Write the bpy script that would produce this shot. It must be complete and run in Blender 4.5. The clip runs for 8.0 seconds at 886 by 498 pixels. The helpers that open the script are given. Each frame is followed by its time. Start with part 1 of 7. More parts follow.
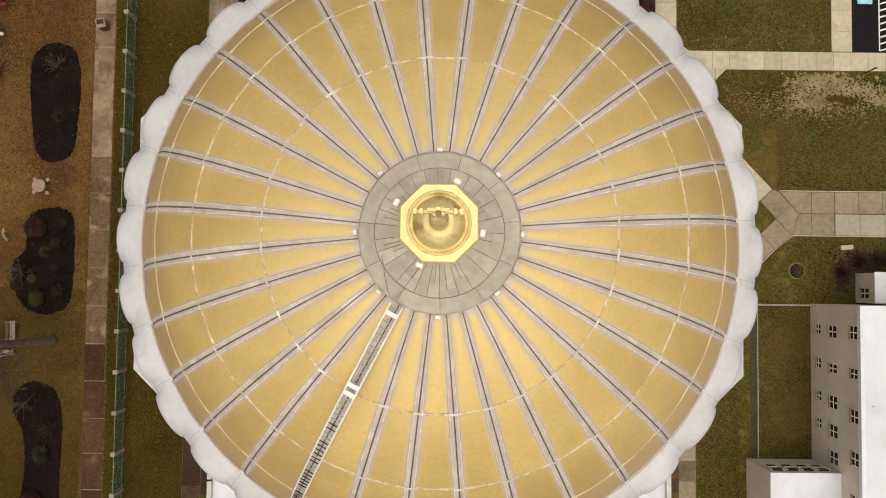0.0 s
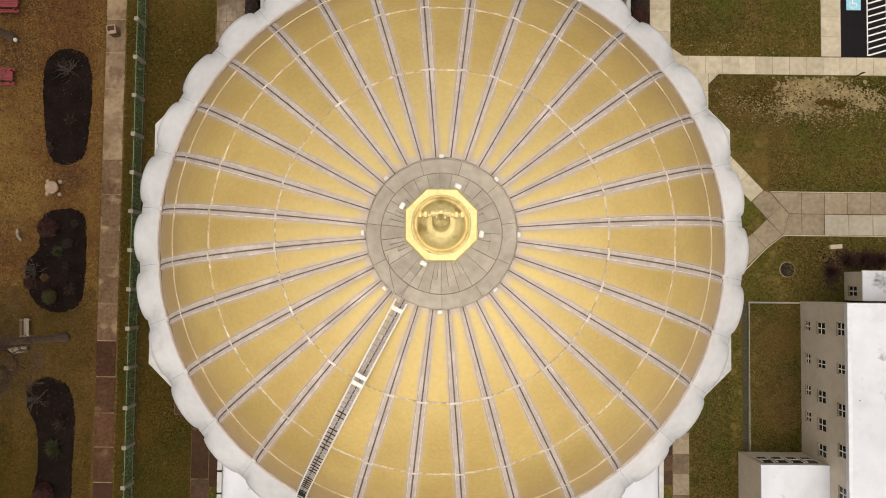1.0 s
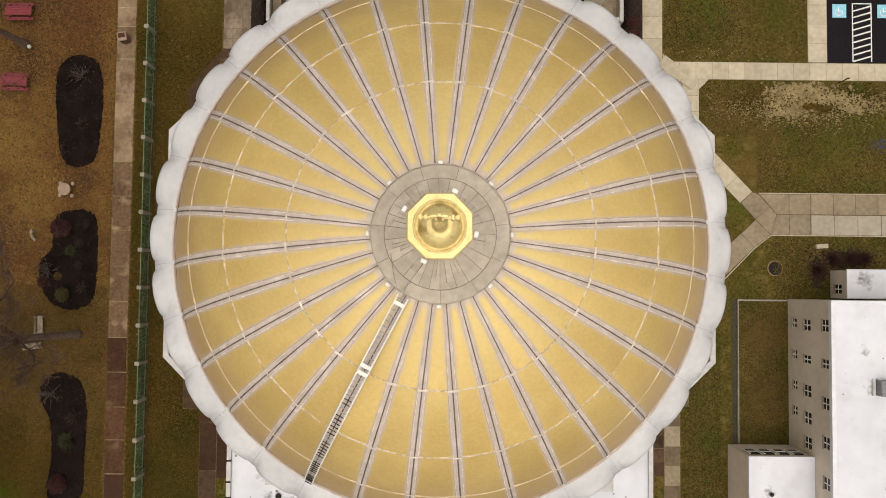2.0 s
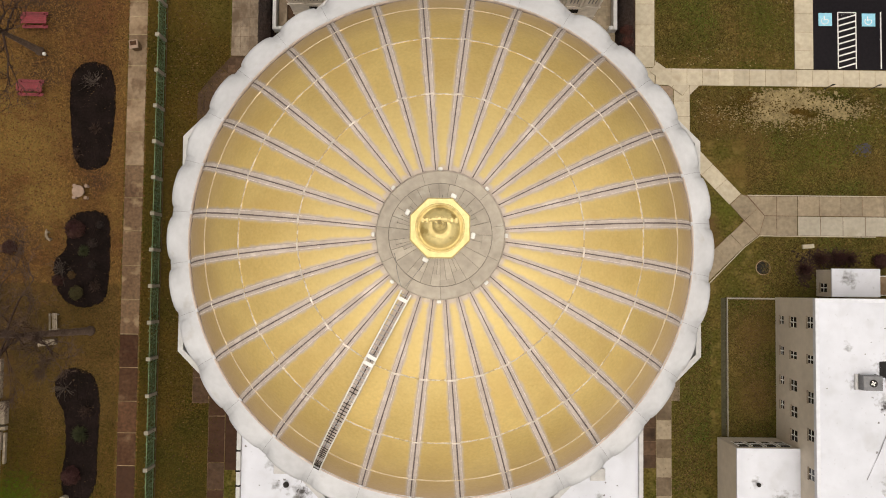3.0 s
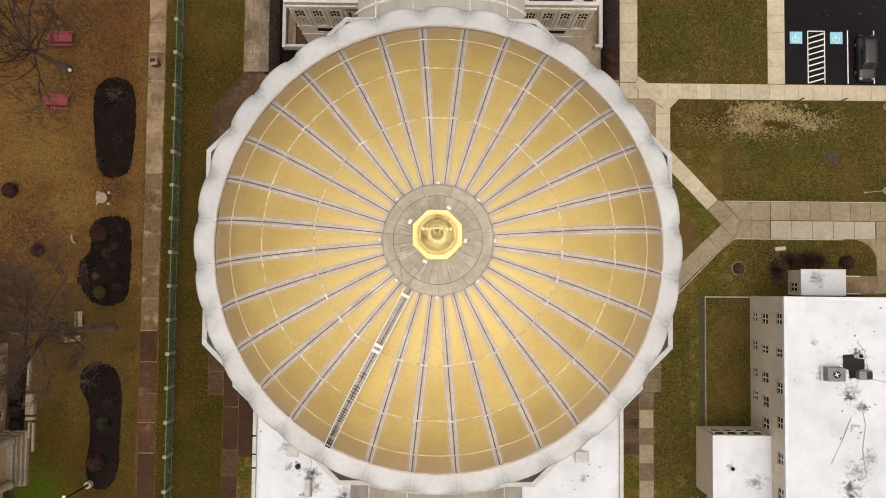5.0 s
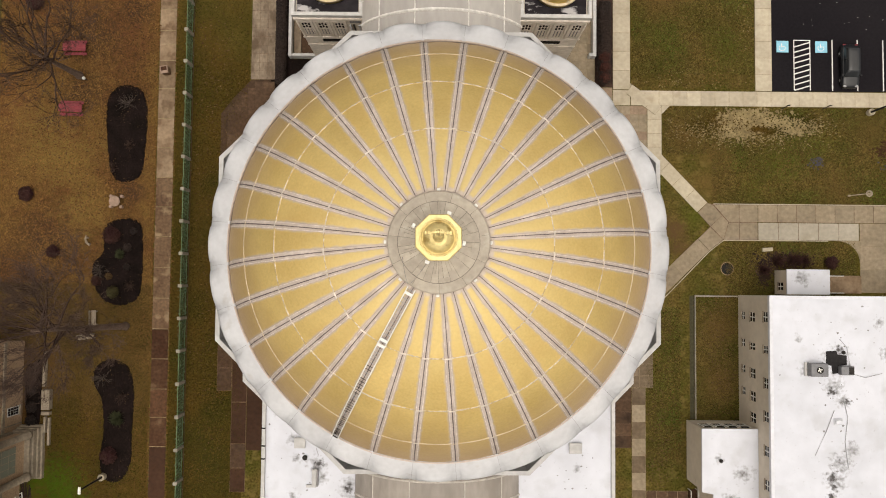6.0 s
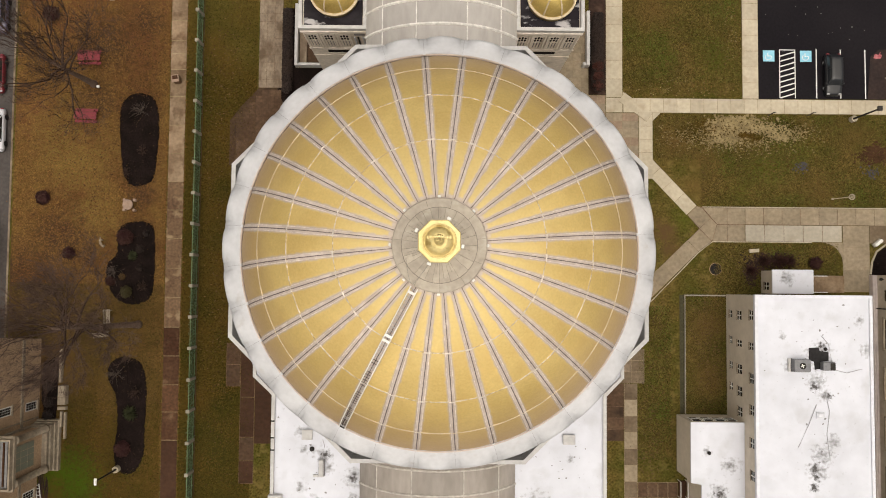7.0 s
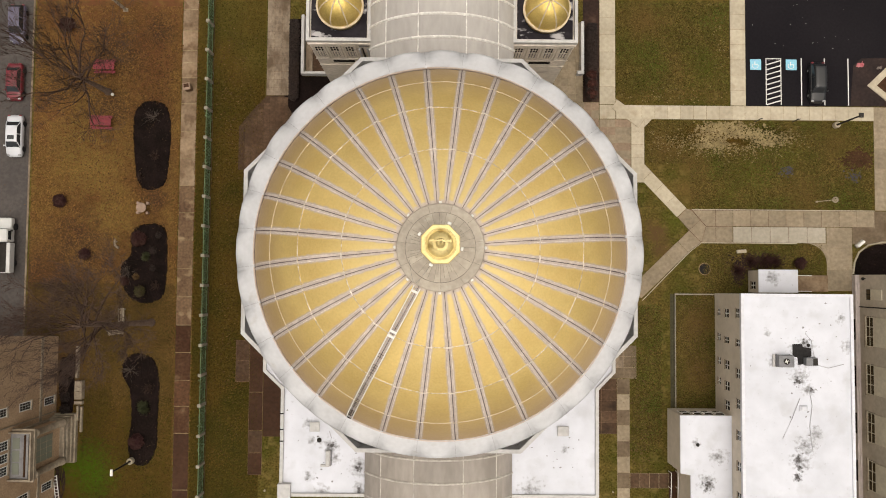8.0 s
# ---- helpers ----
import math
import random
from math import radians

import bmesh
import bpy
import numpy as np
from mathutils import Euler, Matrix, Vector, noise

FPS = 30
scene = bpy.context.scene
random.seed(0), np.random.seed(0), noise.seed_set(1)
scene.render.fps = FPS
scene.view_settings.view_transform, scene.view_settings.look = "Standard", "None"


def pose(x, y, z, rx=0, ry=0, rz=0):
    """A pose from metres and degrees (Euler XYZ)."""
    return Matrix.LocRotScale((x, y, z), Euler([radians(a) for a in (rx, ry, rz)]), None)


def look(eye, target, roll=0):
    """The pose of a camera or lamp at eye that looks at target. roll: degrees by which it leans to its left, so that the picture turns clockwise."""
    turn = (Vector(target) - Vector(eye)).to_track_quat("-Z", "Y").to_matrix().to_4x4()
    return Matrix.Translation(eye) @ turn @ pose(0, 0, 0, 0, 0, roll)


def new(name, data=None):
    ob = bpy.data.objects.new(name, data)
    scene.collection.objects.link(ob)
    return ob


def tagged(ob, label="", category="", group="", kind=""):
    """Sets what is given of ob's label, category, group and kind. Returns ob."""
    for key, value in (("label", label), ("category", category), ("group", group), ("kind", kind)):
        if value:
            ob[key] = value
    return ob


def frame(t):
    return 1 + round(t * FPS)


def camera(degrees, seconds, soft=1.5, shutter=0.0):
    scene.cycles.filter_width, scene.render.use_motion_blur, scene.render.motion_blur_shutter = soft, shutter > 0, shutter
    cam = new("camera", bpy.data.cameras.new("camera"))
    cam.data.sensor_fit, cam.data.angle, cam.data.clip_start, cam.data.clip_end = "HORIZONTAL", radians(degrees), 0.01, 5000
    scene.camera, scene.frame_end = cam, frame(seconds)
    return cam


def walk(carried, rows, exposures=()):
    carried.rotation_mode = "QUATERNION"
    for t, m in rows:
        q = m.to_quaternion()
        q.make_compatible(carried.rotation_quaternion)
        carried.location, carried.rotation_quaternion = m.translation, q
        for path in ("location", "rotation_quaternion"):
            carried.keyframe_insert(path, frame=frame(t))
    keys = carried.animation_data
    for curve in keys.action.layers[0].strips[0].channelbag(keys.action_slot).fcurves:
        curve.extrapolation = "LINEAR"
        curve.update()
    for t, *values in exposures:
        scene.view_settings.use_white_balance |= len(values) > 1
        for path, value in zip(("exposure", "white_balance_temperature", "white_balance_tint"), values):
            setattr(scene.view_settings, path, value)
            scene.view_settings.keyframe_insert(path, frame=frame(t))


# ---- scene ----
cam = camera(65.5, 8.0, soft=1.0)
# seconds, place in metres (origin on the ground under the dome's axis), turns in degrees; the camera looks down
ROWS = [
    (0, 0.142, -1.634, 60.154, 2.317, -0.064, 0.676),
    (0.5, 0.105, -1.659, 61.047, 2.286, -0.056, 0.653),
    (1, 0.087, -1.708, 61.971, 2.280, -0.042, 0.631),
    (1.5, 0.118, -1.761, 63.008, 2.264, -0.039, 0.616),
    (3, 0.153, -1.930, 66.537, 2.279, -0.031, 0.634),
    (3.5, 0.150, -1.972, 67.755, 2.300, -0.028, 0.608),
    (4, 0.200, -1.994, 68.972, 2.324, -0.061, 0.605),
    (4.5, 0.241, -2.006, 70.249, 2.357, -0.102, 0.594),
    (6, 0.167, -2.106, 74.370, 2.452, -0.175, 0.544),
    (6.5, 0.120, -2.101, 75.938, 2.454, -0.196, 0.532),
    (7, 0.109, -2.102, 77.517, 2.460, -0.212, 0.509),
    (7.5, 0.082, -2.116, 79.170, 2.464, -0.254, 0.468),
    (8, 0.034, -2.084, 80.864, 2.424, -0.225, 0.470),
]
walk(cam, [(t, pose(x, y, z, rx, ry, rz)) for t, x, y, z, rx, ry, rz in ROWS], [(0.0, 0.51, 7100, 10), (4.0, 0.55, 7100, 10), (8.0, 0.60, 7100, 10)])

# ---- light: an overcast winter day ----
SUN_EL, SUN_AZ = 82.0, 165.0
world = bpy.data.worlds.new("overcast_sky")
scene.world = world
world.use_nodes = True
wn, wl = world.node_tree.nodes, world.node_tree.links
sky = wn.new("ShaderNodeTexSky")
sky.sky_type = "NISHITA"
sky.sun_disc = False
sky.sun_elevation, sky.sun_rotation = radians(SUN_EL), radians(SUN_AZ)
sky.air_density, sky.dust_density, sky.ozone_density = 1.0, 6.0, 1.0
grey = wn.new("ShaderNodeHueSaturation")
grey.inputs["Saturation"].default_value = 0.25
wl.new(sky.outputs[0], grey.inputs["Color"])
wl.new(grey.outputs[0], wn["Background"].inputs["Color"])
wn["Background"].inputs["Strength"].default_value = 0.085
sun_data = bpy.data.lights.new("sun", "SUN")
sun_data.energy, sun_data.angle, sun_data.color = 1.3, radians(100), (1.0, 0.95, 0.87)
sun = new("sun", sun_data)
sun.matrix_world = look((60 * math.sin(radians(SUN_AZ)), 60 * math.cos(radians(SUN_AZ)), 60 * math.tan(radians(SUN_EL))), (0, 0, 0))


# ---- materials ----
def mat(name, a, b, rough=0.8, metal=0.0, big=0.15, fine=3.0, fine_amount=0.35, bump=0.3, bump_scale=12.0,
        spread=0.0, stain=None, stain_scale=0.4, stain_cut=0.6, stain_soft=0.12, squash=(1, 1, 1), island=False, spec=0.5):
    """Two colours mixed by broad noise, darkened by fine noise, with an optional stain colour, random tint per piece and relief."""
    m = bpy.data.materials.new(name)
    m.use_nodes = True
    n, l = m.node_tree.nodes, m.node_tree.links
    bs = n["Principled BSDF"]
    geo = n.new("ShaderNodeNewGeometry")
    sc = n.new("ShaderNodeVectorMath")
    sc.operation = "MULTIPLY"
    sc.inputs[1].default_value = squash
    l.new(geo.outputs["Position"], sc.inputs[0])

    def tex(scale, detail):
        t = n.new("ShaderNodeTexNoise")
        t.inputs["Scale"].default_value, t.inputs["Detail"].default_value = scale, detail
        l.new(sc.outputs[0], t.inputs["Vector"])
        return t

    def ramp(src, lo, hi):
        r = n.new("ShaderNodeMapRange")
        r.inputs["From Min"].default_value, r.inputs["From Max"].default_value = lo, hi
        l.new(src, r.inputs["Value"])
        return r.outputs[0]

    def mix(kind, fac, c1, c2):
        x = n.new("ShaderNodeMix")
        x.data_type, x.blend_type = "RGBA", kind
        for sock, v in ((x.inputs[0], fac), (x.inputs[6], c1), (x.inputs[7], c2)):
            if isinstance(v, (int, float)):
                sock.default_value = v
            elif isinstance(v, tuple):
                sock.default_value = (*v, 1)
            else:
                l.new(v, sock)
        return x.outputs[2]

    col = mix("MIX", ramp(tex(big, 5).outputs[0], 0.35, 0.65), a, b)
    dark = mix("MIX", ramp(tex(fine, 6).outputs[0], 0.3, 0.7), (1 - fine_amount,) * 3, (1.0, 1.0, 1.0))
    col = mix("MULTIPLY", 1.0, col, dark)
    if stain:
        st = ramp(tex(stain_scale, 8).outputs[0], stain_cut, stain_cut + stain_soft)
        col = mix("MIX", st, col, stain)
    if spread:
        rnd = geo.outputs["Random Per Island"]
        if not island:
            rnd = n.new("ShaderNodeObjectInfo").outputs["Random"]
        v = ramp(rnd, 0, 1)
        v.node.inputs["To Min"].default_value, v.node.inputs["To Max"].default_value = 1 - spread, 1 + spread * 0.6
        hs = n.new("ShaderNodeHueSaturation")
        l.new(v, hs.inputs["Value"])
        l.new(col, hs.inputs["Color"])
        col = hs.outputs[0]
    l.new(col, bs.inputs["Base Color"])
    bs.inputs["Metallic"].default_value = metal
    bs.inputs["Specular IOR Level"].default_value = spec
    rr = ramp(tex(fine * 0.7, 3).outputs[0], 0.2, 0.8)
    rr.node.inputs["To Min"].default_value, rr.node.inputs["To Max"].default_value = max(0.03, rough - 0.1), min(1, rough + 0.1)
    l.new(rr, bs.inputs["Roughness"])
    if bump:
        bp = n.new("ShaderNodeBump")
        bp.inputs["Strength"].default_value, bp.inputs["Distance"].default_value = bump, 0.02
        l.new(tex(bump_scale, 4).outputs[0], bp.inputs["Height"])
        l.new(bp.outputs[0], bs.inputs["Normal"])
    return m


def glass_mat(name, tint):
    m = bpy.data.materials.new(name)
    m.use_nodes = True
    bs = m.node_tree.nodes["Principled BSDF"]
    bs.inputs["Base Color"].default_value = (*tint, 1)
    bs.inputs["Roughness"].default_value = 0.12
    bs.inputs["IOR"].default_value = 1.5
    return m


def gold_mat():
    """Gold glass mosaic with fine tesserae. UV x is the distance to the panel's edge, UV y the distance from the dome's
    axis:
    grey weathering feathers in from the edges, widest at the narrow tips; the crown's highlight is toned down and the
    rim's dim brown reflection painted in."""
    m = mat("gold_mosaic", (0.73, 0.545, 0.215), (0.645, 0.465, 0.172), rough=0.64, metal=0.58, big=0.3, fine=7.0, fine_amount=0.10, bump=0.12, bump_scale=22, spread=0.07,
            stain=(0.62, 0.435, 0.165), stain_scale=0.5, stain_cut=0.53, stain_soft=0.25)
    n, l = m.node_tree.nodes, m.node_tree.links
    bs = n["Principled BSDF"]
    old = bs.inputs["Base Color"].links[0].from_socket
    uv = n.new("ShaderNodeUVMap")
    sep = n.new("ShaderNodeSeparateXYZ")
    l.new(uv.outputs[0], sep.inputs[0])
    geo = n.new("ShaderNodeNewGeometry")
    t = n.new("ShaderNodeTexNoise")
    t.inputs["Scale"].default_value, t.inputs["Detail"].default_value = 2.2, 6
    l.new(geo.outputs["Position"], t.inputs["Vector"])

    def calc(op, a, b, c=0.0):
        x = n.new("ShaderNodeMath")
        x.operation = op
        for sock, v in zip(x.inputs, (a, b, c)):
            if isinstance(v, (int, float)):
                sock.default_value = v
            else:
                l.new(v, sock)
        return x.outputs[0]

    def span(src, f0, f1, t0, t1):
        x = n.new("ShaderNodeMapRange")
        for key, v in (("From Min", f0), ("From Max", f1), ("To Min", t0), ("To Max", t1)):
            x.inputs[key].default_value = v
        l.new(src, x.inputs["Value"])
        return x.outputs[0]

    def blend(fac, c1, c2):
        x = n.new("ShaderNodeMix")
        x.data_type = "RGBA"
        l.new(fac, x.inputs[0])
        for sock, v in ((x.inputs[6], c1), (x.inputs[7], c2)):
            if isinstance(v, tuple):
                sock.default_value = (*v, 1)
            else:
                l.new(v, sock)
        return x.outputs[2]

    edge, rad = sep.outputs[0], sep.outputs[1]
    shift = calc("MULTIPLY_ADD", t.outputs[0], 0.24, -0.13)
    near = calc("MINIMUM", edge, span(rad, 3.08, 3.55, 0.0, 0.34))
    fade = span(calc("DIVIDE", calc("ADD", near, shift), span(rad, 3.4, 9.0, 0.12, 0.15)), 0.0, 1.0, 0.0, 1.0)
    # Painted light: duller gold tempers the crown's highlight, brown mimics the rim's horizon reflection.
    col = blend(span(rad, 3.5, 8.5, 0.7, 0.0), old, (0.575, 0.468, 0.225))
    col = blend(span(calc("ADD", rad, calc("MULTIPLY", shift, 6.0)), 11.2, 14.6, 0.0, 0.75), col, (0.49, 0.345, 0.225))
    l.new(blend(fade, (0.465, 0.388, 0.325), col), bs.inputs["Base Color"])
    l.new(calc("MULTIPLY_ADD", fade, 0.5, 0.1), bs.inputs["Metallic"])
    return m


GOLD = gold_mat()
# Darker copy of the lantern's gold; the bowl's shading is put into its colour.
GOLD_BOWL = mat("shaded_gold_bowl", (0.76, 0.62, 0.29), (0.67, 0.53, 0.23), rough=0.55, metal=0.4, big=1.2, fine=5, fine_amount=0.2, bump=0.15, bump_scale=8, stain=(0.40, 0.29, 0.10), stain_scale=1.8, stain_cut=0.55)
GOLD_PLAIN = mat("gold_leaf", (0.80, 0.66, 0.33), (0.73, 0.58, 0.26), rough=0.52, metal=0.4, big=0.9, fine=6, fine_amount=0.16, bump=0.12, bump_scale=10, stain=(0.58, 0.46, 0.22), stain_scale=1.6, stain_cut=0.58)
RIB = mat("weathered_lead_rib", (0.53, 0.452, 0.402), (0.45, 0.38, 0.332), rough=0.85, big=0.5, fine=2.5, fine_amount=0.16, bump=0.12, stain=(0.60, 0.525, 0.475), stain_scale=0.9, stain_cut=0.56, stain_soft=0.2, spec=0.3)
RIB_EDGE = mat("pale_rib_edge", (0.76, 0.665, 0.615), (0.60, 0.505, 0.45), rough=0.8, big=1.6, fine=5, fine_amount=0.35)
SEAM = mat("dark_rib_seam", (0.105, 0.076, 0.072), (0.165, 0.124, 0.116), rough=0.8, big=0.8, fine=3)
RING_LINE = mat("pale_copper_drip_line", (0.66, 0.55, 0.38), (0.52, 0.41, 0.26), rough=0.6, big=0.8, fine=4, fine_amount=0.15, bump=0.1)
MEMBRANE_AND_SHADE = mat("grey_membrane_and_shade", (0.26, 0.25, 0.255), (0.20, 0.195, 0.20), rough=0.85, big=0.5, fine=3, fine_amount=0.25)
GROUT = mat("pale_ring_joint", (0.74, 0.65, 0.54), (0.55, 0.46, 0.33), rough=0.8, big=2.2, fine=5, fine_amount=0.35, stain=(0.43, 0.32, 0.155), stain_scale=3.2, stain_cut=0.50, stain_soft=0.08)
RING_CLIP = mat("white_ring_mortar", (0.74, 0.68, 0.62), (0.58, 0.51, 0.45), rough=0.8, big=2.0, fine=5, fine_amount=0.3, spread=0.25)
CAP_JOINT = mat("dark_lead_joint", (0.20, 0.172, 0.14), (0.25, 0.215, 0.175), rough=0.85, big=1.2, fine=4)
CAP = mat("grey_lead_sheet", (0.465, 0.41, 0.34), (0.40, 0.352, 0.29), rough=0.75, big=0.9, fine=3, fine_amount=0.2, spread=0.12, stain=(0.45, 0.41, 0.35), stain_scale=1.0, stain_cut=0.6, spec=0.3)
SKIRT = mat("white_concrete_shell", (0.545, 0.55, 0.572), (0.495, 0.497, 0.518), rough=0.9, big=0.35, fine=2.2, fine_amount=0.10, bump=0.1, spread=0.06, stain=(0.42, 0.405, 0.40), stain_scale=0.9, stain_cut=0.62, stain_soft=0.16, spec=0.2)
COPING = mat("grey_white_coping", (0.52, 0.51, 0.50), (0.44, 0.43, 0.425), rough=0.75, big=0.4, fine=2.5, fine_amount=0.2)
COPING_DARK = mat("grey_sealed_joint", (0.30, 0.295, 0.30), (0.24, 0.235, 0.24), rough=0.85, big=1.0, fine=4)
STONE = mat("limestone_wall", (0.76, 0.69, 0.61), (0.66, 0.595, 0.52), rough=0.85, big=0.4, fine=2.5, fine_amount=0.2, stain=(0.46, 0.41, 0.36), stain_scale=0.6, stain_cut=0.62, spec=0.2)
VAULT = mat("grey_vault_sheet", (0.455, 0.43, 0.405), (0.385, 0.36, 0.338), rough=0.65, big=0.25, fine=2.0, fine_amount=0.16, spread=0.12, stain=(0.31, 0.29, 0.268), stain_scale=0.35, stain_cut=0.60, squash=(1, 0.35, 1), spec=0.3)
# Choir sheets: browner and darker in tone than the nave's grey ones.
VAULT_TAN = mat("tan_vault_sheet", (0.36, 0.322, 0.288), (0.295, 0.262, 0.232), rough=0.65, big=0.3, fine=2.0, fine_amount=0.2, spread=0.14, stain=(0.25, 0.222, 0.195), stain_scale=0.4, stain_cut=0.56, squash=(1, 0.35, 1), spec=0.3)
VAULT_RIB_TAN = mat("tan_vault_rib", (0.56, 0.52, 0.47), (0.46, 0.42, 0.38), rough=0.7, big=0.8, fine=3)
VAULT_RIB = mat("pale_vault_rib", (0.80, 0.78, 0.74), (0.68, 0.65, 0.61), rough=0.7, big=0.8, fine=3)
WHITE_ROOF = mat("white_coated_roof", (0.60, 0.615, 0.675), (0.545, 0.56, 0.615), rough=0.85, big=0.22, fine=0.8, fine_amount=0.08, stain=(0.455, 0.462, 0.495), stain_scale=0.45, stain_cut=0.54, stain_soft=0.25, spec=0.15)


def dirt_spots(m, spots, colour, scale=1.7, lo=0.66, hi=1.0, weight=0.42):
    """Ragged dirt round a few drains and fittings: (x, y, radius) in the plan."""
    n, l = m.node_tree.nodes, m.node_tree.links
    bs = n["Principled BSDF"]
    old = bs.inputs["Base Color"].links[0].from_socket
    geo = n.new("ShaderNodeNewGeometry")
    flat = n.new("ShaderNodeVectorMath")
    flat.operation = "MULTIPLY"
    flat.inputs[1].default_value = (1, 1, 0)
    l.new(geo.outputs["Position"], flat.inputs[0])
    total = None
    for x, y, rad in spots:
        d = n.new("ShaderNodeVectorMath")
        d.operation = "DISTANCE"
        d.inputs[1].default_value = (x, y, 0)
        l.new(flat.outputs[0], d.inputs[0])
        r = n.new("ShaderNodeMapRange")
        r.inputs["From Min"].default_value, r.inputs["From Max"].default_value = rad, 0.0
        l.new(d.outputs["Value"], r.inputs["Value"])
        if total is None:
            total = r.outputs[0]
        else:
            mx = n.new("ShaderNodeMath")
            mx.operation = "MAXIMUM"
            l.new(total, mx.inputs[0])
            l.new(r.outputs[0], mx.inputs[1])
            total = mx.outputs[0]
    t = n.new("ShaderNodeTexNoise")
    t.inputs["Scale"].default_value, t.inputs["Detail"].default_value = scale, 8
    l.new(geo.outputs["Position"], t.inputs["Vector"])
    add = n.new("ShaderNodeMath")
    add.operation = "MULTIPLY_ADD"
    add.inputs[1].default_value = weight
    l.new(total, add.inputs[0])
    l.new(t.outputs[0], add.inputs[2])
    cut = n.new("ShaderNodeMapRange")
    cut.inputs["From Min"].default_value, cut.inputs["From Max"].default_value = lo, hi
    l.new(add.outputs[0], cut.inputs["Value"])
    x = n.new("ShaderNodeMix")
    x.data_type = "RGBA"
    x.inputs[7].default_value = (*colour, 1)
    l.new(cut.outputs[0], x.inputs[0])
    l.new(old, x.inputs[6])
    l.new(x.outputs[2], bs.inputs["Base Color"])


dirt_spots(WHITE_ROOF, [(38.6, -9.6, 2.2), (38.4, -12.2, 1.6), (39.2, -13.6, 1.2), (38.9, -19.6, 1.8), (38.4, -21.2, 1.7), (40.0, -18.2, 1.2), (42.8, -6.0, 0.9), (43.6, -9.0, 1.2), (35.6, -10.6, 1.0), (34.9, -7.6, 0.7),
                         (-10.4, -18.3, 1.3), (-9.9, -19.3, 0.9), (-7.6, -20.2, 1.5), (-7.4, -22.2, 1.1), (-12.5, -16.0, 0.8), (-12.1, -17.7, 0.7), (-12.4, -21.0, 0.9), (-11.0, -22.7, 1.4), (8.8, -22.6, 2.0), (12.0, -18.4, 0.6),
                         (29.5, -24.3, 1.6), (28.3, -20.0, 0.8), (30.8, -21.5, 1.5), (37.6, -1.8, 1.4)], (0.16, 0.155, 0.155), 2.6, 0.64, 1.05, 0.42)
dirt_spots(WHITE_ROOF, [(38.1, -12.7, 0.9), (39.6, -13.6, 0.8), (38.0, -20.9, 1.0), (38.3, -21.9, 0.8), (38.0, -22.8, 0.9), (38.9, -8.6, 0.8), (29.5, -24.5, 1.3), (-10.2, -18.2, 0.8), (-7.7, -20.3, 0.8), (-7.6, -22.3, 0.6)], (0.075, 0.07, 0.07), 3.4, 0.72, 0.95, 0.5)
BLACK_ROOF = mat("black_membrane_roof", (0.018, 0.015, 0.018), (0.035, 0.03, 0.035), rough=0.85, big=0.6, fine=2.5, stain=(0.40, 0.385, 0.39), stain_scale=0.9, stain_cut=0.56, stain_soft=0.08, squash=(0.7, 1.2, 1), spec=0.15)
DARK = mat("dark_opening", (0.016, 0.014, 0.012), (0.026, 0.022, 0.019), rough=0.9, bump=0, spec=0.1)
RENDER = mat("cream_render_wall", (0.62, 0.55, 0.46), (0.55, 0.485, 0.40), rough=0.9, big=0.3, fine=1.5, fine_amount=0.12, stain=(0.45, 0.39, 0.32), stain_scale=0.5, stain_cut=0.64)
GREY_WALL = mat("grey_stone_wall", (0.55, 0.48, 0.39), (0.47, 0.41, 0.335), rough=0.9, big=0.3, fine=2, fine_amount=0.18)
PINK_WALL = mat("mauve_base_course", (0.55, 0.48, 0.45), (0.47, 0.41, 0.39), rough=0.9, big=0.3, fine=2, fine_amount=0.18)
BRICK = mat("brown_brick", (0.49, 0.345, 0.225), (0.40, 0.275, 0.178), rough=0.9, big=0.5, fine=5, fine_amount=0.35, bump=0.5, bump_scale=9, spec=0.15)
WINDOW_CREAM = mat("cream_window_paint", (0.66, 0.60, 0.48), (0.58, 0.52, 0.41), rough=0.6, big=0.7, fine=3, fine_amount=0.15, bump=0.1)
BROWN_PANE = mat("blind_behind_glass", (0.10, 0.075, 0.05), (0.06, 0.045, 0.03), rough=0.15, big=0.8, fine=2, fine_amount=0.3, bump=0, spec=0.4)
TRIM = mat("weathered_cream_stone", (0.36, 0.297, 0.22), (0.28, 0.225, 0.165), rough=0.85, big=0.6, fine=3, fine_amount=0.35, stain=(0.18, 0.14, 0.10), stain_scale=0.8, stain_cut=0.58)
COATED_EDGE = mat("white_coated_edge", (0.66, 0.67, 0.72), (0.58, 0.59, 0.635), rough=0.75, big=0.5, fine=3, fine_amount=0.12, bump=0.1, spec=0.2)
WHITE_PAINT = mat("white_paint", (0.80, 0.79, 0.76), (0.70, 0.69, 0.66), rough=0.6, big=0.8, fine=4, fine_amount=0.15, bump=0.1)
GLASS = glass_mat("dark_window_glass", (0.02, 0.022, 0.025))
PALE_GLASS = glass_mat("pale_grey_glass", (0.20, 0.21, 0.17))
GRASS = mat("winter_grass", (0.130, 0.092, 0.026), (0.074, 0.070, 0.014), rough=0.95, big=0.30, fine=4.5, fine_amount=0.72, bump=0.9, bump_scale=7, stain=(0.168, 0.119, 0.042), stain_scale=0.9, stain_cut=0.52, stain_soft=0.3, spec=0.03)
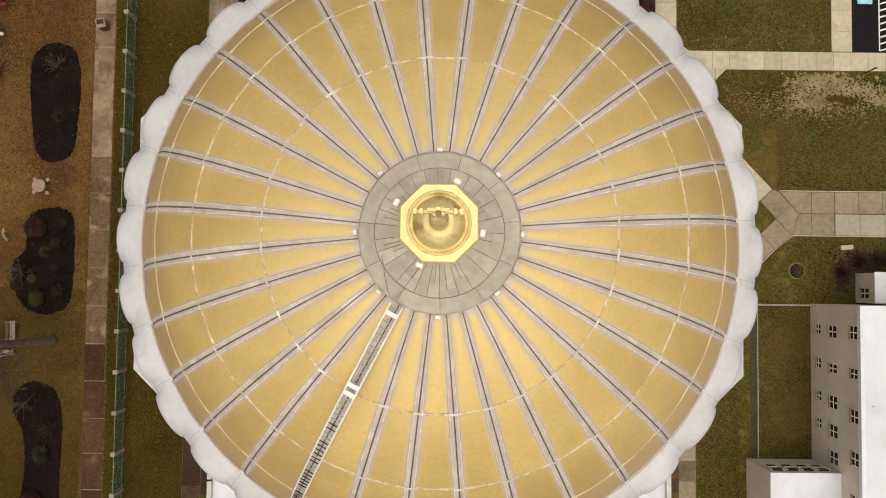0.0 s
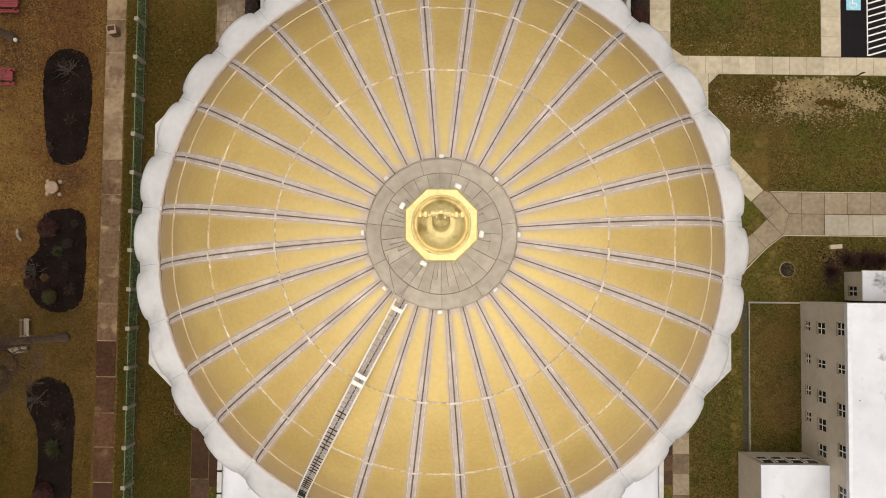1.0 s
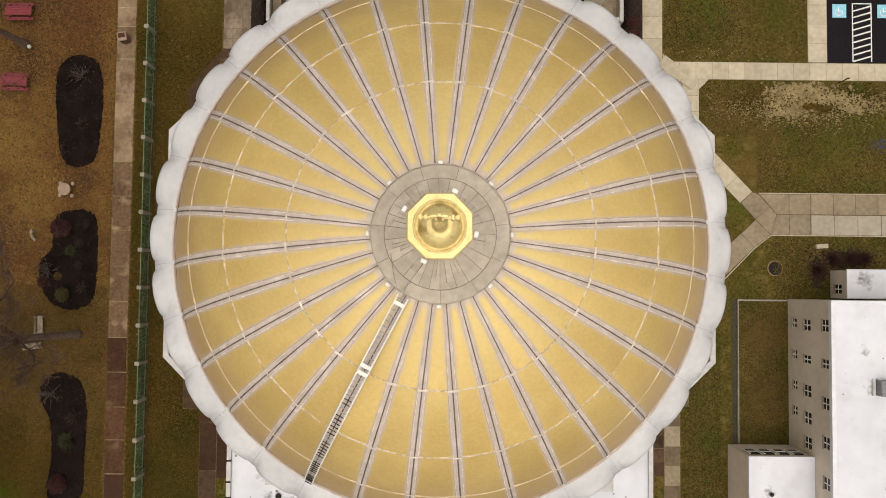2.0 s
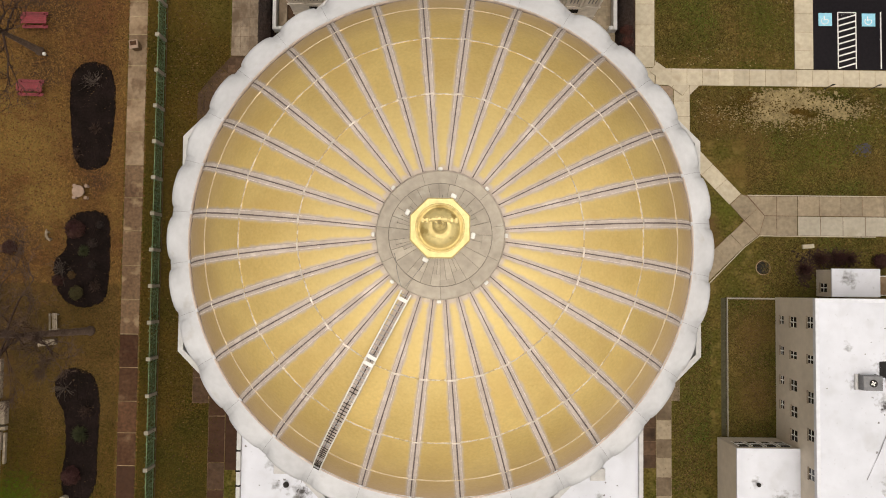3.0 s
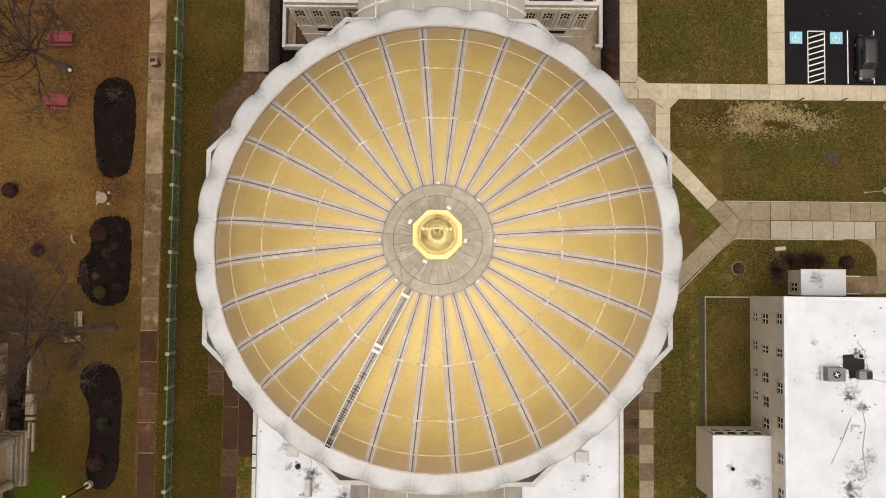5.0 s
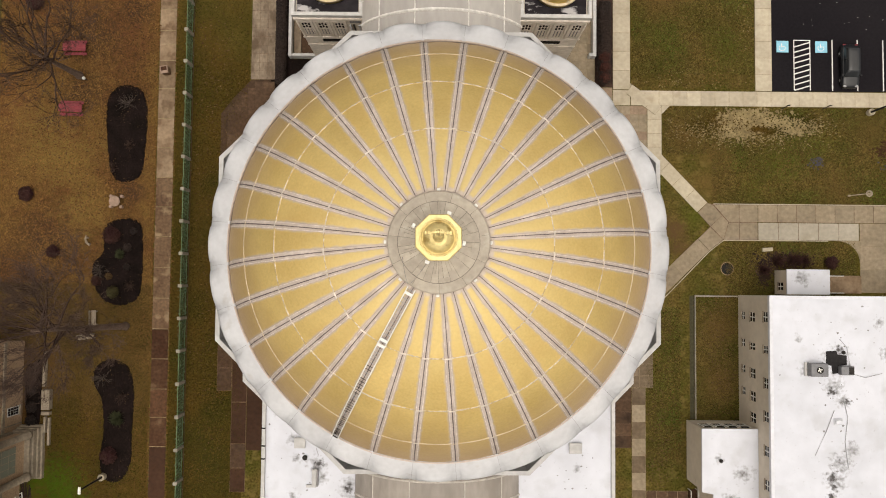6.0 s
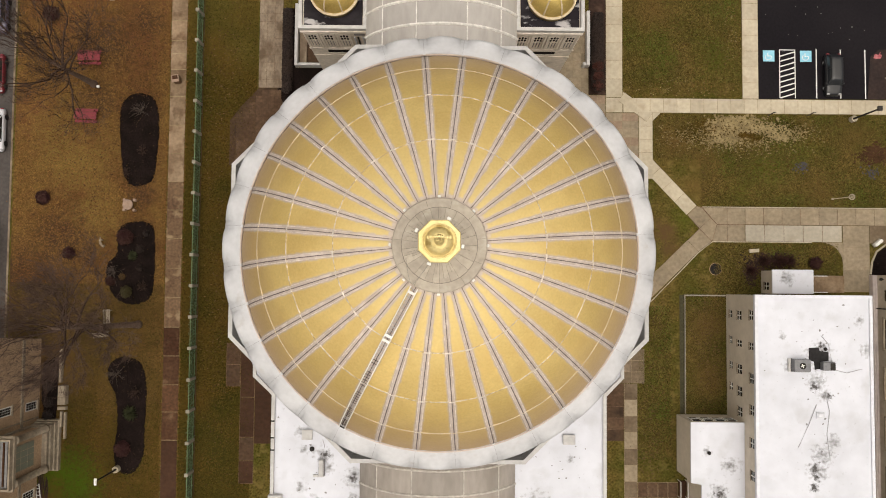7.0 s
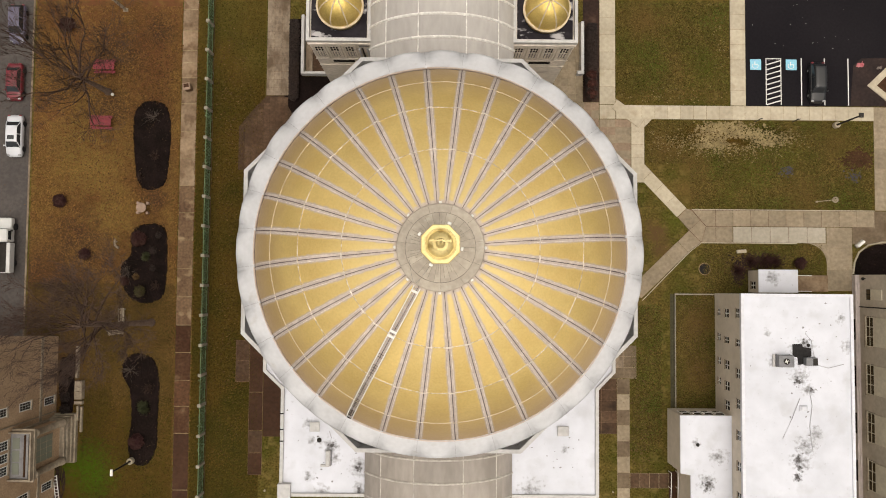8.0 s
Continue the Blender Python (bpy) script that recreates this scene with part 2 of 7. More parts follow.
GRASS_BROWN = mat("brown_garden_grass", (0.185, 0.110, 0.034), (0.132, 0.061, 0.026), rough=0.95, big=0.24, fine=5.0, fine_amount=0.72, bump=0.9, bump_scale=7, stain=(0.080, 0.043, 0.017), stain_scale=1.0, stain_cut=0.50, stain_soft=0.3, spec=0.03)
# Darker grass colour with the shade of the church strip put into it; clumps reuse it.
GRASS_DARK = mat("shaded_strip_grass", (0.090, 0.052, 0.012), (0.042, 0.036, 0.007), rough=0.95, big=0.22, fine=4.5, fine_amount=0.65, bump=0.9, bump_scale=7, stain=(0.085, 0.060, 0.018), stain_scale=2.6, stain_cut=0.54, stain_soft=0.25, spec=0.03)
SAND = mat("bare_sandy_soil", (0.285, 0.22, 0.115), (0.20, 0.152, 0.075), rough=0.95, big=0.8, fine=4, fine_amount=0.4, bump=0.7, spec=0.1)
dirt_spots(GRASS_BROWN, [(-35.0, 24.0, 6.0), (-42.0, 28.0, 7.0), (-33.0, 30.0, 5.0), (-46.0, 16.0, 4.0), (-40.5, 13.0, 1.6)], (0.118, 0.050, 0.024), 0.9, 0.5, 1.0, 0.6)
dirt_spots(GRASS_BROWN, [(-41.0, 11.0, 6.0), (-39.0, 4.5, 4.5), (-43.0, 14.0, 5.0)], (0.185, 0.128, 0.036), 0.8, 0.5, 1.1, 0.55)
dirt_spots(GRASS_BROWN, [(-38.0, -30.0, 16.0), (-40.0, -18.0, 6.0), (-37.5, -22.0, 9.0)], (0.062, 0.038, 0.009), 2.0, 0.5, 1.0, 0.75)
dirt_spots(GRASS_BROWN, [(-45.5, -3.0, 8.5), (-44.0, -7.0, 9.0), (-42.5, 1.5, 6.0), (-33.6, 7.0, 2.5), (-38.0, 24.5, 5.0), (-39.0, 18.0, 3.5), (-33.5, 27.0, 3.0), (-40.0, -8.5, 6.0)], (0.050, 0.028, 0.018), 1.3, 0.60, 1.02, 0.7)
dirt_spots(GRASS_BROWN, [(-40.0, -25.2, 4.4), (-42.4, -24.0, 4.0), (-40.6, -24.2, 4.6)], (0.040, 0.070, 0.004), 2.4, 0.60, 1.15, 0.62)
dirt_spots(GRASS_BROWN, [(-35.0, -8.0, 6.0), (-38.0, -13.0, 7.0), (-33.0, -14.0, 5.0)], (0.086, 0.052, 0.015), 1.4, 0.5, 1.0, 0.6)
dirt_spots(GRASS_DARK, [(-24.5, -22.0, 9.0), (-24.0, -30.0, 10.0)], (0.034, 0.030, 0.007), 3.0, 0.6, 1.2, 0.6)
dirt_spots(GRASS, [(38.0, 11.0, 3.5), (25.0, 24.5, 3.0), (24.5, -14.0, 2.5), (40.5, 12.5, 2.5)], (0.058, 0.075, 0.012), 1.2, 0.55, 1.0, 0.5)
dirt_spots(GRASS, [(25.3, 3.4, 2.4), (26.2, 1.6, 2.0), (49.2, 12.2, 1.6), (34.6, -1.0, 2.2), (38.5, 0.3, 2.2)], (0.085, 0.050, 0.022), 1.2, 0.58, 1.0, 0.55)
DRY_LEAF = mat("dry_leaf_brown", (0.17, 0.105, 0.05), (0.10, 0.062, 0.03), rough=0.95, big=0.8, fine=4, bump=0, spread=0.3, island=True, spec=0.05)
dirt_spots(GRASS_DARK, [(-24.3, 31.0, 12.0), (-22.6, 24.0, 4.0)], (0.098, 0.074, 0.019), 2.2, 0.5, 1.5, 0.75)
MULCH = mat("dark_mulch", (0.010, 0.007, 0.006), (0.017, 0.011, 0.010), rough=0.95, big=0.6, fine=5, fine_amount=0.5, bump=1.0, bump_scale=10, stain=(0.045, 0.028, 0.020), stain_scale=4, stain_cut=0.64, spec=0.03)
EARTH_DARK = mat("dark_damp_earth", (0.052, 0.030, 0.022), (0.028, 0.018, 0.016), rough=0.9, big=0.25, fine=3, fine_amount=0.4, bump=0.6, stain=(0.09, 0.055, 0.04), stain_scale=0.6, stain_cut=0.6, spec=0.1)
EARTH = mat("reddish_bare_earth", (0.080, 0.040, 0.022), (0.055, 0.028, 0.016), rough=0.95, big=0.6, fine=4, fine_amount=0.45, bump=0.8, spec=0.05)
SLAB_TAN = mat("tan_concrete_slab", (0.30, 0.242, 0.17), (0.24, 0.19, 0.13), rough=0.85, big=0.35, fine=2.5, fine_amount=0.3, spread=0.14, stain=(0.15, 0.108, 0.068), stain_scale=0.55, stain_cut=0.60, stain_soft=0.2, spec=0.2)
SLAB_BROWN = mat("brown_wet_slab", (0.125, 0.070, 0.038), (0.190, 0.118, 0.066), rough=0.8, big=0.3, fine=3.5, fine_amount=0.45, spread=0.2, stain=(0.27, 0.195, 0.115), stain_scale=0.7, stain_cut=0.56, stain_soft=0.16, spec=0.2)
SLAB_DAMP = mat("damp_brown_slab", (0.070, 0.030, 0.015), (0.095, 0.047, 0.024), rough=0.85, big=0.35, fine=3.5, fine_amount=0.45, spread=0.2, stain=(0.15, 0.095, 0.053), stain_scale=0.7, stain_cut=0.56, stain_soft=0.18, spec=0.15)
SLAB_WALK = mat("stained_walk_slab", (0.30, 0.215, 0.14), (0.20, 0.135, 0.083), rough=0.85, big=0.4, fine=3.0, fine_amount=0.3, spread=0.16, stain=(0.115, 0.070, 0.040), stain_scale=0.7, stain_cut=0.53, stain_soft=0.16, spec=0.15)
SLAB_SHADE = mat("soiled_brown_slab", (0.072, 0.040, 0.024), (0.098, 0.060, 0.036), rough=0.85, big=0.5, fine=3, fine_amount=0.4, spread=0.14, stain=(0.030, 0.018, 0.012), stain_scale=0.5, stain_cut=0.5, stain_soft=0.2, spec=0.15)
SLAB_NW = mat("mossy_brown_slab", (0.085, 0.048, 0.028), (0.120, 0.074, 0.045), rough=0.85, big=0.35, fine=3, fine_amount=0.4, spread=0.12, stain=(0.045, 0.026, 0.016), stain_scale=0.5, stain_cut=0.48, stain_soft=0.25, spec=0.15)
SLAB_GREY = mat("pale_grey_slab", (0.385, 0.345, 0.28), (0.33, 0.295, 0.235), rough=0.85, big=0.35, fine=2.5, fine_amount=0.2, spread=0.08, stain=(0.26, 0.225, 0.17), stain_scale=0.6, stain_cut=0.58, stain_soft=0.2, spec=0.2)
SLAB_PINK = mat("pinkish_tan_slab", (0.285, 0.205, 0.145), (0.225, 0.158, 0.11), rough=0.85, big=0.4, fine=3, fine_amount=0.3, spread=0.1, spec=0.15)
SLAB_PATH = mat("weathered_path_slab", (0.175, 0.132, 0.088), (0.135, 0.098, 0.063), rough=0.85, big=0.4, fine=3, fine_amount=0.3, spread=0.07, stain=(0.085, 0.058, 0.036), stain_scale=0.55, stain_cut=0.50, stain_soft=0.25, spec=0.15)
SLAB_OLD = mat("old_dirty_slab", (0.285, 0.225, 0.165), (0.20, 0.148, 0.105), rough=0.85, big=0.4, fine=3, fine_amount=0.35, spread=0.10, stain=(0.10, 0.070, 0.045), stain_scale=0.55, stain_cut=0.47, stain_soft=0.2, squash=(1.3, 0.8, 1), spec=0.15)
SLAB_DARK = mat("dark_wet_slab", (0.042, 0.019, 0.010), (0.062, 0.030, 0.016), rough=0.8, big=0.3, fine=2.5, fine_amount=0.3, spread=0.2, spec=0.15)
SLAB_LIGHT = mat("pale_concrete_slab", (0.475, 0.415, 0.315), (0.41, 0.355, 0.265), rough=0.85, big=0.35, fine=2.5, fine_amount=0.2, spread=0.08, stain=(0.30, 0.245, 0.17), stain_scale=0.6, stain_cut=0.60, stain_soft=0.2, spec=0.2)
JOINT = mat("slab_joint", (0.34, 0.27, 0.18), (0.24, 0.19, 0.12), rough=0.95, big=0.8, fine=4, spec=0.1)
JOINT_DAMP = mat("damp_slab_joint", (0.21, 0.14, 0.09), (0.10, 0.06, 0.04), rough=0.95, big=0.6, fine=4, spec=0.1)
ASPHALT_NEW = mat("new_black_asphalt", (0.010, 0.0085, 0.0105), (0.014, 0.012, 0.014), rough=0.95, big=0.1, fine=4, fine_amount=0.3, bump=0.5, bump_scale=20, spec=0.1)
ASPHALT = mat("old_grey_asphalt", (0.074, 0.062, 0.056), (0.054, 0.045, 0.041), rough=0.85, big=0.15, fine=3, fine_amount=0.35, bump=0.5, bump_scale=20, stain=(0.045, 0.038, 0.035), stain_scale=0.25, stain_cut=0.58)
PAINT_LINE = mat("white_line_paint", (0.78, 0.76, 0.74), (0.66, 0.64, 0.62), rough=0.7, big=1, fine=6, fine_amount=0.25, bump=0.1)
BLUE_PAINT = mat("light_blue_paint", (0.19, 0.48, 0.63), (0.27, 0.55, 0.69), rough=0.7, big=1, fine=5, fine_amount=0.2, bump=0.1)
RED_WOOD = mat("red_painted_wood", (0.235, 0.026, 0.036), (0.18, 0.020, 0.028), rough=0.65, big=0.8, fine=5, fine_amount=0.3, spread=0.12)
BARK = mat("grey_brown_bark", (0.140, 0.096, 0.074), (0.185, 0.132, 0.102), rough=0.95, big=1.5, fine=6, fine_amount=0.4, bump=0.8, bump_scale=14, spec=0.1)
TWIG = mat("dark_bare_twig", (0.062, 0.038, 0.030), (0.090, 0.060, 0.048), rough=0.95, big=1.5, fine=6, bump=0, spec=0.05)
GREEN_FENCE = mat("green_coated_mesh", (0.055, 0.105, 0.045), (0.075, 0.13, 0.055), rough=0.8, big=0.6, fine=4, fine_amount=0.35, bump=0, spec=0.15)
CONCRETE = mat("pale_cast_concrete", (0.34, 0.305, 0.25), (0.275, 0.245, 0.195), rough=0.9, big=0.8, fine=4, fine_amount=0.3)
LEAF_GREEN = mat("yucca_green", (0.15, 0.160, 0.080), (0.095, 0.105, 0.052), rough=0.8, big=2, fine=4, bump=0, spread=0.3, island=True, spec=0.2)
BROWN_TWIG = mat("brown_grey_twig", (0.115, 0.078, 0.063), (0.080, 0.052, 0.042), rough=0.95, big=1.5, fine=6, bump=0, spec=0.05)
PALE_TWIG = mat("pale_grey_twig", (0.17, 0.135, 0.115), (0.12, 0.095, 0.08), rough=0.95, big=1.5, fine=6, bump=0, spec=0.05)
GOLD_SMALL = mat("polished_gold_sheet", (0.72, 0.54, 0.19), (0.63, 0.46, 0.145), rough=0.5, metal=0.8, big=0.9, fine=6, fine_amount=0.15, bump=0.1, bump_scale=10)
LEAF_OLIVE = mat("olive_clump_leaves", (0.115, 0.105, 0.045), (0.075, 0.062, 0.028), rough=0.9, big=1, fine=4, bump=0, spread=0.4, island=True, spec=0.1)
LEAF_RED = mat("maroon_leaves", (0.052, 0.022, 0.022), (0.075, 0.036, 0.029), rough=0.9, big=1, fine=4, bump=0, spread=0.35, island=True, spec=0.1)
LEAF_HEDGE = mat("dark_hedge_leaves", (0.036, 0.029, 0.027), (0.052, 0.036, 0.030), rough=0.9, big=0.3, fine=4, bump=0, spread=0.4, island=True, spec=0.1)
BLADE = mat("grass_blades", (0.145, 0.104, 0.030), (0.084, 0.081, 0.018), rough=0.95, big=0.3, fine=3, bump=0, spread=0.9, stain=(0.062, 0.082, 0.014), stain_scale=0.22, stain_cut=0.52, stain_soft=0.2, island=True, spec=0.05)
for turf in (GRASS, BLADE):
    dirt_spots(turf, [(26.8, 13.6, 3.6), (29.5, 11.6, 3.4), (28.8, 8.6, 2.6), (30.3, -7.0, 3.4), (30.0, -12.5, 3.6), (21.5, 3.2, 3.2), (43.0, 7.6, 3.6), (24.0, 29.0, 4.0), (47.0, 14.5, 3.0)], (0.118, 0.070, 0.024), 3.5, 0.5, 1.2, 0.5)
    dirt_spots(turf, [(36.5, 10.6, 3.2), (41.5, 13.2, 2.6), (34.0, 8.2, 2.4), (22.8, -9.5, 2.6), (31.0, 23.0, 3.5), (27.5, 4.8, 2.0)], (0.070, 0.080, 0.012), 3.5, 0.5, 1.2, 0.34)
METAL = mat("galvanised_metal", (0.36, 0.36, 0.37), (0.28, 0.28, 0.29), rough=0.5, metal=0.3, big=1.2, fine=4, fine_amount=0.25)
DARK_METAL = mat("dark_painted_metal", (0.022, 0.019, 0.017), (0.034, 0.03, 0.026), rough=0.7, big=1.2, fine=4, spec=0.2)
AC_GREY = mat("weathered_grey_casing", (0.20, 0.20, 0.21), (0.15, 0.15, 0.16), rough=0.6, metal=0.2, big=1.2, fine=4, fine_amount=0.25)
RUBBER = mat("black_rubber", (0.022, 0.021, 0.022), (0.035, 0.033, 0.033), rough=0.95, bump=0, spec=0.1)
PINK_STONE = mat("pinkish_concrete", (0.34, 0.235, 0.175), (0.27, 0.185, 0.135), rough=0.85, big=1, fine=4)


def car_paint(name, c):
    m = mat(name, c, tuple(v * 0.85 for v in c), rough=0.35, big=0.5, fine=2, fine_amount=0.08, bump=0, spec=0.4)
    m.node_tree.nodes["Principled BSDF"].inputs["Coat Weight"].default_value = 0.25
    return m


# ---- building helpers ----
def group_empty(name, at=(0, 0, 0), turn=0.0):
    ob = new(name)
    ob.empty_display_size = 0.3
    ob.matrix_world = pose(*at, 0, 0, turn)
    return ob


def finish(name, bm, material, smooth=False):
    bmesh.ops.recalc_face_normals(bm, faces=bm.faces)
    me = bpy.data.meshes.new(name)
    bm.to_mesh(me)
    bm.free()
    me.materials.append(material)
    if smooth:
        me.polygons.foreach_set("use_smooth", [True] * len(me.polygons))
    return me


def part(name, bm, material, parent=None, label="", smooth=False):
    ob = new(name, finish(name, bm, material, smooth))
    ob.parent = parent
    return tagged(ob, label)


def shared(name, me, parent, m=None):
    ob = new(name, me)
    ob.parent = parent
    if m is not None:
        ob.matrix_basis = m
    return ob


def box(bm, x0, y0, z0, x1, y1, z1, bevel=0.0, m=None):
    v = [bm.verts.new((x, y, z)) for z in (z0, z1) for x, y in ((x0, y0), (x1, y0), (x1, y1), (x0, y1))]
    f = [bm.faces.new([v[i] for i in q]) for q in ((3, 2, 1, 0), (4, 5, 6, 7), (0, 1, 5, 4), (1, 2, 6, 5), (2, 3, 7, 6), (3, 0, 4, 7))]
    if bevel:
        bmesh.ops.bevel(bm, geom=list({e for q in f for e in q.edges}), offset=bevel, segments=1, affect="EDGES", clamp_overlap=True)
    if m is not None:
        bmesh.ops.transform(bm, matrix=m, verts=[w for w in bm.verts if w in set(v)])
    return bm


def new_box(*a, bevel=0.0):
    return box(bmesh.new(), *a, bevel=bevel)


def prism(bm, pts, z0, z1):
    lo, hi = [bm.verts.new((x, y, z0)) for x, y in pts], [bm.verts.new((x, y, z1)) for x, y in pts]
    bm.faces.new(lo[::-1]), bm.faces.new(hi)
    for i in range(len(pts)):
        j = (i + 1) % len(pts)
        bm.faces.new((lo[i], lo[j], hi[j], hi[i]))
    return bm


def ring_prism(bm, outer, inner, z0, z1):
    """A closed wall between two outlines with the same number of corners."""
    rows = [[bm.verts.new((x, y, z)) for x, y in pts] for pts, z in ((outer, z0), (outer, z1), (inner, z1), (inner, z0))]
    k = len(outer)
    for a in range(4):
        for i in range(k):
            j = (i + 1) % k
            bm.faces.new((rows[a][i], rows[a][j], rows[(a + 1) % 4][j], rows[(a + 1) % 4][i]))
    return bm


def revolve(bm, profile, n, phase=0.0):
    rows = [[bm.verts.new((r * math.cos(phase + 2 * math.pi * i / n), r * math.sin(phase + 2 * math.pi * i / n), z)) for i in range(n)] for r, z in profile]
    for a, b in zip(rows, rows[1:]):
        for i in range(n):
            j = (i + 1) % n
            bm.faces.new((a[i], a[j], b[j], b[i]))
    if profile[0][0] > 1e-3:
        bm.faces.new(rows[0][::-1])
    if profile[-1][0] > 1e-3:
        bm.faces.new(rows[-1])
    return bm


def tube(bm, pts, radii, sides=6, cap=True):
    rows = []
    for i, (p, r) in enumerate(zip(pts, radii)):
        d = (Vector(pts[min(i + 1, len(pts) - 1)]) - Vector(pts[max(i - 1, 0)])).normalized()
        a = d.orthogonal().normalized()
        b = d.cross(a)
        rows.append([bm.verts.new(Vector(p) + r * (math.cos(2 * math.pi * k / sides) * a + math.sin(2 * math.pi * k / sides) * b)) for k in range(sides)])
    for a, b in zip(rows, rows[1:]):
        best = min(range(sides), key=lambda s: (a[0].co - b[s].co).length)
        for k in range(sides):
            bm.faces.new((a[k], a[(k + 1) % sides], b[(k + 1 + best) % sides], b[(k + best) % sides]))
    if cap:
        bm.faces.new(rows[0][::-1]), bm.faces.new(rows[-1])
    return bm


def structure(ob, label):
    return tagged(ob, label, kind="structure")


# ---- ground, road and lawns ----
ground = structure(part("ground", new_box(-1500, -1500, -1.0, 1500, 1500, -0.2), GRASS), "winter grass reaching to the horizon round the block")
structure(part("lawn", new_box(-48.4, -70, -0.6, 60, 70, 0.0), GRASS), "olive winter lawn with brown and bare patches")
garden = structure(part("lawn", new_box(-48.2, -69, -0.1, -30.9, 69, 0.012), GRASS_BROWN), "brown dormant garden grass with reddish leaf litter")
strip = structure(part("lawn", new_box(-28.9, -69, -0.1, -20.9, 69, 0.012), GRASS_DARK), "strip of grass beside the church, coloured darker as if shaded")
road = structure(part("road", new_box(-58.0, -80, -0.5, -48.6, 80, -0.12), ASPHALT), "old grey asphalt street with parked cars")
kerb = structure(part("kerb", new_box(-48.62, -70, -0.5, -48.4, 70, 0.03, bevel=0.03), SLAB_OLD), "tan concrete kerb along the street")
lot = structure(part("parking_lot", prism(bmesh.new(), [(36.15, 18.65), (60, 18.75), (60, 69), (36.15, 69)], -0.1, 0.012), ASPHALT_NEW), "new black asphalt parking lot with painted stalls")

# ---- the cathedral ----
cathedral = tagged(group_empty("cathedral", (0, 0.08, 0)), "domed stone cathedral with a ribbed gold mosaic dome", "church")
OCT = [(17.1 / math.cos(math.pi / 8) * math.cos(math.pi / 8 + k * math.pi / 4), 17.1 / math.cos(math.pi / 8) * math.sin(math.pi / 8 + k * math.pi / 4)) for k in range(8)]


def scaled(pts, s):
    return [(x * s, y * s) for x, y in pts]


def inset(pts, d):
    """The outline moved inwards by d (anticlockwise corners)."""
    out, k = [], len(pts)
    for i in range(k):
        p0, p1, p2 = Vector(pts[i - 1]), Vector(pts[i]), Vector(pts[(i + 1) % k])
        a, b = (p1 - p0).normalized(), (p2 - p1).normalized()
        na, nb = Vector((-a.y, a.x)), Vector((-b.y, b.x))
        s = na + nb
        q = p1 + s * (d / max(0.2, 1 + na.dot(nb)))
        out.append((q.x, q.y))
    return out


part("octagon_body", prism(bmesh.new(), scaled(OCT, 0.985), 0, 19.6), STONE, cathedral)
# The shadow in the recess behind the parapet is put into this grey roof colour.
part("octagon_roof", prism(bmesh.new(), inset(OCT, 0.3), 19.6, 19.72), MEMBRANE_AND_SHADE, cathedral)
part("octagon_parapet", ring_prism(bmesh.new(), OCT, inset(OCT, 0.34), 19.5, 21.3), COPING, cathedral, "grey-white stone parapet round the octagon")
part("drum", revolve(bmesh.new(), [(15.3, 19.6), (15.3, 24.6)], 64), SKIRT, cathedral, smooth=True)

# the dome: a sphere of 16 m radius cut at 14.8 m
R_DOME, Z_DOME, N_RIB = 16.0, 19.65, 32
STEP = 2 * math.pi / N_RIB


def dome_z(r, lift=0.0):
    return Z_DOME + math.sqrt((R_DOME + lift) ** 2 - r * r)


# the dome sits a little off the octagon and is turned by less than a degree
DOME_AT, DOME_TURN = (0.045, -0.11), -0.7
dome = part("dome", revolve(bmesh.new(), [(14.98, 25.0)] + [(r, dome_z(r, -0.05)) for r in np.linspace(14.98, 2.6, 28)], 128), RIB, cathedral, "ribbed dome of gold mosaic panels", smooth=True)
dome.matrix_basis = pose(*DOME_AT, 0, 0, 0, DOME_TURN)
RINGS = (2.94, 6.75, 10.17, 12.78, 14.95)
HALF_RIB = 0.215


def rib_taper(r):
    """The ribs narrow towards the crown."""
    return float(np.interp(r, (3.0, 8.5), (0.5, 1.0)))


def on_sphere(r, lift):
    """Distance from the axis and height of the point at r, lifted along the dome's normal."""
    k = (R_DOME + lift) / R_DOME
    return r * k, Z_DOME + math.sqrt(R_DOME ** 2 - r * r) * k


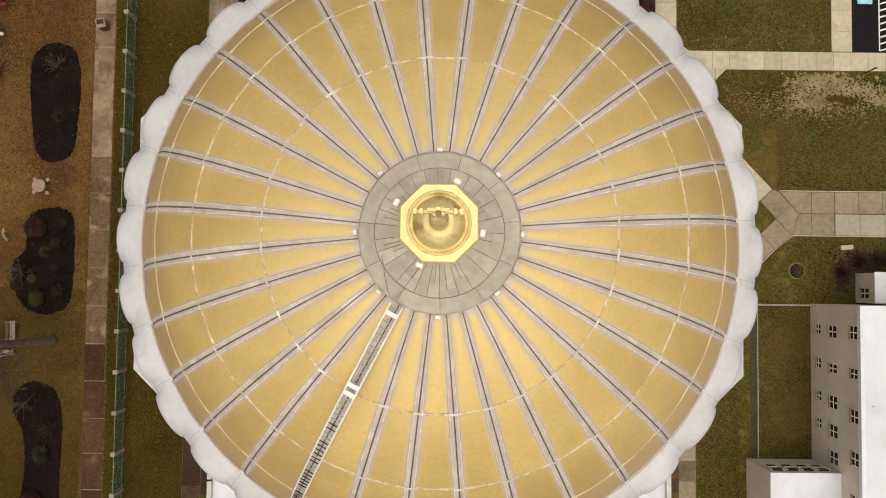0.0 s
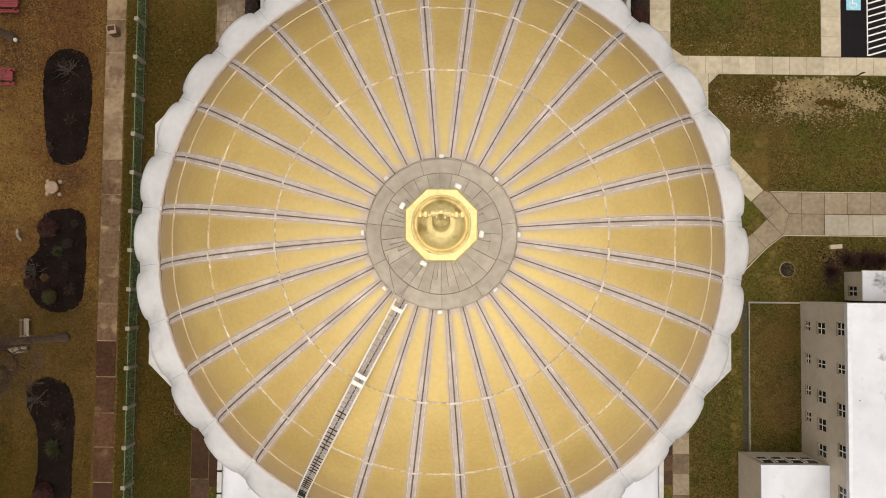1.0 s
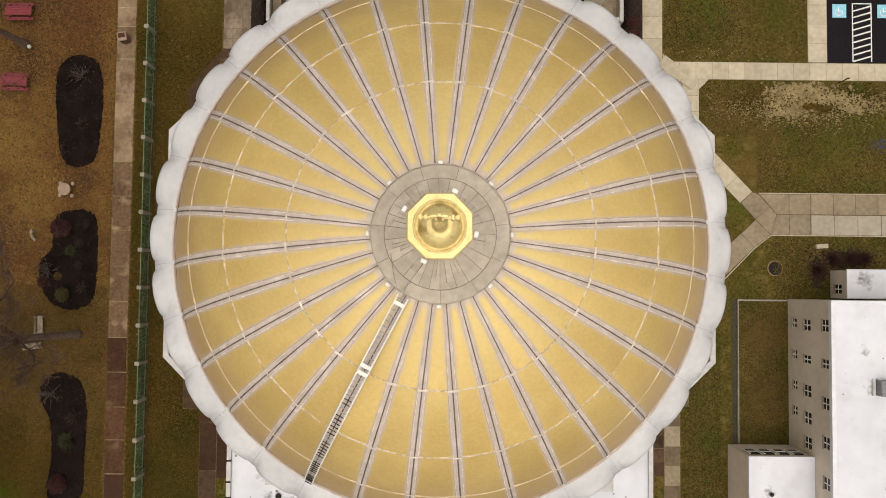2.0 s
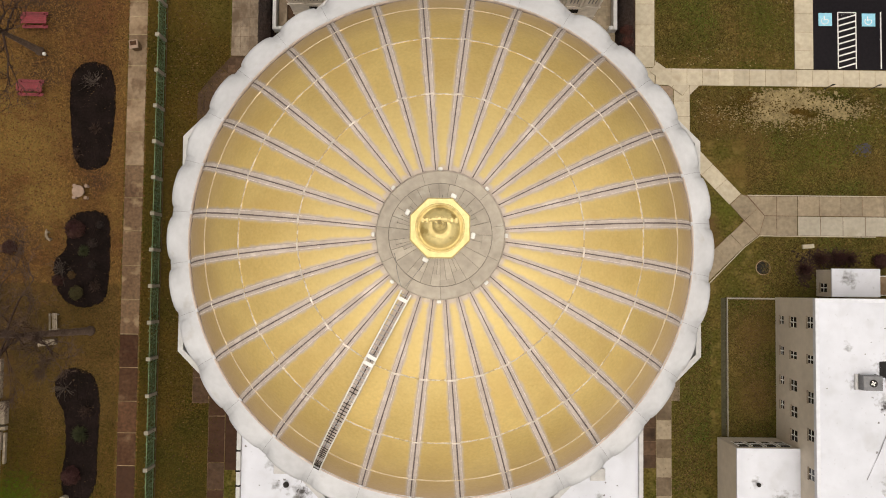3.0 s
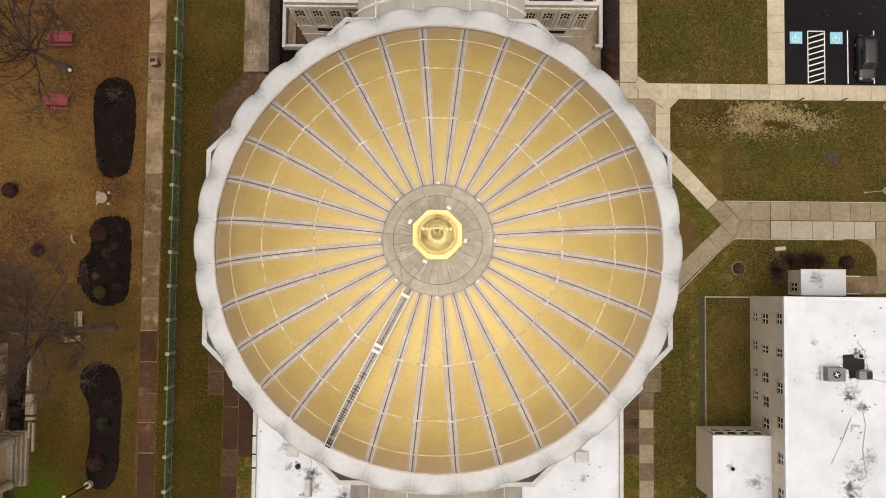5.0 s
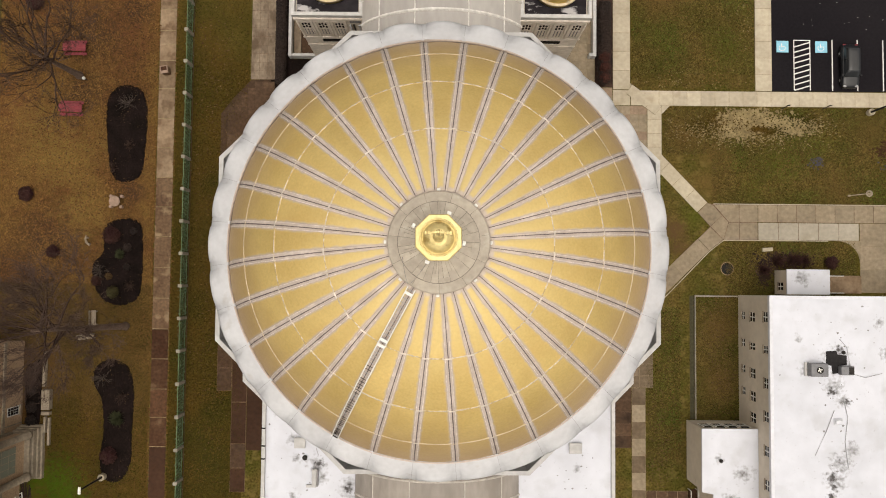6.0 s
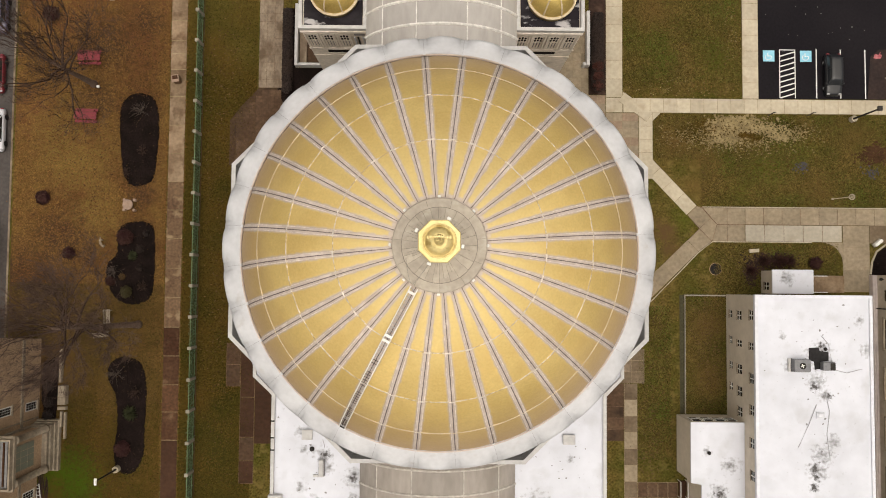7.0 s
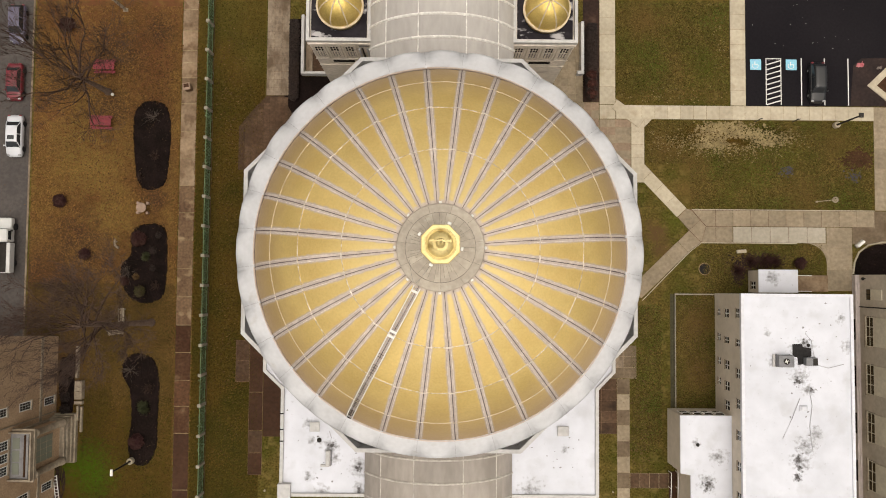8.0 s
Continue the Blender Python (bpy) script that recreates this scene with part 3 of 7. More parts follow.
def panel_mesh(r0, r1, tip):
    bm = bmesh.new()
    uvl = bm.loops.layers.uv.new("UVMap")
    rows, nr, nu = [], 14, 8
    for i in range(nr + 1):
        f = i / nr
        r = r0 + (r1 - r0) * (f * f if tip else f)
        half = r * math.tan(STEP / 2) - HALF_RIB * rib_taper(r)
        if tip:
            half = max(0.012, min(half, math.sqrt(max(0.0, 1 - (1 - min(1, (r - r0) / 0.22)) ** 2)) * half))
        row = []
        for j in range(nu + 1):
            u = 2 * j / nu - 1
            a = math.atan2(u * half, r)
            bulge = 0.05 * (1 - u * u)
            z = dome_z(min(r, 15.2), bulge)
            row.append((bm.verts.new((r * math.cos(a), r * math.sin(a), z)), half * (1 - abs(u)) + (0.0 if half > 0.05 else 0), r))
        rows.append(row)
    ends = [([bm.verts.new(v[0].co) for v in row], [bm.verts.new(v[0].co - Vector((0.0, 0, 0.12))) for v in row]) for row in (rows[0], rows[-1])]
    for a, b in zip(rows, rows[1:]):
        for j in range(nu):
            f = bm.faces.new((a[j][0], b[j][0], b[j + 1][0], a[j + 1][0]))
            for lp, src in zip(f.loops, (a[j], b[j], b[j + 1], a[j + 1])):
                lp[uvl].uv = (src[1], src[2])
    for (a, b), flip in zip(ends, (1, -1)):
        for j in range(nu):
            bm.faces.new((b[j], a[j], a[j + 1], b[j + 1])[::flip])
    me = bpy.data.meshes.new("gold_panel")
    bm.to_mesh(me)
    bm.free()
    me.materials.append(GOLD)
    me.polygons.foreach_set("use_smooth", [True] * len(me.polygons))
    return me


def rib_meshes():
    """One rib along +x with a raised rounded border on both sides of a sunk channel, and the dark seam in that channel."""
    bm, sm = bmesh.new(), bmesh.new()
    sec = [(-0.25, -0.06), (-0.23, 0.03), (-0.18, 0.06), (-0.10, 0.055), (-0.07, 0.035), (0.07, 0.035), (0.10, 0.055), (0.18, 0.06), (0.23, 0.03), (0.25, -0.06)]
    rad = np.linspace(14.97, 2.95, 40)
    rows, lines = [], []
    for r in rad:
        w = rib_taper(r)
        n = Vector((r, 0, dome_z(r) - Z_DOME)).normalized()
        c = Vector((r, 0, dome_z(r)))
        k = min(1.0, max(0.15, (r - 2.9) / 3.0))
        rows.append([bm.verts.new(c + Vector((0, y * w, 0)) + n * (h * k if h > 0 else h)) for y, h in sec])
        s = 0.020 + 0.019 * min(1.0, r / 14)
        lines.append([sm.verts.new(c + Vector((0, 0.012 + y * s, 0)) + n * (h * k)) for y, h in ((-1, 0.03), (-0.8, 0.050), (0.8, 0.050), (1, 0.03))])
    for g, rs in ((bm, rows), (sm, lines)):
        for a, b in zip(rs, rs[1:]):
            for j in range(len(a) - 1):
                g.faces.new((a[j], a[j + 1], b[j + 1], b[j]))
        g.faces.new(rs[0]), g.faces.new(rs[-1][::-1])
    edges = []
    for side in (-1, 1):
        em, strip = bmesh.new(), []
        for r in np.linspace(14.97, 5.6, 30):
            w = rib_taper(r)
            n = Vector((r, 0, dome_z(r) - Z_DOME)).normalized()
            k = min(1.0, max(0.15, (r - 2.9) / 3.0))
            strip.append([em.verts.new(Vector((r, side * y * w, dome_z(r))) + n * (h * k)) for y, h in ((0.170, 0.05), (0.176, 0.070), (0.200, 0.068), (0.212, 0.045))])
        for a, b in zip(strip, strip[1:]):
            for j in range(3):
                em.faces.new((a[j], a[j + 1], b[j + 1], b[j])[::side])
        edges.append(finish("rib_edge", em, RIB_EDGE, True))
    return finish("rib", bm, RIB, True), finish("rib_seam", sm, SEAM), edges


# white scalloped shell round the foot of the dome
def lobe_mesh():
    """One bay of the shell: flat at the piers under the ribs, vaulted between them, so that its outer edge is an arch."""
    bm, nv = bmesh.new(), 8
    us = [-1.0, -0.9, -0.80] + [-0.80 * math.cos(math.pi * k / 16) for k in range(1, 16)] + [0.80, 0.9, 1.0]
    half = STEP / 2
    top = []
    for i in range(nv + 1):
        v = i / nv
        row = []
        for u in us:
            arch = math.sqrt(max(0.0, 1 - (min(abs(u), 0.80) / 0.80) ** 2))
            r = 15.04 + v * (2.01 - 0.43 * arch)
            z = 25.48 - 0.68 * v - 1.7 * (1 - arch) * v ** 2.2
            row.append(bm.verts.new((r * math.cos(u * half), r * math.sin(u * half), z)))
        top.append(row)
    nu = len(us) - 1
    for drop, back in ((0.12, 0.02), (0.16, 0.5), (0.16, 1.4)):
        row = []
        for j in range(nu + 1):
            c = top[nv][j].co
            k = 1 - back / c.xy.length
            row.append(bm.verts.new((c.x * k, c.y * k, c.z - drop)))
        top.append(row)
    for a, b in zip(top, top[1:]):
        for j in range(nu):
            bm.faces.new((a[j], b[j], b[j + 1], a[j + 1]))
    return finish("scallop", bm, SKIRT, True)


lobe = lobe_mesh()
joint_me = finish("shell_joint", tube(bmesh.new(), [(15.06 + 1.99 * v, 0, 25.48 - 0.68 * v - 1.7 * v ** 2.2) for v in np.linspace(0, 1, 9)], [0.011] * 9, 4), COPING_DARK)
rib_me, seam_me, edge_mes = rib_meshes()
panels = [panel_mesh(a + (0.022 if k else 0), b - 0.022, False) for k, (a, b) in enumerate(zip(RINGS, RINGS[1:]))]
for k in range(N_RIB):
    shared("scallop", lobe, cathedral, pose(0, 0, 0, 0, 0, math.degrees(k * STEP) + DOME_TURN))
    shared("shell_joint", joint_me, cathedral, pose(0, 0, 0, 0, 0, math.degrees((k + 0.5) * STEP) + DOME_TURN))
    shared("rib", rib_me, dome, pose(0, 0, 0, 0, 0, math.degrees((k + 0.5) * STEP)))
    shared("rib_seam", seam_me, dome, pose(0, 0, 0, 0, 0, math.degrees((k + 0.5) * STEP)))
    for me in edge_mes:
        shared("rib_edge", me, dome, pose(0, 0, 0, 0, 0, math.degrees((k + 0.5) * STEP)))
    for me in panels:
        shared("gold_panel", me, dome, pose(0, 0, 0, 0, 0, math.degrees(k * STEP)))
part("ring_joint", revolve(bmesh.new(), [on_sphere(12.78 + w, h) for w, h in ((0.019, -0.03), (0.019, 0.064), (-0.019, 0.064), (-0.019, -0.03))], 192), RING_LINE, dome, "pale thin joint running round the dome")


def ring_bay(r, seed):
    """The broken mortar of one ring between two ribs: a straight chord of uneven width."""
    rnd, bm, prev = random.Random(seed), bmesh.new(), None
    for i in range(15):
        a = (i / 14 - 0.5) * STEP
        q, h = r * math.cos(STEP / 2) / math.cos(a) + rnd.uniform(-0.012, 0.018), 0.046 * rnd.uniform(0.5, 1.25)
        row = []
        for d, lift in ((h, -0.03), (h * 0.8, 0.066), (-h * 0.8, 0.066), (-h, -0.03)):
            x, z = on_sphere(q + d, lift)
            row.append(bm.verts.new((x * math.cos(a), x * math.sin(a), z)))
        if prev:
            for j in range(3):
                bm.faces.new((prev[j], row[j], row[j + 1], prev[j + 1]))
        prev = row
    return finish("ring_joint", bm, GROUT)


for r in (6.75, 10.17):
    bays = [ring_bay(r, int(r * 10) + k) for k in range(5)]
    for k in range(N_RIB):
        shared("ring_joint", bays[(k * 3) % 5], dome, pose(0, 0, 0, 0, 0, math.degrees(k * STEP)))

part("rim_gutter", revolve(bmesh.new(), [(15.10, 25.2), (15.10, 25.50), (15.03, 25.51), (14.97, 25.42), (14.97, 25.2)], 192), RIB, cathedral, "pale pinkish gutter round the dome's foot").matrix_basis = pose(0.03, -0.08, 0)
clip_me = finish("ring_clip", new_box(-0.06, -0.2, 0.05, 0.06, 0.2, 0.078, bevel=0.012), RING_CLIP)
foot_me = finish("rib_foot", new_box(14.94, -0.13, 25.1, 15.14, 0.13, 25.52, bevel=0.04), SKIRT)
for k in range(N_RIB):
    turn = math.degrees((k + 0.5) * STEP)
    shared("rib_foot", foot_me, cathedral, pose(0, 0, 0, 0, 0, turn + DOME_TURN))
    for r in (6.75, 10.17, 12.78):
        if r < 12 or (k * 7) % 3:
            size = (0.55 if r > 12 else 0.75 + 0.13 * ((k * 5 + int(r)) % 5), 1.0, 1.0, 1.0)
            shared("ring_clip", clip_me, dome, pose(0, 0, 0, 0, 0, turn) @ pose(r, 0, dome_z(r), 0, math.degrees(math.asin(r / R_DOME)), (k * 37) % 13 - 6) @ Matrix.Diagonal(size))

# grey cap and gold lantern
CROWN_Y = -0.15
crown = part("crown", revolve(bmesh.new(), [(2.88, 34.9), (2.88, 35.44), (2.34, 35.62), (2.34, 35.68), (0.98, 36.12), (0.98, 35.4)], 72), CAP_JOINT, cathedral, "grey lead crown carrying a gold lantern")
crown.matrix_basis = pose(0.03, CROWN_Y, 0)


def lead_plate(name, a0, a1, rows):
    """A curved plate between two angles; rows give distance from the axis and height, from the inside out."""
    n = max(2, int((a1 - a0) / 0.06))
    bm = bmesh.new()
    grid = [[bm.verts.new((r * math.cos(a0 + (a1 - a0) * i / n), r * math.sin(a0 + (a1 - a0) * i / n), z)) for r, z in rows] for i in range(n + 1)]
    for p, q in zip(grid, grid[1:]):
        for j in range(len(rows) - 1):
            bm.faces.new((p[j], p[j + 1], q[j + 1], q[j]))
    bm.faces.new(grid[0][::-1]), bm.faces.new(grid[-1])
    return part(name, bm, CAP, crown)


rng = random.Random(5)
for k in range(11):
    a0, a1 = 0.16 + 2 * math.pi * k / 11, 0.16 + 2 * math.pi * (k + 1) / 11
    lead_plate("ring_plate", a0 + 0.004, a1 - 0.004, [(2.345, 35.55), (2.342, 35.66), (2.86, 35.53), (2.92, 35.47), (2.92, 34.9)])
a0 = 0.0
while a0 < 2 * math.pi - 0.02:
    a1 = a0 + rng.uniform(0.19, 0.32)
    a1 = 2 * math.pi if a1 > 2 * math.pi - 0.15 else a1
    lift, split = rng.uniform(0.014, 0.03), rng.uniform(1.75, 2.05)
    slope = lambda r, h: (r, 35.72 + (2.36 - r) * 0.3276 + h)
    if rng.random() < 0.55:
        mid = a0 + (a1 - a0) * rng.uniform(0.35, 0.65)
        for p, q in ((a0, mid), (mid, a1)):
            lead_plate("lead_sheet", p + 0.006, q - 0.006, [slope(1.0, -0.05), slope(1.0, lift + 0.012), slope(split, lift + 0.012), slope(split, -0.05)])
        lead_plate("lead_sheet", a0 + 0.005, a1 - 0.005, [slope(split + 0.004, -0.05), slope(split + 0.004, lift), slope(2.300, lift), slope(2.300, -0.05)])
    else:
        lead_plate("lead_sheet", a0 + 0.005, a1 - 0.005, [slope(1.0, -0.05), slope(1.0, lift), slope(2.300, lift), slope(2.300, -0.05)])
    a0 = a1
for a, b in ((-2.06, -2.16), (-2.75, -2.2)):
    pts = []
    for k in range(9):
        t, r = a + (b - a) * (k / 8) ** 0.7, 1.35 + 1.5 * k / 8 if a > -2.5 else 2.2 + 0.72 * k / 8
        pts.append((r * math.cos(t), r * math.sin(t), (35.78 + (2.36 - r) * 0.3276) if r < 2.36 else 35.70 - (r - 2.36) * 0.2))
    part("lightning_cable", tube(bmesh.new(), pts, [0.010] * 9, 5), MEMBRANE_AND_SHADE, crown, "thin dark lightning cable")
part("lantern_base", revolve(bmesh.new(), [(1.12, 35.9), (1.12, 39.6), (1.26, 39.75), (1.26, 40.12), (1.21, 40.18), (0.98, 40.18), (0.94, 40.02)], 8, math.pi / 8), GOLD_PLAIN, crown, "octagonal gold lantern")
part("lantern_bowl", revolve(bmesh.new(), [(1.0, 39.95), (0.97, 40.16), (0.92, 40.24), (0.88, 40.22), (0.85, 40.15), (0.78, 40.15), (0.76, 40.24), (0.72, 40.36), (0.60, 40.5), (0.46, 40.6), (0.34, 40.66), (0.30, 40.62), (0.24, 40.8), (0.18, 41.4), (0.14, 41.9), (0.22, 42.0), (0.26, 42.18), (0.22, 42.34), (0.1, 42.44), (0.001, 42.46)], 48), GOLD_BOWL, crown, "small gold cupola with a ball", smooth=True)
bm = box(bmesh.new(), -0.06, -0.05, 42.4, 0.06, 0.05, 44.5, bevel=0.015)
box(bm, -0.56, -0.05, 43.6, 0.56, 0.05, 43.73, bevel=0.015)
box(bm, -0.27, -0.05, 44.1, 0.27, 0.05, 44.2, bevel=0.015)
for x in (-0.56, -0.41, 0.41, 0.56):
    box(bm, x - 0.05, -0.08, 43.51, x + 0.05, 0.08, 43.82, bevel=0.015)
for x in (-0.11, 0.11):
    box(bm, x - 0.035, -0.12, 43.4, x + 0.035, 0.12, 43.95, bevel=0.015)
part("cross", bm, GOLD_PLAIN, crown, "gold cross with trefoil arms")


def floodlight(at, turn, size):
    ob = tagged(group_empty("floodlight", at, turn), "small white floodlight box on the dome's crown", "light", "floodlights on the dome")
    part("housing", new_box(-size, -size * 0.7, 0.05, size, size * 0.7, 0.24, bevel=0.03), WHITE_PAINT, ob)
    part("bracket", box(new_box(-size * 0.9, -0.03, -0.04, -size * 0.7, 0.03, 0.06), size * 0.7, -0.03, -0.04, size * 0.9, 0.03, 0.06), METAL, ob)
    return ob


for k in range(8):
    a = k * math.pi / 4 + math.pi / 2
    floodlight((3.0 * math.cos(a), 0.08 + CROWN_Y + 3.0 * math.sin(a), 35.38), math.degrees(a) + 90, 0.10)
for a, r in ((66, 1.36), (154, 1.36), (-12, 1.34), (-113, 1.34)):
    fl = floodlight((r * math.cos(radians(a)), 0.08 + CROWN_Y + r * math.sin(radians(a)), 39.9), a + 90, 0.115)
    part("arm", new_box(-0.03, 0.0, -0.03, 0.03, 0.26, 0.06), METAL, fl)

# access ladder lying along one rib
ladder = tagged(group_empty("dome_ladder", (0, 0.08, 0), 241.9), "white metal access ladder curved along the dome", "ladder")


def on_dome(r, y, lift):
    n = Vector((r, 0, math.sqrt(R_DOME ** 2 - r * r))).normalized()
    p = Vector((0, 0, Z_DOME)) + n * (R_DOME + lift)
    return (p.x, y, p.z)


for y in (-0.23, 0.23):
    rr = list(np.linspace(3.05, 14.75, 36))
    part("rail", tube(bmesh.new(), [on_dome(r, y, 0.34) for r in rr], [0.036] * 36, 6), WHITE_PAINT, ladder)
ang, rung = math.asin(3.2 / R_DOME), None
while ang < math.asin(14.7 / R_DOME):
    r = R_DOME * math.sin(ang)
    part("rung", tube(bmesh.new(), [on_dome(r, -0.22, 0.33), on_dome(r, 0.22, 0.33)], [0.024] * 2, 5), METAL if r < 8.0 else (DARK_METAL, DARK_METAL, METAL, DARK_METAL, METAL)[int(ang * 1000) % 5], ladder)
    ang += 0.27 / R_DOME
for r in (3.4, 6.4, 6.75):
    p = on_dome(r, 0, 0.37)
    part("landing_plate", new_box(p[0] - 0.08, -0.24, p[2] - 0.02, p[0] + 0.08, 0.24, p[2] + 0.015), WHITE_PAINT, ladder)
for r in np.linspace(3.6, 14.4, 9):
    bm = bmesh.new()
    for y in (-0.23, 0.23):
        tube(bm, [on_dome(r, y, 0.0), on_dome(r, y, 0.34)], [0.025] * 2, 5)
    part("stand_off", bm, METAL, ladder)

# south transept with a white flat roof
S_BODY = [(-16.85, -9.0), (-16.85, -11.2), (-15.1, -12.85), (-15.1, -23.0), (15.3, -23.0), (15.3, -12.75), (16.9, -11.1), (16.9, -9.0)]
part("transept_body", prism(bmesh.new(), inset(S_BODY, 0.03), 0, 14.1), STONE, cathedral)
part("transept_roof", prism(bmesh.new(), inset(S_BODY, 0.3), 14.1, 14.22), WHITE_ROOF, cathedral, "white coated flat roof with grey dirt")
part("transept_parapet", ring_prism(bmesh.new(), S_BODY, inset(S_BODY, 0.30), 14.0, 14.5), COPING, cathedral)
part("corner_pier", new_box(-15.22, -23.1, 13.8, -14.0, -21.75, 14.8, bevel=0.04), COPING, cathedral)
for y in (-15.2, -16.7, -17.8):
    part("scupper", new_box(-15.16, y - 0.06, 14.3, -14.8, y + 0.06, 14.53), DARK, cathedral, "dark roof drain slot")


def vault(y0, y1, bands, name, sheet=VAULT, ribs=VAULT_RIB, thick=0.14):
    """A segmental barrel vault along y with raised cross bands and long ribs over its metal panels."""
    w, z0, rise = 7.0, 14.5, 3.9
    rad = (w * w + rise * rise) / (2 * rise)
    top = math.asin(w / rad)
    arc = lambda a, h=0.0: ((rad + h) * math.sin(a), z0 + rise - rad + (rad + h) * math.cos(a))
    bm = bmesh.new()
    prev = None
    for k in range(41):
        x, z = arc(-top + 2 * top * k / 40, -0.03)
        row = [bm.verts.new((x, y0, z)), bm.verts.new((x, y1, z)), bm.verts.new((x, y1, 13.5)), bm.verts.new((x, y0, 13.5))]
        if prev:
            for i in range(4):
                bm.faces.new((prev[i], prev[(i + 1) % 4], row[(i + 1) % 4], row[i]))
        else:
            bm.faces.new(row)
        prev = row
    bm.faces.new(prev[::-1])
    shell = part(name, bm, sheet, cathedral, "grey metal barrel vault with pale ribs")
    cuts = [-top] + [math.asin(x / rad) for x in (-5.3, -2.2, 2.25, 5.35)] + [top]
    edges = [y0] + sorted(b for b in bands if y0 < b < y1) + [y1]
    for p, q in zip(edges, edges[1:]):
        for a, b in zip(cuts, cuts[1:]):
            g = bmesh.new()
            rows = []
            for k in range(9):
                t = a + 0.004 + (b - a - 0.008) * k / 8
                swell = 0.02 * math.sin(math.pi * k / 8)
                (x, z), (xi, zi) = arc(t, 0.02 + swell), arc(t, -0.04)
                rows.append([g.verts.new((x, p + 0.03, z)), g.verts.new((x, q - 0.03, z)), g.verts.new((xi, q - 0.03, zi)), g.verts.new((xi, p + 0.03, zi))])
            for r0, r1 in zip(rows, rows[1:]):
                for i in range(4):
                    g.faces.new((r0[i], r0[(i + 1) % 4], r1[(i + 1) % 4], r1[i]))
            g.faces.new(rows[0]), g.faces.new(rows[-1][::-1])
            part("vault_panel", g, sheet, shell, smooth=False)
    for y in edges[1:-1]:
        pts = [arc(-top + 2 * top * k / 30, 0.03) for k in range(31)]
        part("cross_band", tube(bmesh.new(), [(x, y, z) for x, z in pts], [thick] * 31, 6), ribs, shell)
    for a in cuts[1:-1]:
        x, z = arc(a, 0.025)
        part("long_rib", tube(bmesh.new(), [(x, y0, z), (x, y1, z)], [0.06] * 2, 6), ribs, shell)
    return shell


part("nave_body", new_box(-7.0, 16.5, 0, 7.0, 60, 14.4), STONE, cathedral)
part("choir_body", new_box(-6.95, -45, 0, 6.95, -22.0, 14.4), STONE, cathedral)
vault(16.8, 60.0, [20.05 + 2.18 * k for k in range(18)], "nave_vault")
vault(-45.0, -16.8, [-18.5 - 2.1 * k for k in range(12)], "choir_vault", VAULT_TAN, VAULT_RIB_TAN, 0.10)


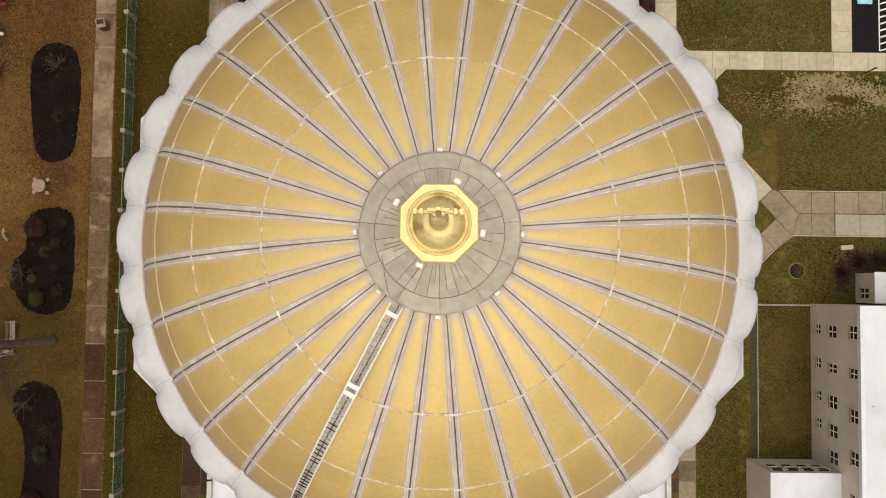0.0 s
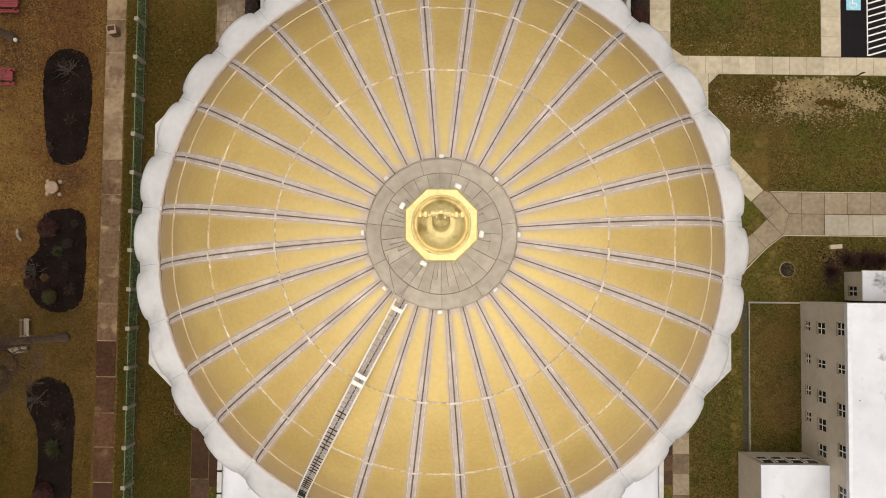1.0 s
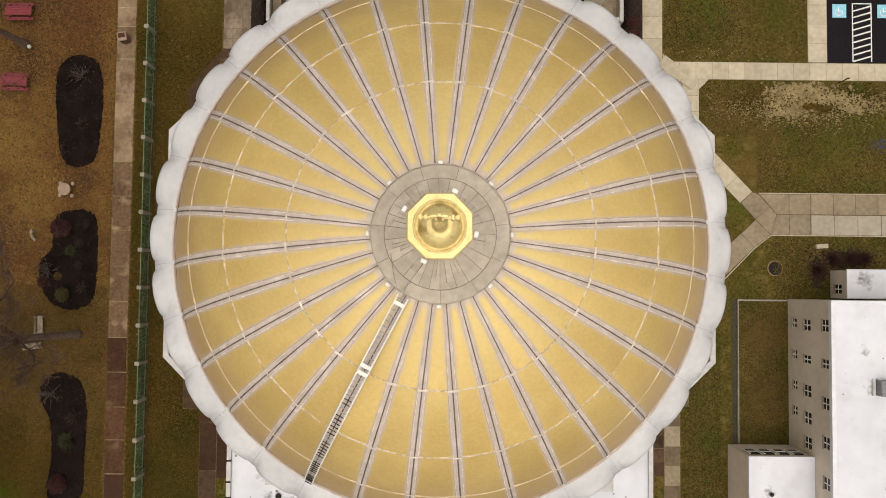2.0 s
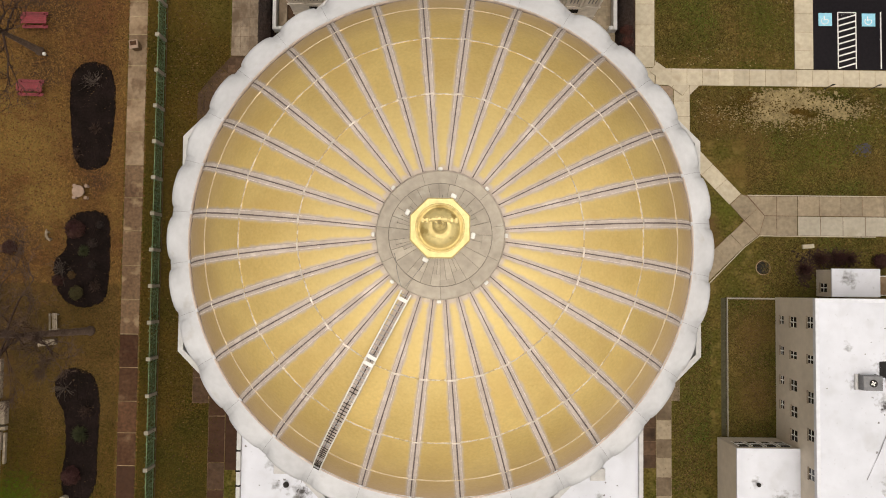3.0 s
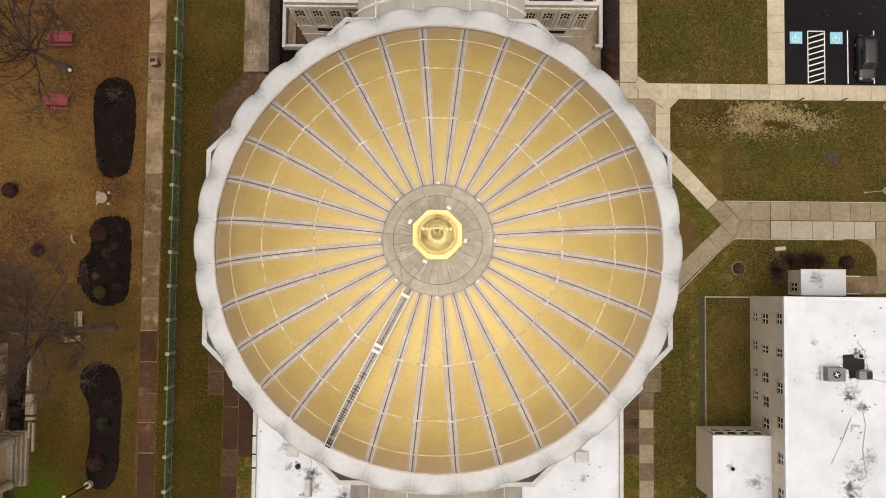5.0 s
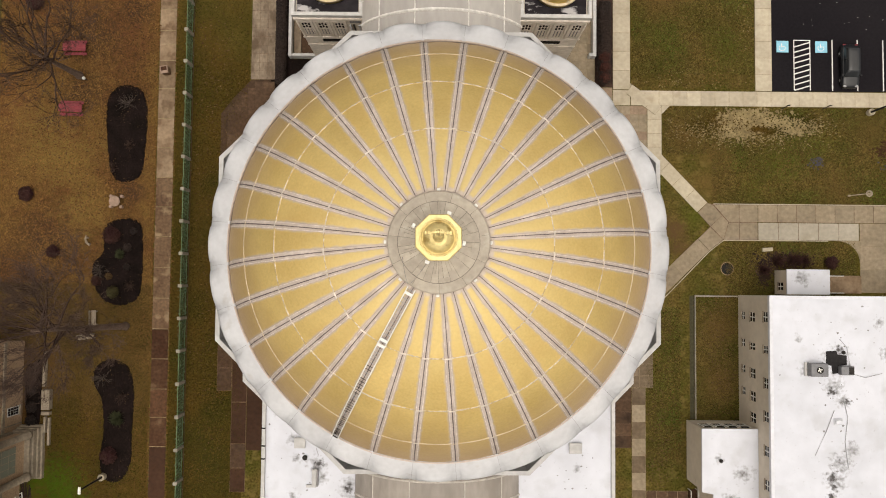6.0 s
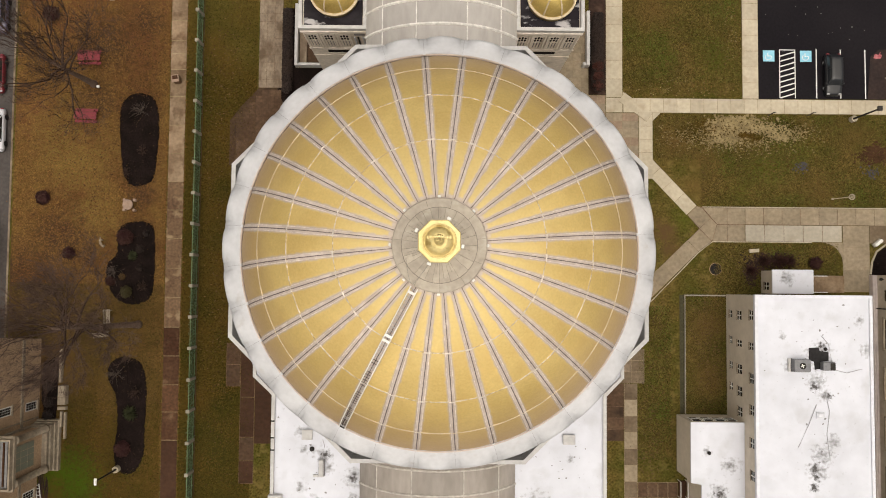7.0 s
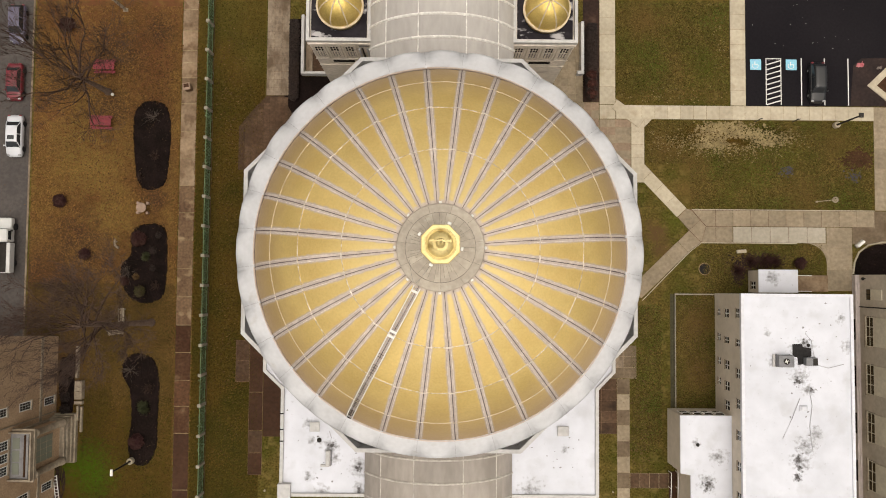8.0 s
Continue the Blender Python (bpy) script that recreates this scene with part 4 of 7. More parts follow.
# north towers with small gold domes
def tower(sx, cx, cy):
    x0, x1 = sorted((sx * 7.05, sx * 13.2))
    y0, y1, zt = 21.0, 27.6, 14.5
    body = part("tower_body", new_box(x0, y0, 0, x1, y1, zt - 0.45), STONE, cathedral, "limestone tower with pierced window panels")
    part("tower_roof", new_box(x0 + 0.35, y0 + 0.35, zt - 0.45, x1 - 0.35, y1 - 0.35, zt - 0.3), BLACK_ROOF, cathedral, "black membrane roof with white patches")
    o = [(x0 - 0.1, y0 - 0.1), (x1 + 0.1, y0 - 0.1), (x1 + 0.1, y1 + 0.1), (x0 - 0.1, y1 + 0.1)]
    part("tower_parapet", ring_prism(bmesh.new(), o, inset(o, 0.32), zt - 0.5, zt + 0.06), COPING, cathedral)
    part("cornice", new_box(x0 - 0.06, y0 - 0.22, zt - 0.95, x1 + 0.06, y0, zt - 0.52, bevel=0.05), STONE, body)
    for k in range(4):
        px = x0 + (x1 - x0) * (k + 0.5) / 4
        if sx < 0 and k == 3:
            part("louvre", new_box(px - 0.5, y0 - 0.06, 12.6, px + 0.5, y0 + 0.02, 13.1), MEMBRANE_AND_SHADE, body)
            for d in (-0.5, -0.18, 0.3):
                part("downpipe", tube(bmesh.new(), [(px + d, y0 - 0.12, 12.3), (px + d, y0 - 0.12, 6.0)], [0.09] * 2, 8), SKIRT if d != -0.18 else DARK_METAL, body)
            continue
        for side in (-1, 1):
            part("pilaster", new_box(px + side * 0.62 - 0.1, y0 - 0.14, 9.2, px + side * 0.62 + 0.1, y0, 13.2, bevel=0.02), STONE, body)
        part("arch_head", new_box(px - 0.52, y0 - 0.1, 12.75, px + 0.52, y0, 13.1, bevel=0.03), STONE, body)
        for i in range(3):
            for j in range(2):
                hx, hz = px - 0.28 + 0.28 * i, 12.3 - 0.62 * j - (0.12 if i != 1 else 0.0)
                hole = part("pierced_hole", revolve(bmesh.new(), [(0.105, -0.03), (0.105, 0.02)], 10), DARK, body)
                hole.matrix_basis = pose(hx, y0 - 0.012, hz, 90, 0, 0) @ Matrix.Diagonal((1, 2.1, 1, 1))
        for i in range(3):
            sxx = px - 0.28 + 0.28 * i
            part("slit", new_box(sxx - 0.045, y0 - 0.012, 9.6, sxx + 0.045, y0 + 0.05, 11.0), MEMBRANE_AND_SHADE, body)
            part("fin", new_box(sxx + 0.08, y0 - 0.09, 9.4, sxx + 0.18, y0 + 0.02, 11.1), STONE, body)
    part("ledge", new_box(x0 - 0.1, y0 - 0.1, 8.8, x1 + 0.1, y0, 9.1, bevel=0.04), STONE, body)
    mx = (x0 + x1) / 2 + sx * 0.3
    part("slot_frame", ring_prism(bmesh.new(), [(mx - 1.35, 7.35), (mx + 1.35, 7.35), (mx + 1.35, 8.65), (mx - 1.35, 8.65)], [(mx - 1.15, 7.55), (mx + 1.15, 7.55), (mx + 1.15, 8.45), (mx - 1.15, 8.45)], 0, 0.05), STONE, body).matrix_basis = pose(0, y0, 0, 90, 0, 0)
    part("dark_slot", new_box(mx - 1.15, y0 - 0.012, 7.55, mx + 1.15, y0 + 0.1, 8.45), DARK, body)
    part("small_slot", new_box(mx - sx * 1.3 - 0.45, y0 - 0.012, 4.6, mx - sx * 1.3 + 0.45, y0 + 0.1, 6.3), DARK, body)
    part("slot_sill", new_box(mx - sx * 1.3 - 0.65, y0 - 0.2, 4.3, mx - sx * 1.3 + 0.65, y0, 4.55, bevel=0.03), STONE, body)
    part("string_course", new_box(x0 - 0.05, y0 - 0.08, 6.75, x1 + 0.05, y0, 6.95, bevel=0.03), STONE, body)
    part("doorway", new_box(mx - sx * 1.2 - 0.6, y0 - 0.012, 0.2, mx - sx * 1.2 + 0.6, y0 + 0.1, 3.0), DARK, body)
    part("door_hood", new_box(mx - sx * 1.2 - 1.0, y0 - 0.9, 3.3, mx - sx * 1.2 + 1.0, y0, 3.6, bevel=0.04), SKIRT, body)
    small = part("small_dome", revolve(bmesh.new(), [(2.2, zt - 0.35), (2.2, zt + 0.25), (2.24, zt + 0.3), (2.24, zt + 0.5)] + [(2.12 * math.cos(t), zt + 0.5 + 2.2 * math.sin(t)) for t in np.linspace(0, 1.5, 12)] + [(0.001, zt + 2.72)], 48), GOLD_SMALL, cathedral, "small ribbed gold dome", smooth=True)
    for v in small.data.vertices:
        v.co.x += cx
        v.co.y += cy
    for k in range(8):
        a = (k + 0.5) * math.pi / 4
        pts = [(cx + 2.14 * math.cos(t) * math.cos(a), cy + 2.14 * math.cos(t) * math.sin(a), zt + 0.5 + 2.22 * math.sin(t)) for t in np.linspace(0, 1.5, 10)]
        part("small_rib", tube(bmesh.new(), pts, [0.075] * 10, 6), RING_LINE, small)
    part("base_ring", revolve(bmesh.new(), [(2.32, zt + 0.3), (2.32, zt + 0.48), (2.14, zt + 0.56), (2.14, zt + 0.3)], 48), RING_LINE, small, "pale gold ring at the small dome's foot").matrix_basis = pose(cx, cy, 0)
    part("finial", tube(bmesh.new(), [(cx, cy, zt + 2.6), (cx, cy, zt + 3.0), (cx, cy, zt + 4.2)], [0.16, 0.08, 0.05], 8), GOLD_PLAIN, small)


tower(-1, -9.95, 24.25)
tower(1, 10.2, 24.1)
structure(part("area_wall", box(new_box(-16.55, 21.75, 0, -16.2, 28.8, 1.0, bevel=0.03), -16.18, 21.75, 0, -12.4, 22.05, 1.0, bevel=0.03), COPING), "low white-coped wall round the tower's area")
structure(part("area_wall", box(new_box(16.36, 22.05, 0, 16.74, 28.3, 1.0, bevel=0.03), 15.95, 22.05, 0, 16.34, 22.42, 1.0, bevel=0.03), COPING), "low white-coped wall beside the hedge")
structure(part("pavement", new_box(-16.1, 22.2, -0.05, -13.2, 48, 0.03), SLAB_SHADE), "dark stained paving inside the low wall")
structure(part("step", new_box(-16.1, 22.15, 0.03, -15.3, 28.5, 0.3, bevel=0.02), SLAB_OLD), "worn stone step along the low wall")

# roof fittings of the transept
def roof_hatch(x, y, z, sx, sy, h, material, label):
    ob = tagged(group_empty("roof_hatch", (x, y, z)), label, "hatch")
    part("curb", new_box(-sx / 2, -sy / 2, -0.05, sx / 2, sy / 2, h * 0.7), material, ob)
    part("lid", new_box(-sx / 2 - 0.06, -sy / 2 - 0.06, h * 0.7, sx / 2 + 0.06, sy / 2 + 0.06, h, bevel=0.04), material, ob)
    return ob


roof_hatch(-11.83, -16.34, 14.22, 0.85, 0.8, 0.3, COPING, "square grey roof hatch on the white roof")
roof_hatch(11.9, -16.6, 14.22, 1.0, 0.8, 0.3, COPING, "square pale roof hatch on the white roof")


def vent(x, y, z, h=0.7, r=0.12):
    ob = tagged(group_empty("roof_vent", (x, y, z)), "small dark vent pipe on a white roof", "vent", "roof vents")
    part("pipe", revolve(bmesh.new(), [(r, -0.05), (r, h)], 12), DARK_METAL, ob)
    part("cowl", revolve(bmesh.new(), [(r * 1.8, h - 0.1), (r * 1.9, h), (r * 0.6, h + 0.14)], 12), DARK_METAL, ob)


vent(-11.38, -17.62, 14.22, 0.2, 0.12)
roof_fan = tagged(group_empty("roof_exhaust", (-10.5, -19.3, 14.22)), "grey metal exhaust duct on the white roof", "duct")
part("duct", new_box(-0.22, -0.75, 0.0, 0.2, 0.75, 0.5, bevel=0.06), COPING, roof_fan)
part("side_panel", new_box(0.22, -0.7, 0.02, 0.3, 0.72, 0.42), MEMBRANE_AND_SHADE, roof_fan)
part("foot", new_box(-0.75, -0.85, -0.05, 0.1, -0.62, 0.18, bevel=0.03), COPING, roof_fan)
part("conduit", tube(bmesh.new(), [(-0.1, 0.75, 0.1), (0.1, 1.3, 0.05), (0.25, 1.9, 0.05), (0.05, 2.5, 0.05)], [0.03] * 4, 5), METAL, roof_fan)

# ---- the rectory: white-roofed building to the east ----
rectory = tagged(group_empty("rectory"), "three-storey cream building with a white flat roof", "building")
part("wall", new_box(32.25, -45, 0, 44.0, -3.6, 7.1), RENDER, rectory)
part("roof", new_box(32.4, -44.9, 7.1, 43.85, -3.75, 7.28), WHITE_ROOF, rectory, "white coated flat roof with dirt patches")
o = [(32.1, -45.1), (44.1, -45.1), (44.1, -3.45), (32.1, -3.45)]
part("parapet", ring_prism(bmesh.new(), o, inset(o, 0.32), 7.0, 7.42), COATED_EDGE, rectory)


def wall_window(parent, x, y, z0, z1, w, face=-1, panes=2):
    """A window in a wall that faces -x (face -1) or +x (face 1): recess, frame, panes, sill."""
    win = part("window", new_box(*sorted_box(x + face * 0.004, y - w / 2, z0, x - face * 0.12, y + w / 2, z1)), DARK, parent)
    for k in range(panes):
        ya, yb = y - w / 2 + w * k / panes + 0.05, y - w / 2 + w * (k + 1) / panes - 0.05
        part("pane", new_box(*sorted_box(x + face * 0.02, ya, z0 + 0.06, x + face * 0.008, yb, z1 - 0.06)), GLASS, win)
    part("mullion", new_box(*sorted_box(x + face * 0.04, y - 0.045, z0, x + face * 0.006, y + 0.045, z1)), WHITE_PAINT, win)
    part("transom", new_box(*sorted_box(x + face * 0.038, y - w / 2, (z0 + z1) / 2 - 0.04, x + face * 0.007, y + w / 2, (z0 + z1) / 2 + 0.04)), WHITE_PAINT, win)
    part("sill", new_box(*sorted_box(x + face * 0.12, y - w / 2 - 0.08, z0 - 0.1, x - face * 0.02, y + w / 2 + 0.08, z0)), TRIM, win)
    return win


def sorted_box(x0, y0, z0, x1, y1, z1):
    return (min(x0, x1), min(y0, y1), min(z0, z1), max(x0, x1), max(y0, y1), max(z0, z1))


for y in (-5.7, -8.55, -11.3, -13.6):
    wall_window(rectory, 32.25, y, 1.0, 1.6, 0.75)
for y, w in ((-5.75, 1.05), (-8.75, 0.75), (-11.5, 1.1), (-13.85, 1.1), (-16.0, 1.1)):
    wall_window(rectory, 32.25, y, 2.95, 3.95, w * 0.88)
for y, w in ((-5.6, 1.1), (-8.8, 0.8), (-12.1, 1.1), (-15.35, 1.1), (-18.7, 1.1), (-22.0, 1.1), (-25.3, 1.1)):
    wall_window(rectory, 32.25, y, 5.9, 6.8, w * 0.88)
# porch block at the north end and the low south-west wing
annex = tagged(group_empty("annex"), "small cream porch block with a white roof", "building")
part("wall", new_box(36.2, -3.44, 0, 40.5, -0.9, 2.7), RENDER, annex)
part("roof", new_box(36.1, -3.4, 2.7, 40.6, -0.8, 2.88, bevel=0.03), WHITE_ROOF, annex)
wall_window(annex, 36.2, -2.6, 0.9, 1.9, 0.8)
part("ramp", new_box(40.7, -3.3, 0, 45.4, -1.4, 0.35), SLAB_WALK, annex)
for y in (-3.25, -1.45):
    part("handrail", tube(tube(bmesh.new(), [(40.7, y, 1.25), (43.0, y, 1.25)], [0.04] * 2, 6), [(42.9, y, 0.3), (42.9, y, 1.25)], [0.04] * 2, 6), WHITE_PAINT, annex, "white handrail")
wing = tagged(group_empty("low_wing"), "low cream wing with a white flat roof", "building")
part("wall", prism(bmesh.new(), [(26.6, -23.2), (27.7, -23.4), (27.7, -40), (32.2, -40), (32.2, -17.0), (26.6, -17.0)][::-1], 0, 4.3), RENDER, wing)
part("roof", prism(bmesh.new(), [(26.55, -23.25), (27.65, -23.45), (27.65, -40), (32.22, -40), (32.22, -16.95), (26.55, -16.95)][::-1], 4.3, 4.5), WHITE_ROOF, wing)
for k in range(4):
    x = 27.5 + 1.25 * k
    part("window", new_box(x - 0.45, -17.004, 2.2, x + 0.45, -16.9, 3.7), GLASS, wing)
    part("window_jamb", new_box(x - 0.52, -16.93, 2.1, x - 0.44, -16.86, 3.8), WHITE_PAINT, wing)
    part("window_jamb", new_box(x + 0.44, -16.93, 2.1, x + 0.52, -16.86, 3.8), WHITE_PAINT, wing)
    part("window_bar", new_box(x - 0.5, -16.9, 2.9, x + 0.5, -16.86, 2.98), WHITE_PAINT, wing)

# cellar stairs beside the low wing
stairs = tagged(group_empty("cellar_stairs"), "dark cellar stairs with white handrails beside the wing", "stairs")
for k in range(8):
    part("step", new_box(26.75, -24.3 - 0.5 * (k + 1), 0.0, 27.62, -24.3 - 0.5 * k, 0.16 - 0.016 * k), SLAB_DARK, stairs)
for x in (26.7, 27.5):
    rail = part("handrail", tube(bmesh.new(), [(x, -24.2, 1.0), (x, -26.0, 1.0), (x, -28.4, 0.6)], [0.045] * 3, 6), WHITE_PAINT, stairs, "white handrail")
    for y in (-24.2, -26.0):
        part("post", tube(bmesh.new(), [(x, y, 0.0), (x, y, 1.0)], [0.035] * 2, 6), WHITE_PAINT, rail)

# garden wall and sunken court west of the rectory
structure(part("garden_wall", box(new_box(27.5, -3.8, 0, 32.2, -3.66, 0.25), 27.5, -16.9, 0, 27.58, -3.8, 0.25), CONCRETE), "low pale concrete garden wall")
structure(part("path", new_box(27.0, -16.9, 0, 27.46, -3.7, 0.03), mat("mossy_damp_concrete", (0.075, 0.068, 0.042), (0.052, 0.048, 0.028), rough=0.95, big=0.5, fine=4, fine_amount=0.4, spec=0.1)), "narrow mossy path beside the wall")
structure(part("lawn", new_box(27.6, -16.9, 0, 32.2, -3.82, 0.016), GRASS), "brown grass court beside the cream building")

# air conditioners on the rectory roof
ac = tagged(group_empty("air_conditioner", (36.52, -10.54, 7.28)), "grey rooftop air conditioner with a round fan", "air conditioner")
part("case", new_box(-0.82, -0.62, 0.1, 0.82, 0.62, 0.9, bevel=0.04), AC_GREY, ac)
part("tray", new_box(-1.1, -0.66, -0.02, -0.84, 0.66, 0.2, bevel=0.02), COPING, ac)
part("fan_ring", revolve(bmesh.new(), [(0.32, 0.9), (0.32, 0.96), (0.25, 0.96), (0.25, 0.89)], 24), DARK_METAL, ac)
bm = bmesh.new()
for k in range(4):
    box(bm, 0.03, -0.05, 0.905, 0.22, 0.05, 0.92, m=pose(0, 0, 0, 0, 0, 90 * k + 20))
part("fan_blades", bm, WHITE_PAINT, ac)
for x in (-0.7, 0.7):
    part("base_rail", new_box(x - 0.05, -0.7, -0.02, x + 0.05, 0.7, 0.12), METAL, ac)
ac2 = tagged(group_empty("air_conditioner", (39.35, -10.6, 7.28)), "dark grey rooftop condenser with cables", "air conditioner")
part("case", new_box(-0.62, -0.42, 0.0, 0.62, 0.42, 0.65, bevel=0.04), AC_GREY, ac2)
part("grille", new_box(0.1, -0.34, 0.65, 0.58, 0.34, 0.69), DARK_METAL, ac2)
mat_patch = tagged(group_empty("roof_mat", (38.5, -9.4, 7.28)), "black rubber walking mat on a white roof", "mat")
part("mat", prism(bmesh.new(), [(-0.9, 0.6), (-0.9, -0.7), (-0.4, -0.8), (-0.3, -1.6), (0.3, -1.5), (0.3, -0.8), (1.1, -0.7), (1.1, 0.2), (0.2, 0.3), (0.1, 0.65)], 0.0, 0.025), RUBBER, mat_patch)
for i, pts in enumerate(([(39.9, -10.2, 7.33), (39.6, -8.4, 7.33), (38.9, -7.6, 7.33)], [(40.2, -11.0, 7.33), (41.4, -11.3, 7.33), (43.0, -10.9, 7.33)], [(39.2, -13.2, 7.33), (39.6, -15.2, 7.33), (39.3, -17.5, 7.33), (39.6, -20.0, 7.33)], [(36.4, -18.8, 7.33), (37.5, -16.5, 7.33), (38.3, -14.5, 7.33)])):
    ob = tagged(group_empty("cable"), "grey cable lying on a white roof", "cable", "roof cables")
    part("sleeve", tube(bmesh.new(), pts, [0.03] * len(pts), 5), METAL, ob)
for x, y in ((28.4, -20.1), (39.2, -8.9)):
    vent(x, y, 7.28 if x > 32 else 4.5, 0.25, 0.1)
skylight = tagged(group_empty("skylight", (38.67, -15.57, 7.28)), "small white domed skylight on the white roof", "skylight")
part("curb", new_box(-0.42, -0.3, -0.02, 0.42, 0.3, 0.15, bevel=0.02), COATED_EDGE, skylight)
part("dome", new_box(-0.34, -0.22, 0.15, 0.34, 0.22, 0.3, bevel=0.07), COATED_EDGE, skylight)

# ---- school building on the east edge ----
school = tagged(group_empty("school_building"), "grey stone building with tall panelled windows", "building")
part("wall", new_box(48.85, -45, 0, 62, -1.3, 11.0), GREY_WALL, school)
part("base_course", new_box(48.4, -45, 0, 48.85, -1.3, 0.7, bevel=0.03), PINK_WALL, school)
part("ledge", new_box(48.62, -45, 0.7, 48.85, -1.3, 0.78, bevel=0.02), PINK_WALL, school)
part("roof", new_box(48.7, -45.2, 11.0, 62.2, -1.1, 11.3), COPING, school)
for y in (-7.75, -13.15, -18.55, -23.95, -29.35, -34.75):
    win = part("window", new_box(48.846, y - 1.72, 1.9, 49.1, y + 1.72, 3.25), DARK, school, "wide window with cream bars")
    for i in range(3):
        for k in range(2):
            part("pane", new_box(48.82, y - 1.62 + i * 1.1, 2.0 + k * 0.62, 48.838, y - 0.58 + i * 1.1, 2.56 + k * 0.62), BROWN_PANE, win)
    for i in range(4):
        part("bar", new_box(48.78, y - 1.7 + i * 1.1, 1.9, 48.845, y - 1.62 + i * 1.1, 3.25), WINDOW_CREAM, win)
    for z in (1.9, 2.56):
        part("bar", new_box(48.79, y - 1.7, z, 48.844, y + 1.7, z + 0.08), WINDOW_CREAM, win)
    part("sill", new_box(48.68, y - 1.85, 1.76, 48.846, y + 1.85, 1.9, bevel=0.02), TRIM, win)
    part("infill_panel", new_box(48.74, y - 1.62, 3.25, 48.846, y + 1.62, 5.6, bevel=0.02), WINDOW_CREAM, win, "cream infill panel")
    part("cellar_window", new_box(48.39, y - 1.1, 0.12, 48.5, y + 1.3, 0.58), DARK, school)
win = part("window", new_box(48.846, -4.15, 2.0, 49.1, -2.95, 2.9), DARK, school)
for y in (-4.05, -3.5):
    part("pane", new_box(48.82, y, 2.08, 48.838, y + 0.46, 2.82), BROWN_PANE, win)
part("infill_panel", new_box(48.74, -4.15, 2.9, 48.846, -2.95, 4.9, bevel=0.02), WINDOW_CREAM, win, "cream infill panel")
lamp = part("wall_lamp", tube(bmesh.new(), [(48.86, -1.75, 1.9), (48.5, -1.75, 2.0)], [0.05] * 2, 6), DARK_METAL, school)
part("lamp_head", revolve(bmesh.new(), [(0.001, 2.12), (0.14, 2.08), (0.19, 1.96), (0.17, 1.9), (0.001, 1.9)], 12), DARK_METAL, lamp).location = (48.5, -1.75, 0)
part("drainpipe", tube(bmesh.new(), [(48.75, -5.0, 0.7), (48.75, -5.0, 11.0)], [0.06] * 2, 8), DARK_METAL, school)

# ---- brick house by the street ----
house = tagged(group_empty("brick_house"), "tall brown brick house with a stone portico", "house")
HX = -44.4
part("wall", new_box(-56, -40, 0, HX, -9.2, 12.5), BRICK, house)
part("roof", prism(bmesh.new(), [(-56.4, -40.4), (-43.9, -40.4), (-43.9, -8.8), (-56.4, -8.8)], 12.5, 12.9), TRIM, house)
part("string_course", new_box(HX - 0.05, -40, 3.1, HX + 0.12, -9.1, 3.5), TRIM, house)
part("drainpipe", tube(bmesh.new(), [(HX + 0.1, -17.8, 0.3), (HX + 0.1, -17.8, 12.4)], [0.07] * 2, 8), TRIM, house)


def house_window(y, z0, z1, w):
    win = part("window", new_box(HX - 0.15, y - w / 2, z0, HX + 0.004, y + w / 2, z1), WHITE_PAINT, house, "white-framed sash window")
    for i in range(3):
        for j in range(4):
            part("pane", new_box(HX + 0.004, y - w / 2 + 0.08 + i * (w - 0.16) / 3 + 0.02, z0 + 0.1 + j * (z1 - z0 - 0.2) / 4 + 0.03, HX + 0.02, y - w / 2 + 0.08 + (i + 1) * (w - 0.16) / 3 - 0.02, z0 + 0.1 + (j + 1) * (z1 - z0 - 0.2) / 4 - 0.03), GLASS, win)
    part("sill", new_box(HX, y - w / 2 - 0.1, z0 - 0.14, HX + 0.16, y + w / 2 + 0.1, z0), TRIM, win)


for y, z0, z1 in ((-16.4, 0.6, 2.6), (-16.2, 5.1, 7.15), (-16.2, 9.3, 11.2), (-26.0, 0.6, 2.6), (-26.0, 5.1, 7.15)):
    house_window(y, z0, z1, 0.95)
for y in (-19.6, -20.9, -22.2):
    house_window(y, 8.9, 10.9, 1.0)
BX, BY0, BY1 = -42.4, -23.1, -18.6
part("bay_wall", new_box(HX, BY0, 0, BX - 0.4, BY1, 8.0), BRICK, house, "brick bay framed by stone columns")
for z, d, h in ((0.0, 0.55, 0.5), (0.5, 0.38, 0.5), (1.0, 0.24, 0.6), (1.9, 0.14, 0.25)):
    part("plinth_course", new_box(HX, BY0 - d, z, BX + d, BY1 + d, z + h, bevel=0.03), TRIM, house)
for y in (BY0 + 0.1, BY1 - 0.1):
    part("column", revolve(bmesh.new(), [(0.46, 2.1), (0.46, 2.4), (0.38, 2.5), (0.34, 7.2), (0.42, 7.35), (0.46, 7.7)], 20), TRIM, house, "cream stone column", smooth=True).matrix_basis = pose(BX, y, 0)
    part("pilaster", new_box(HX, y - 0.28, 2.1, HX + 0.45, y + 0.28, 7.7), TRIM, house)
win = part("tall_window", new_box(BX - 0.5, -22.2, 3.6, BX - 0.34, -19.5, 7.2), TRIM, house, "tall window with pale glazing bars")
for i in range(4):
    for j in range(3):
        part("pane", new_box(BX - 0.34, -22.1 + i * 0.65, 3.7 + j * 1.15, BX - 0.32, -21.53 + i * 0.65, 4.75 + j * 1.15), PALE_GLASS, win)
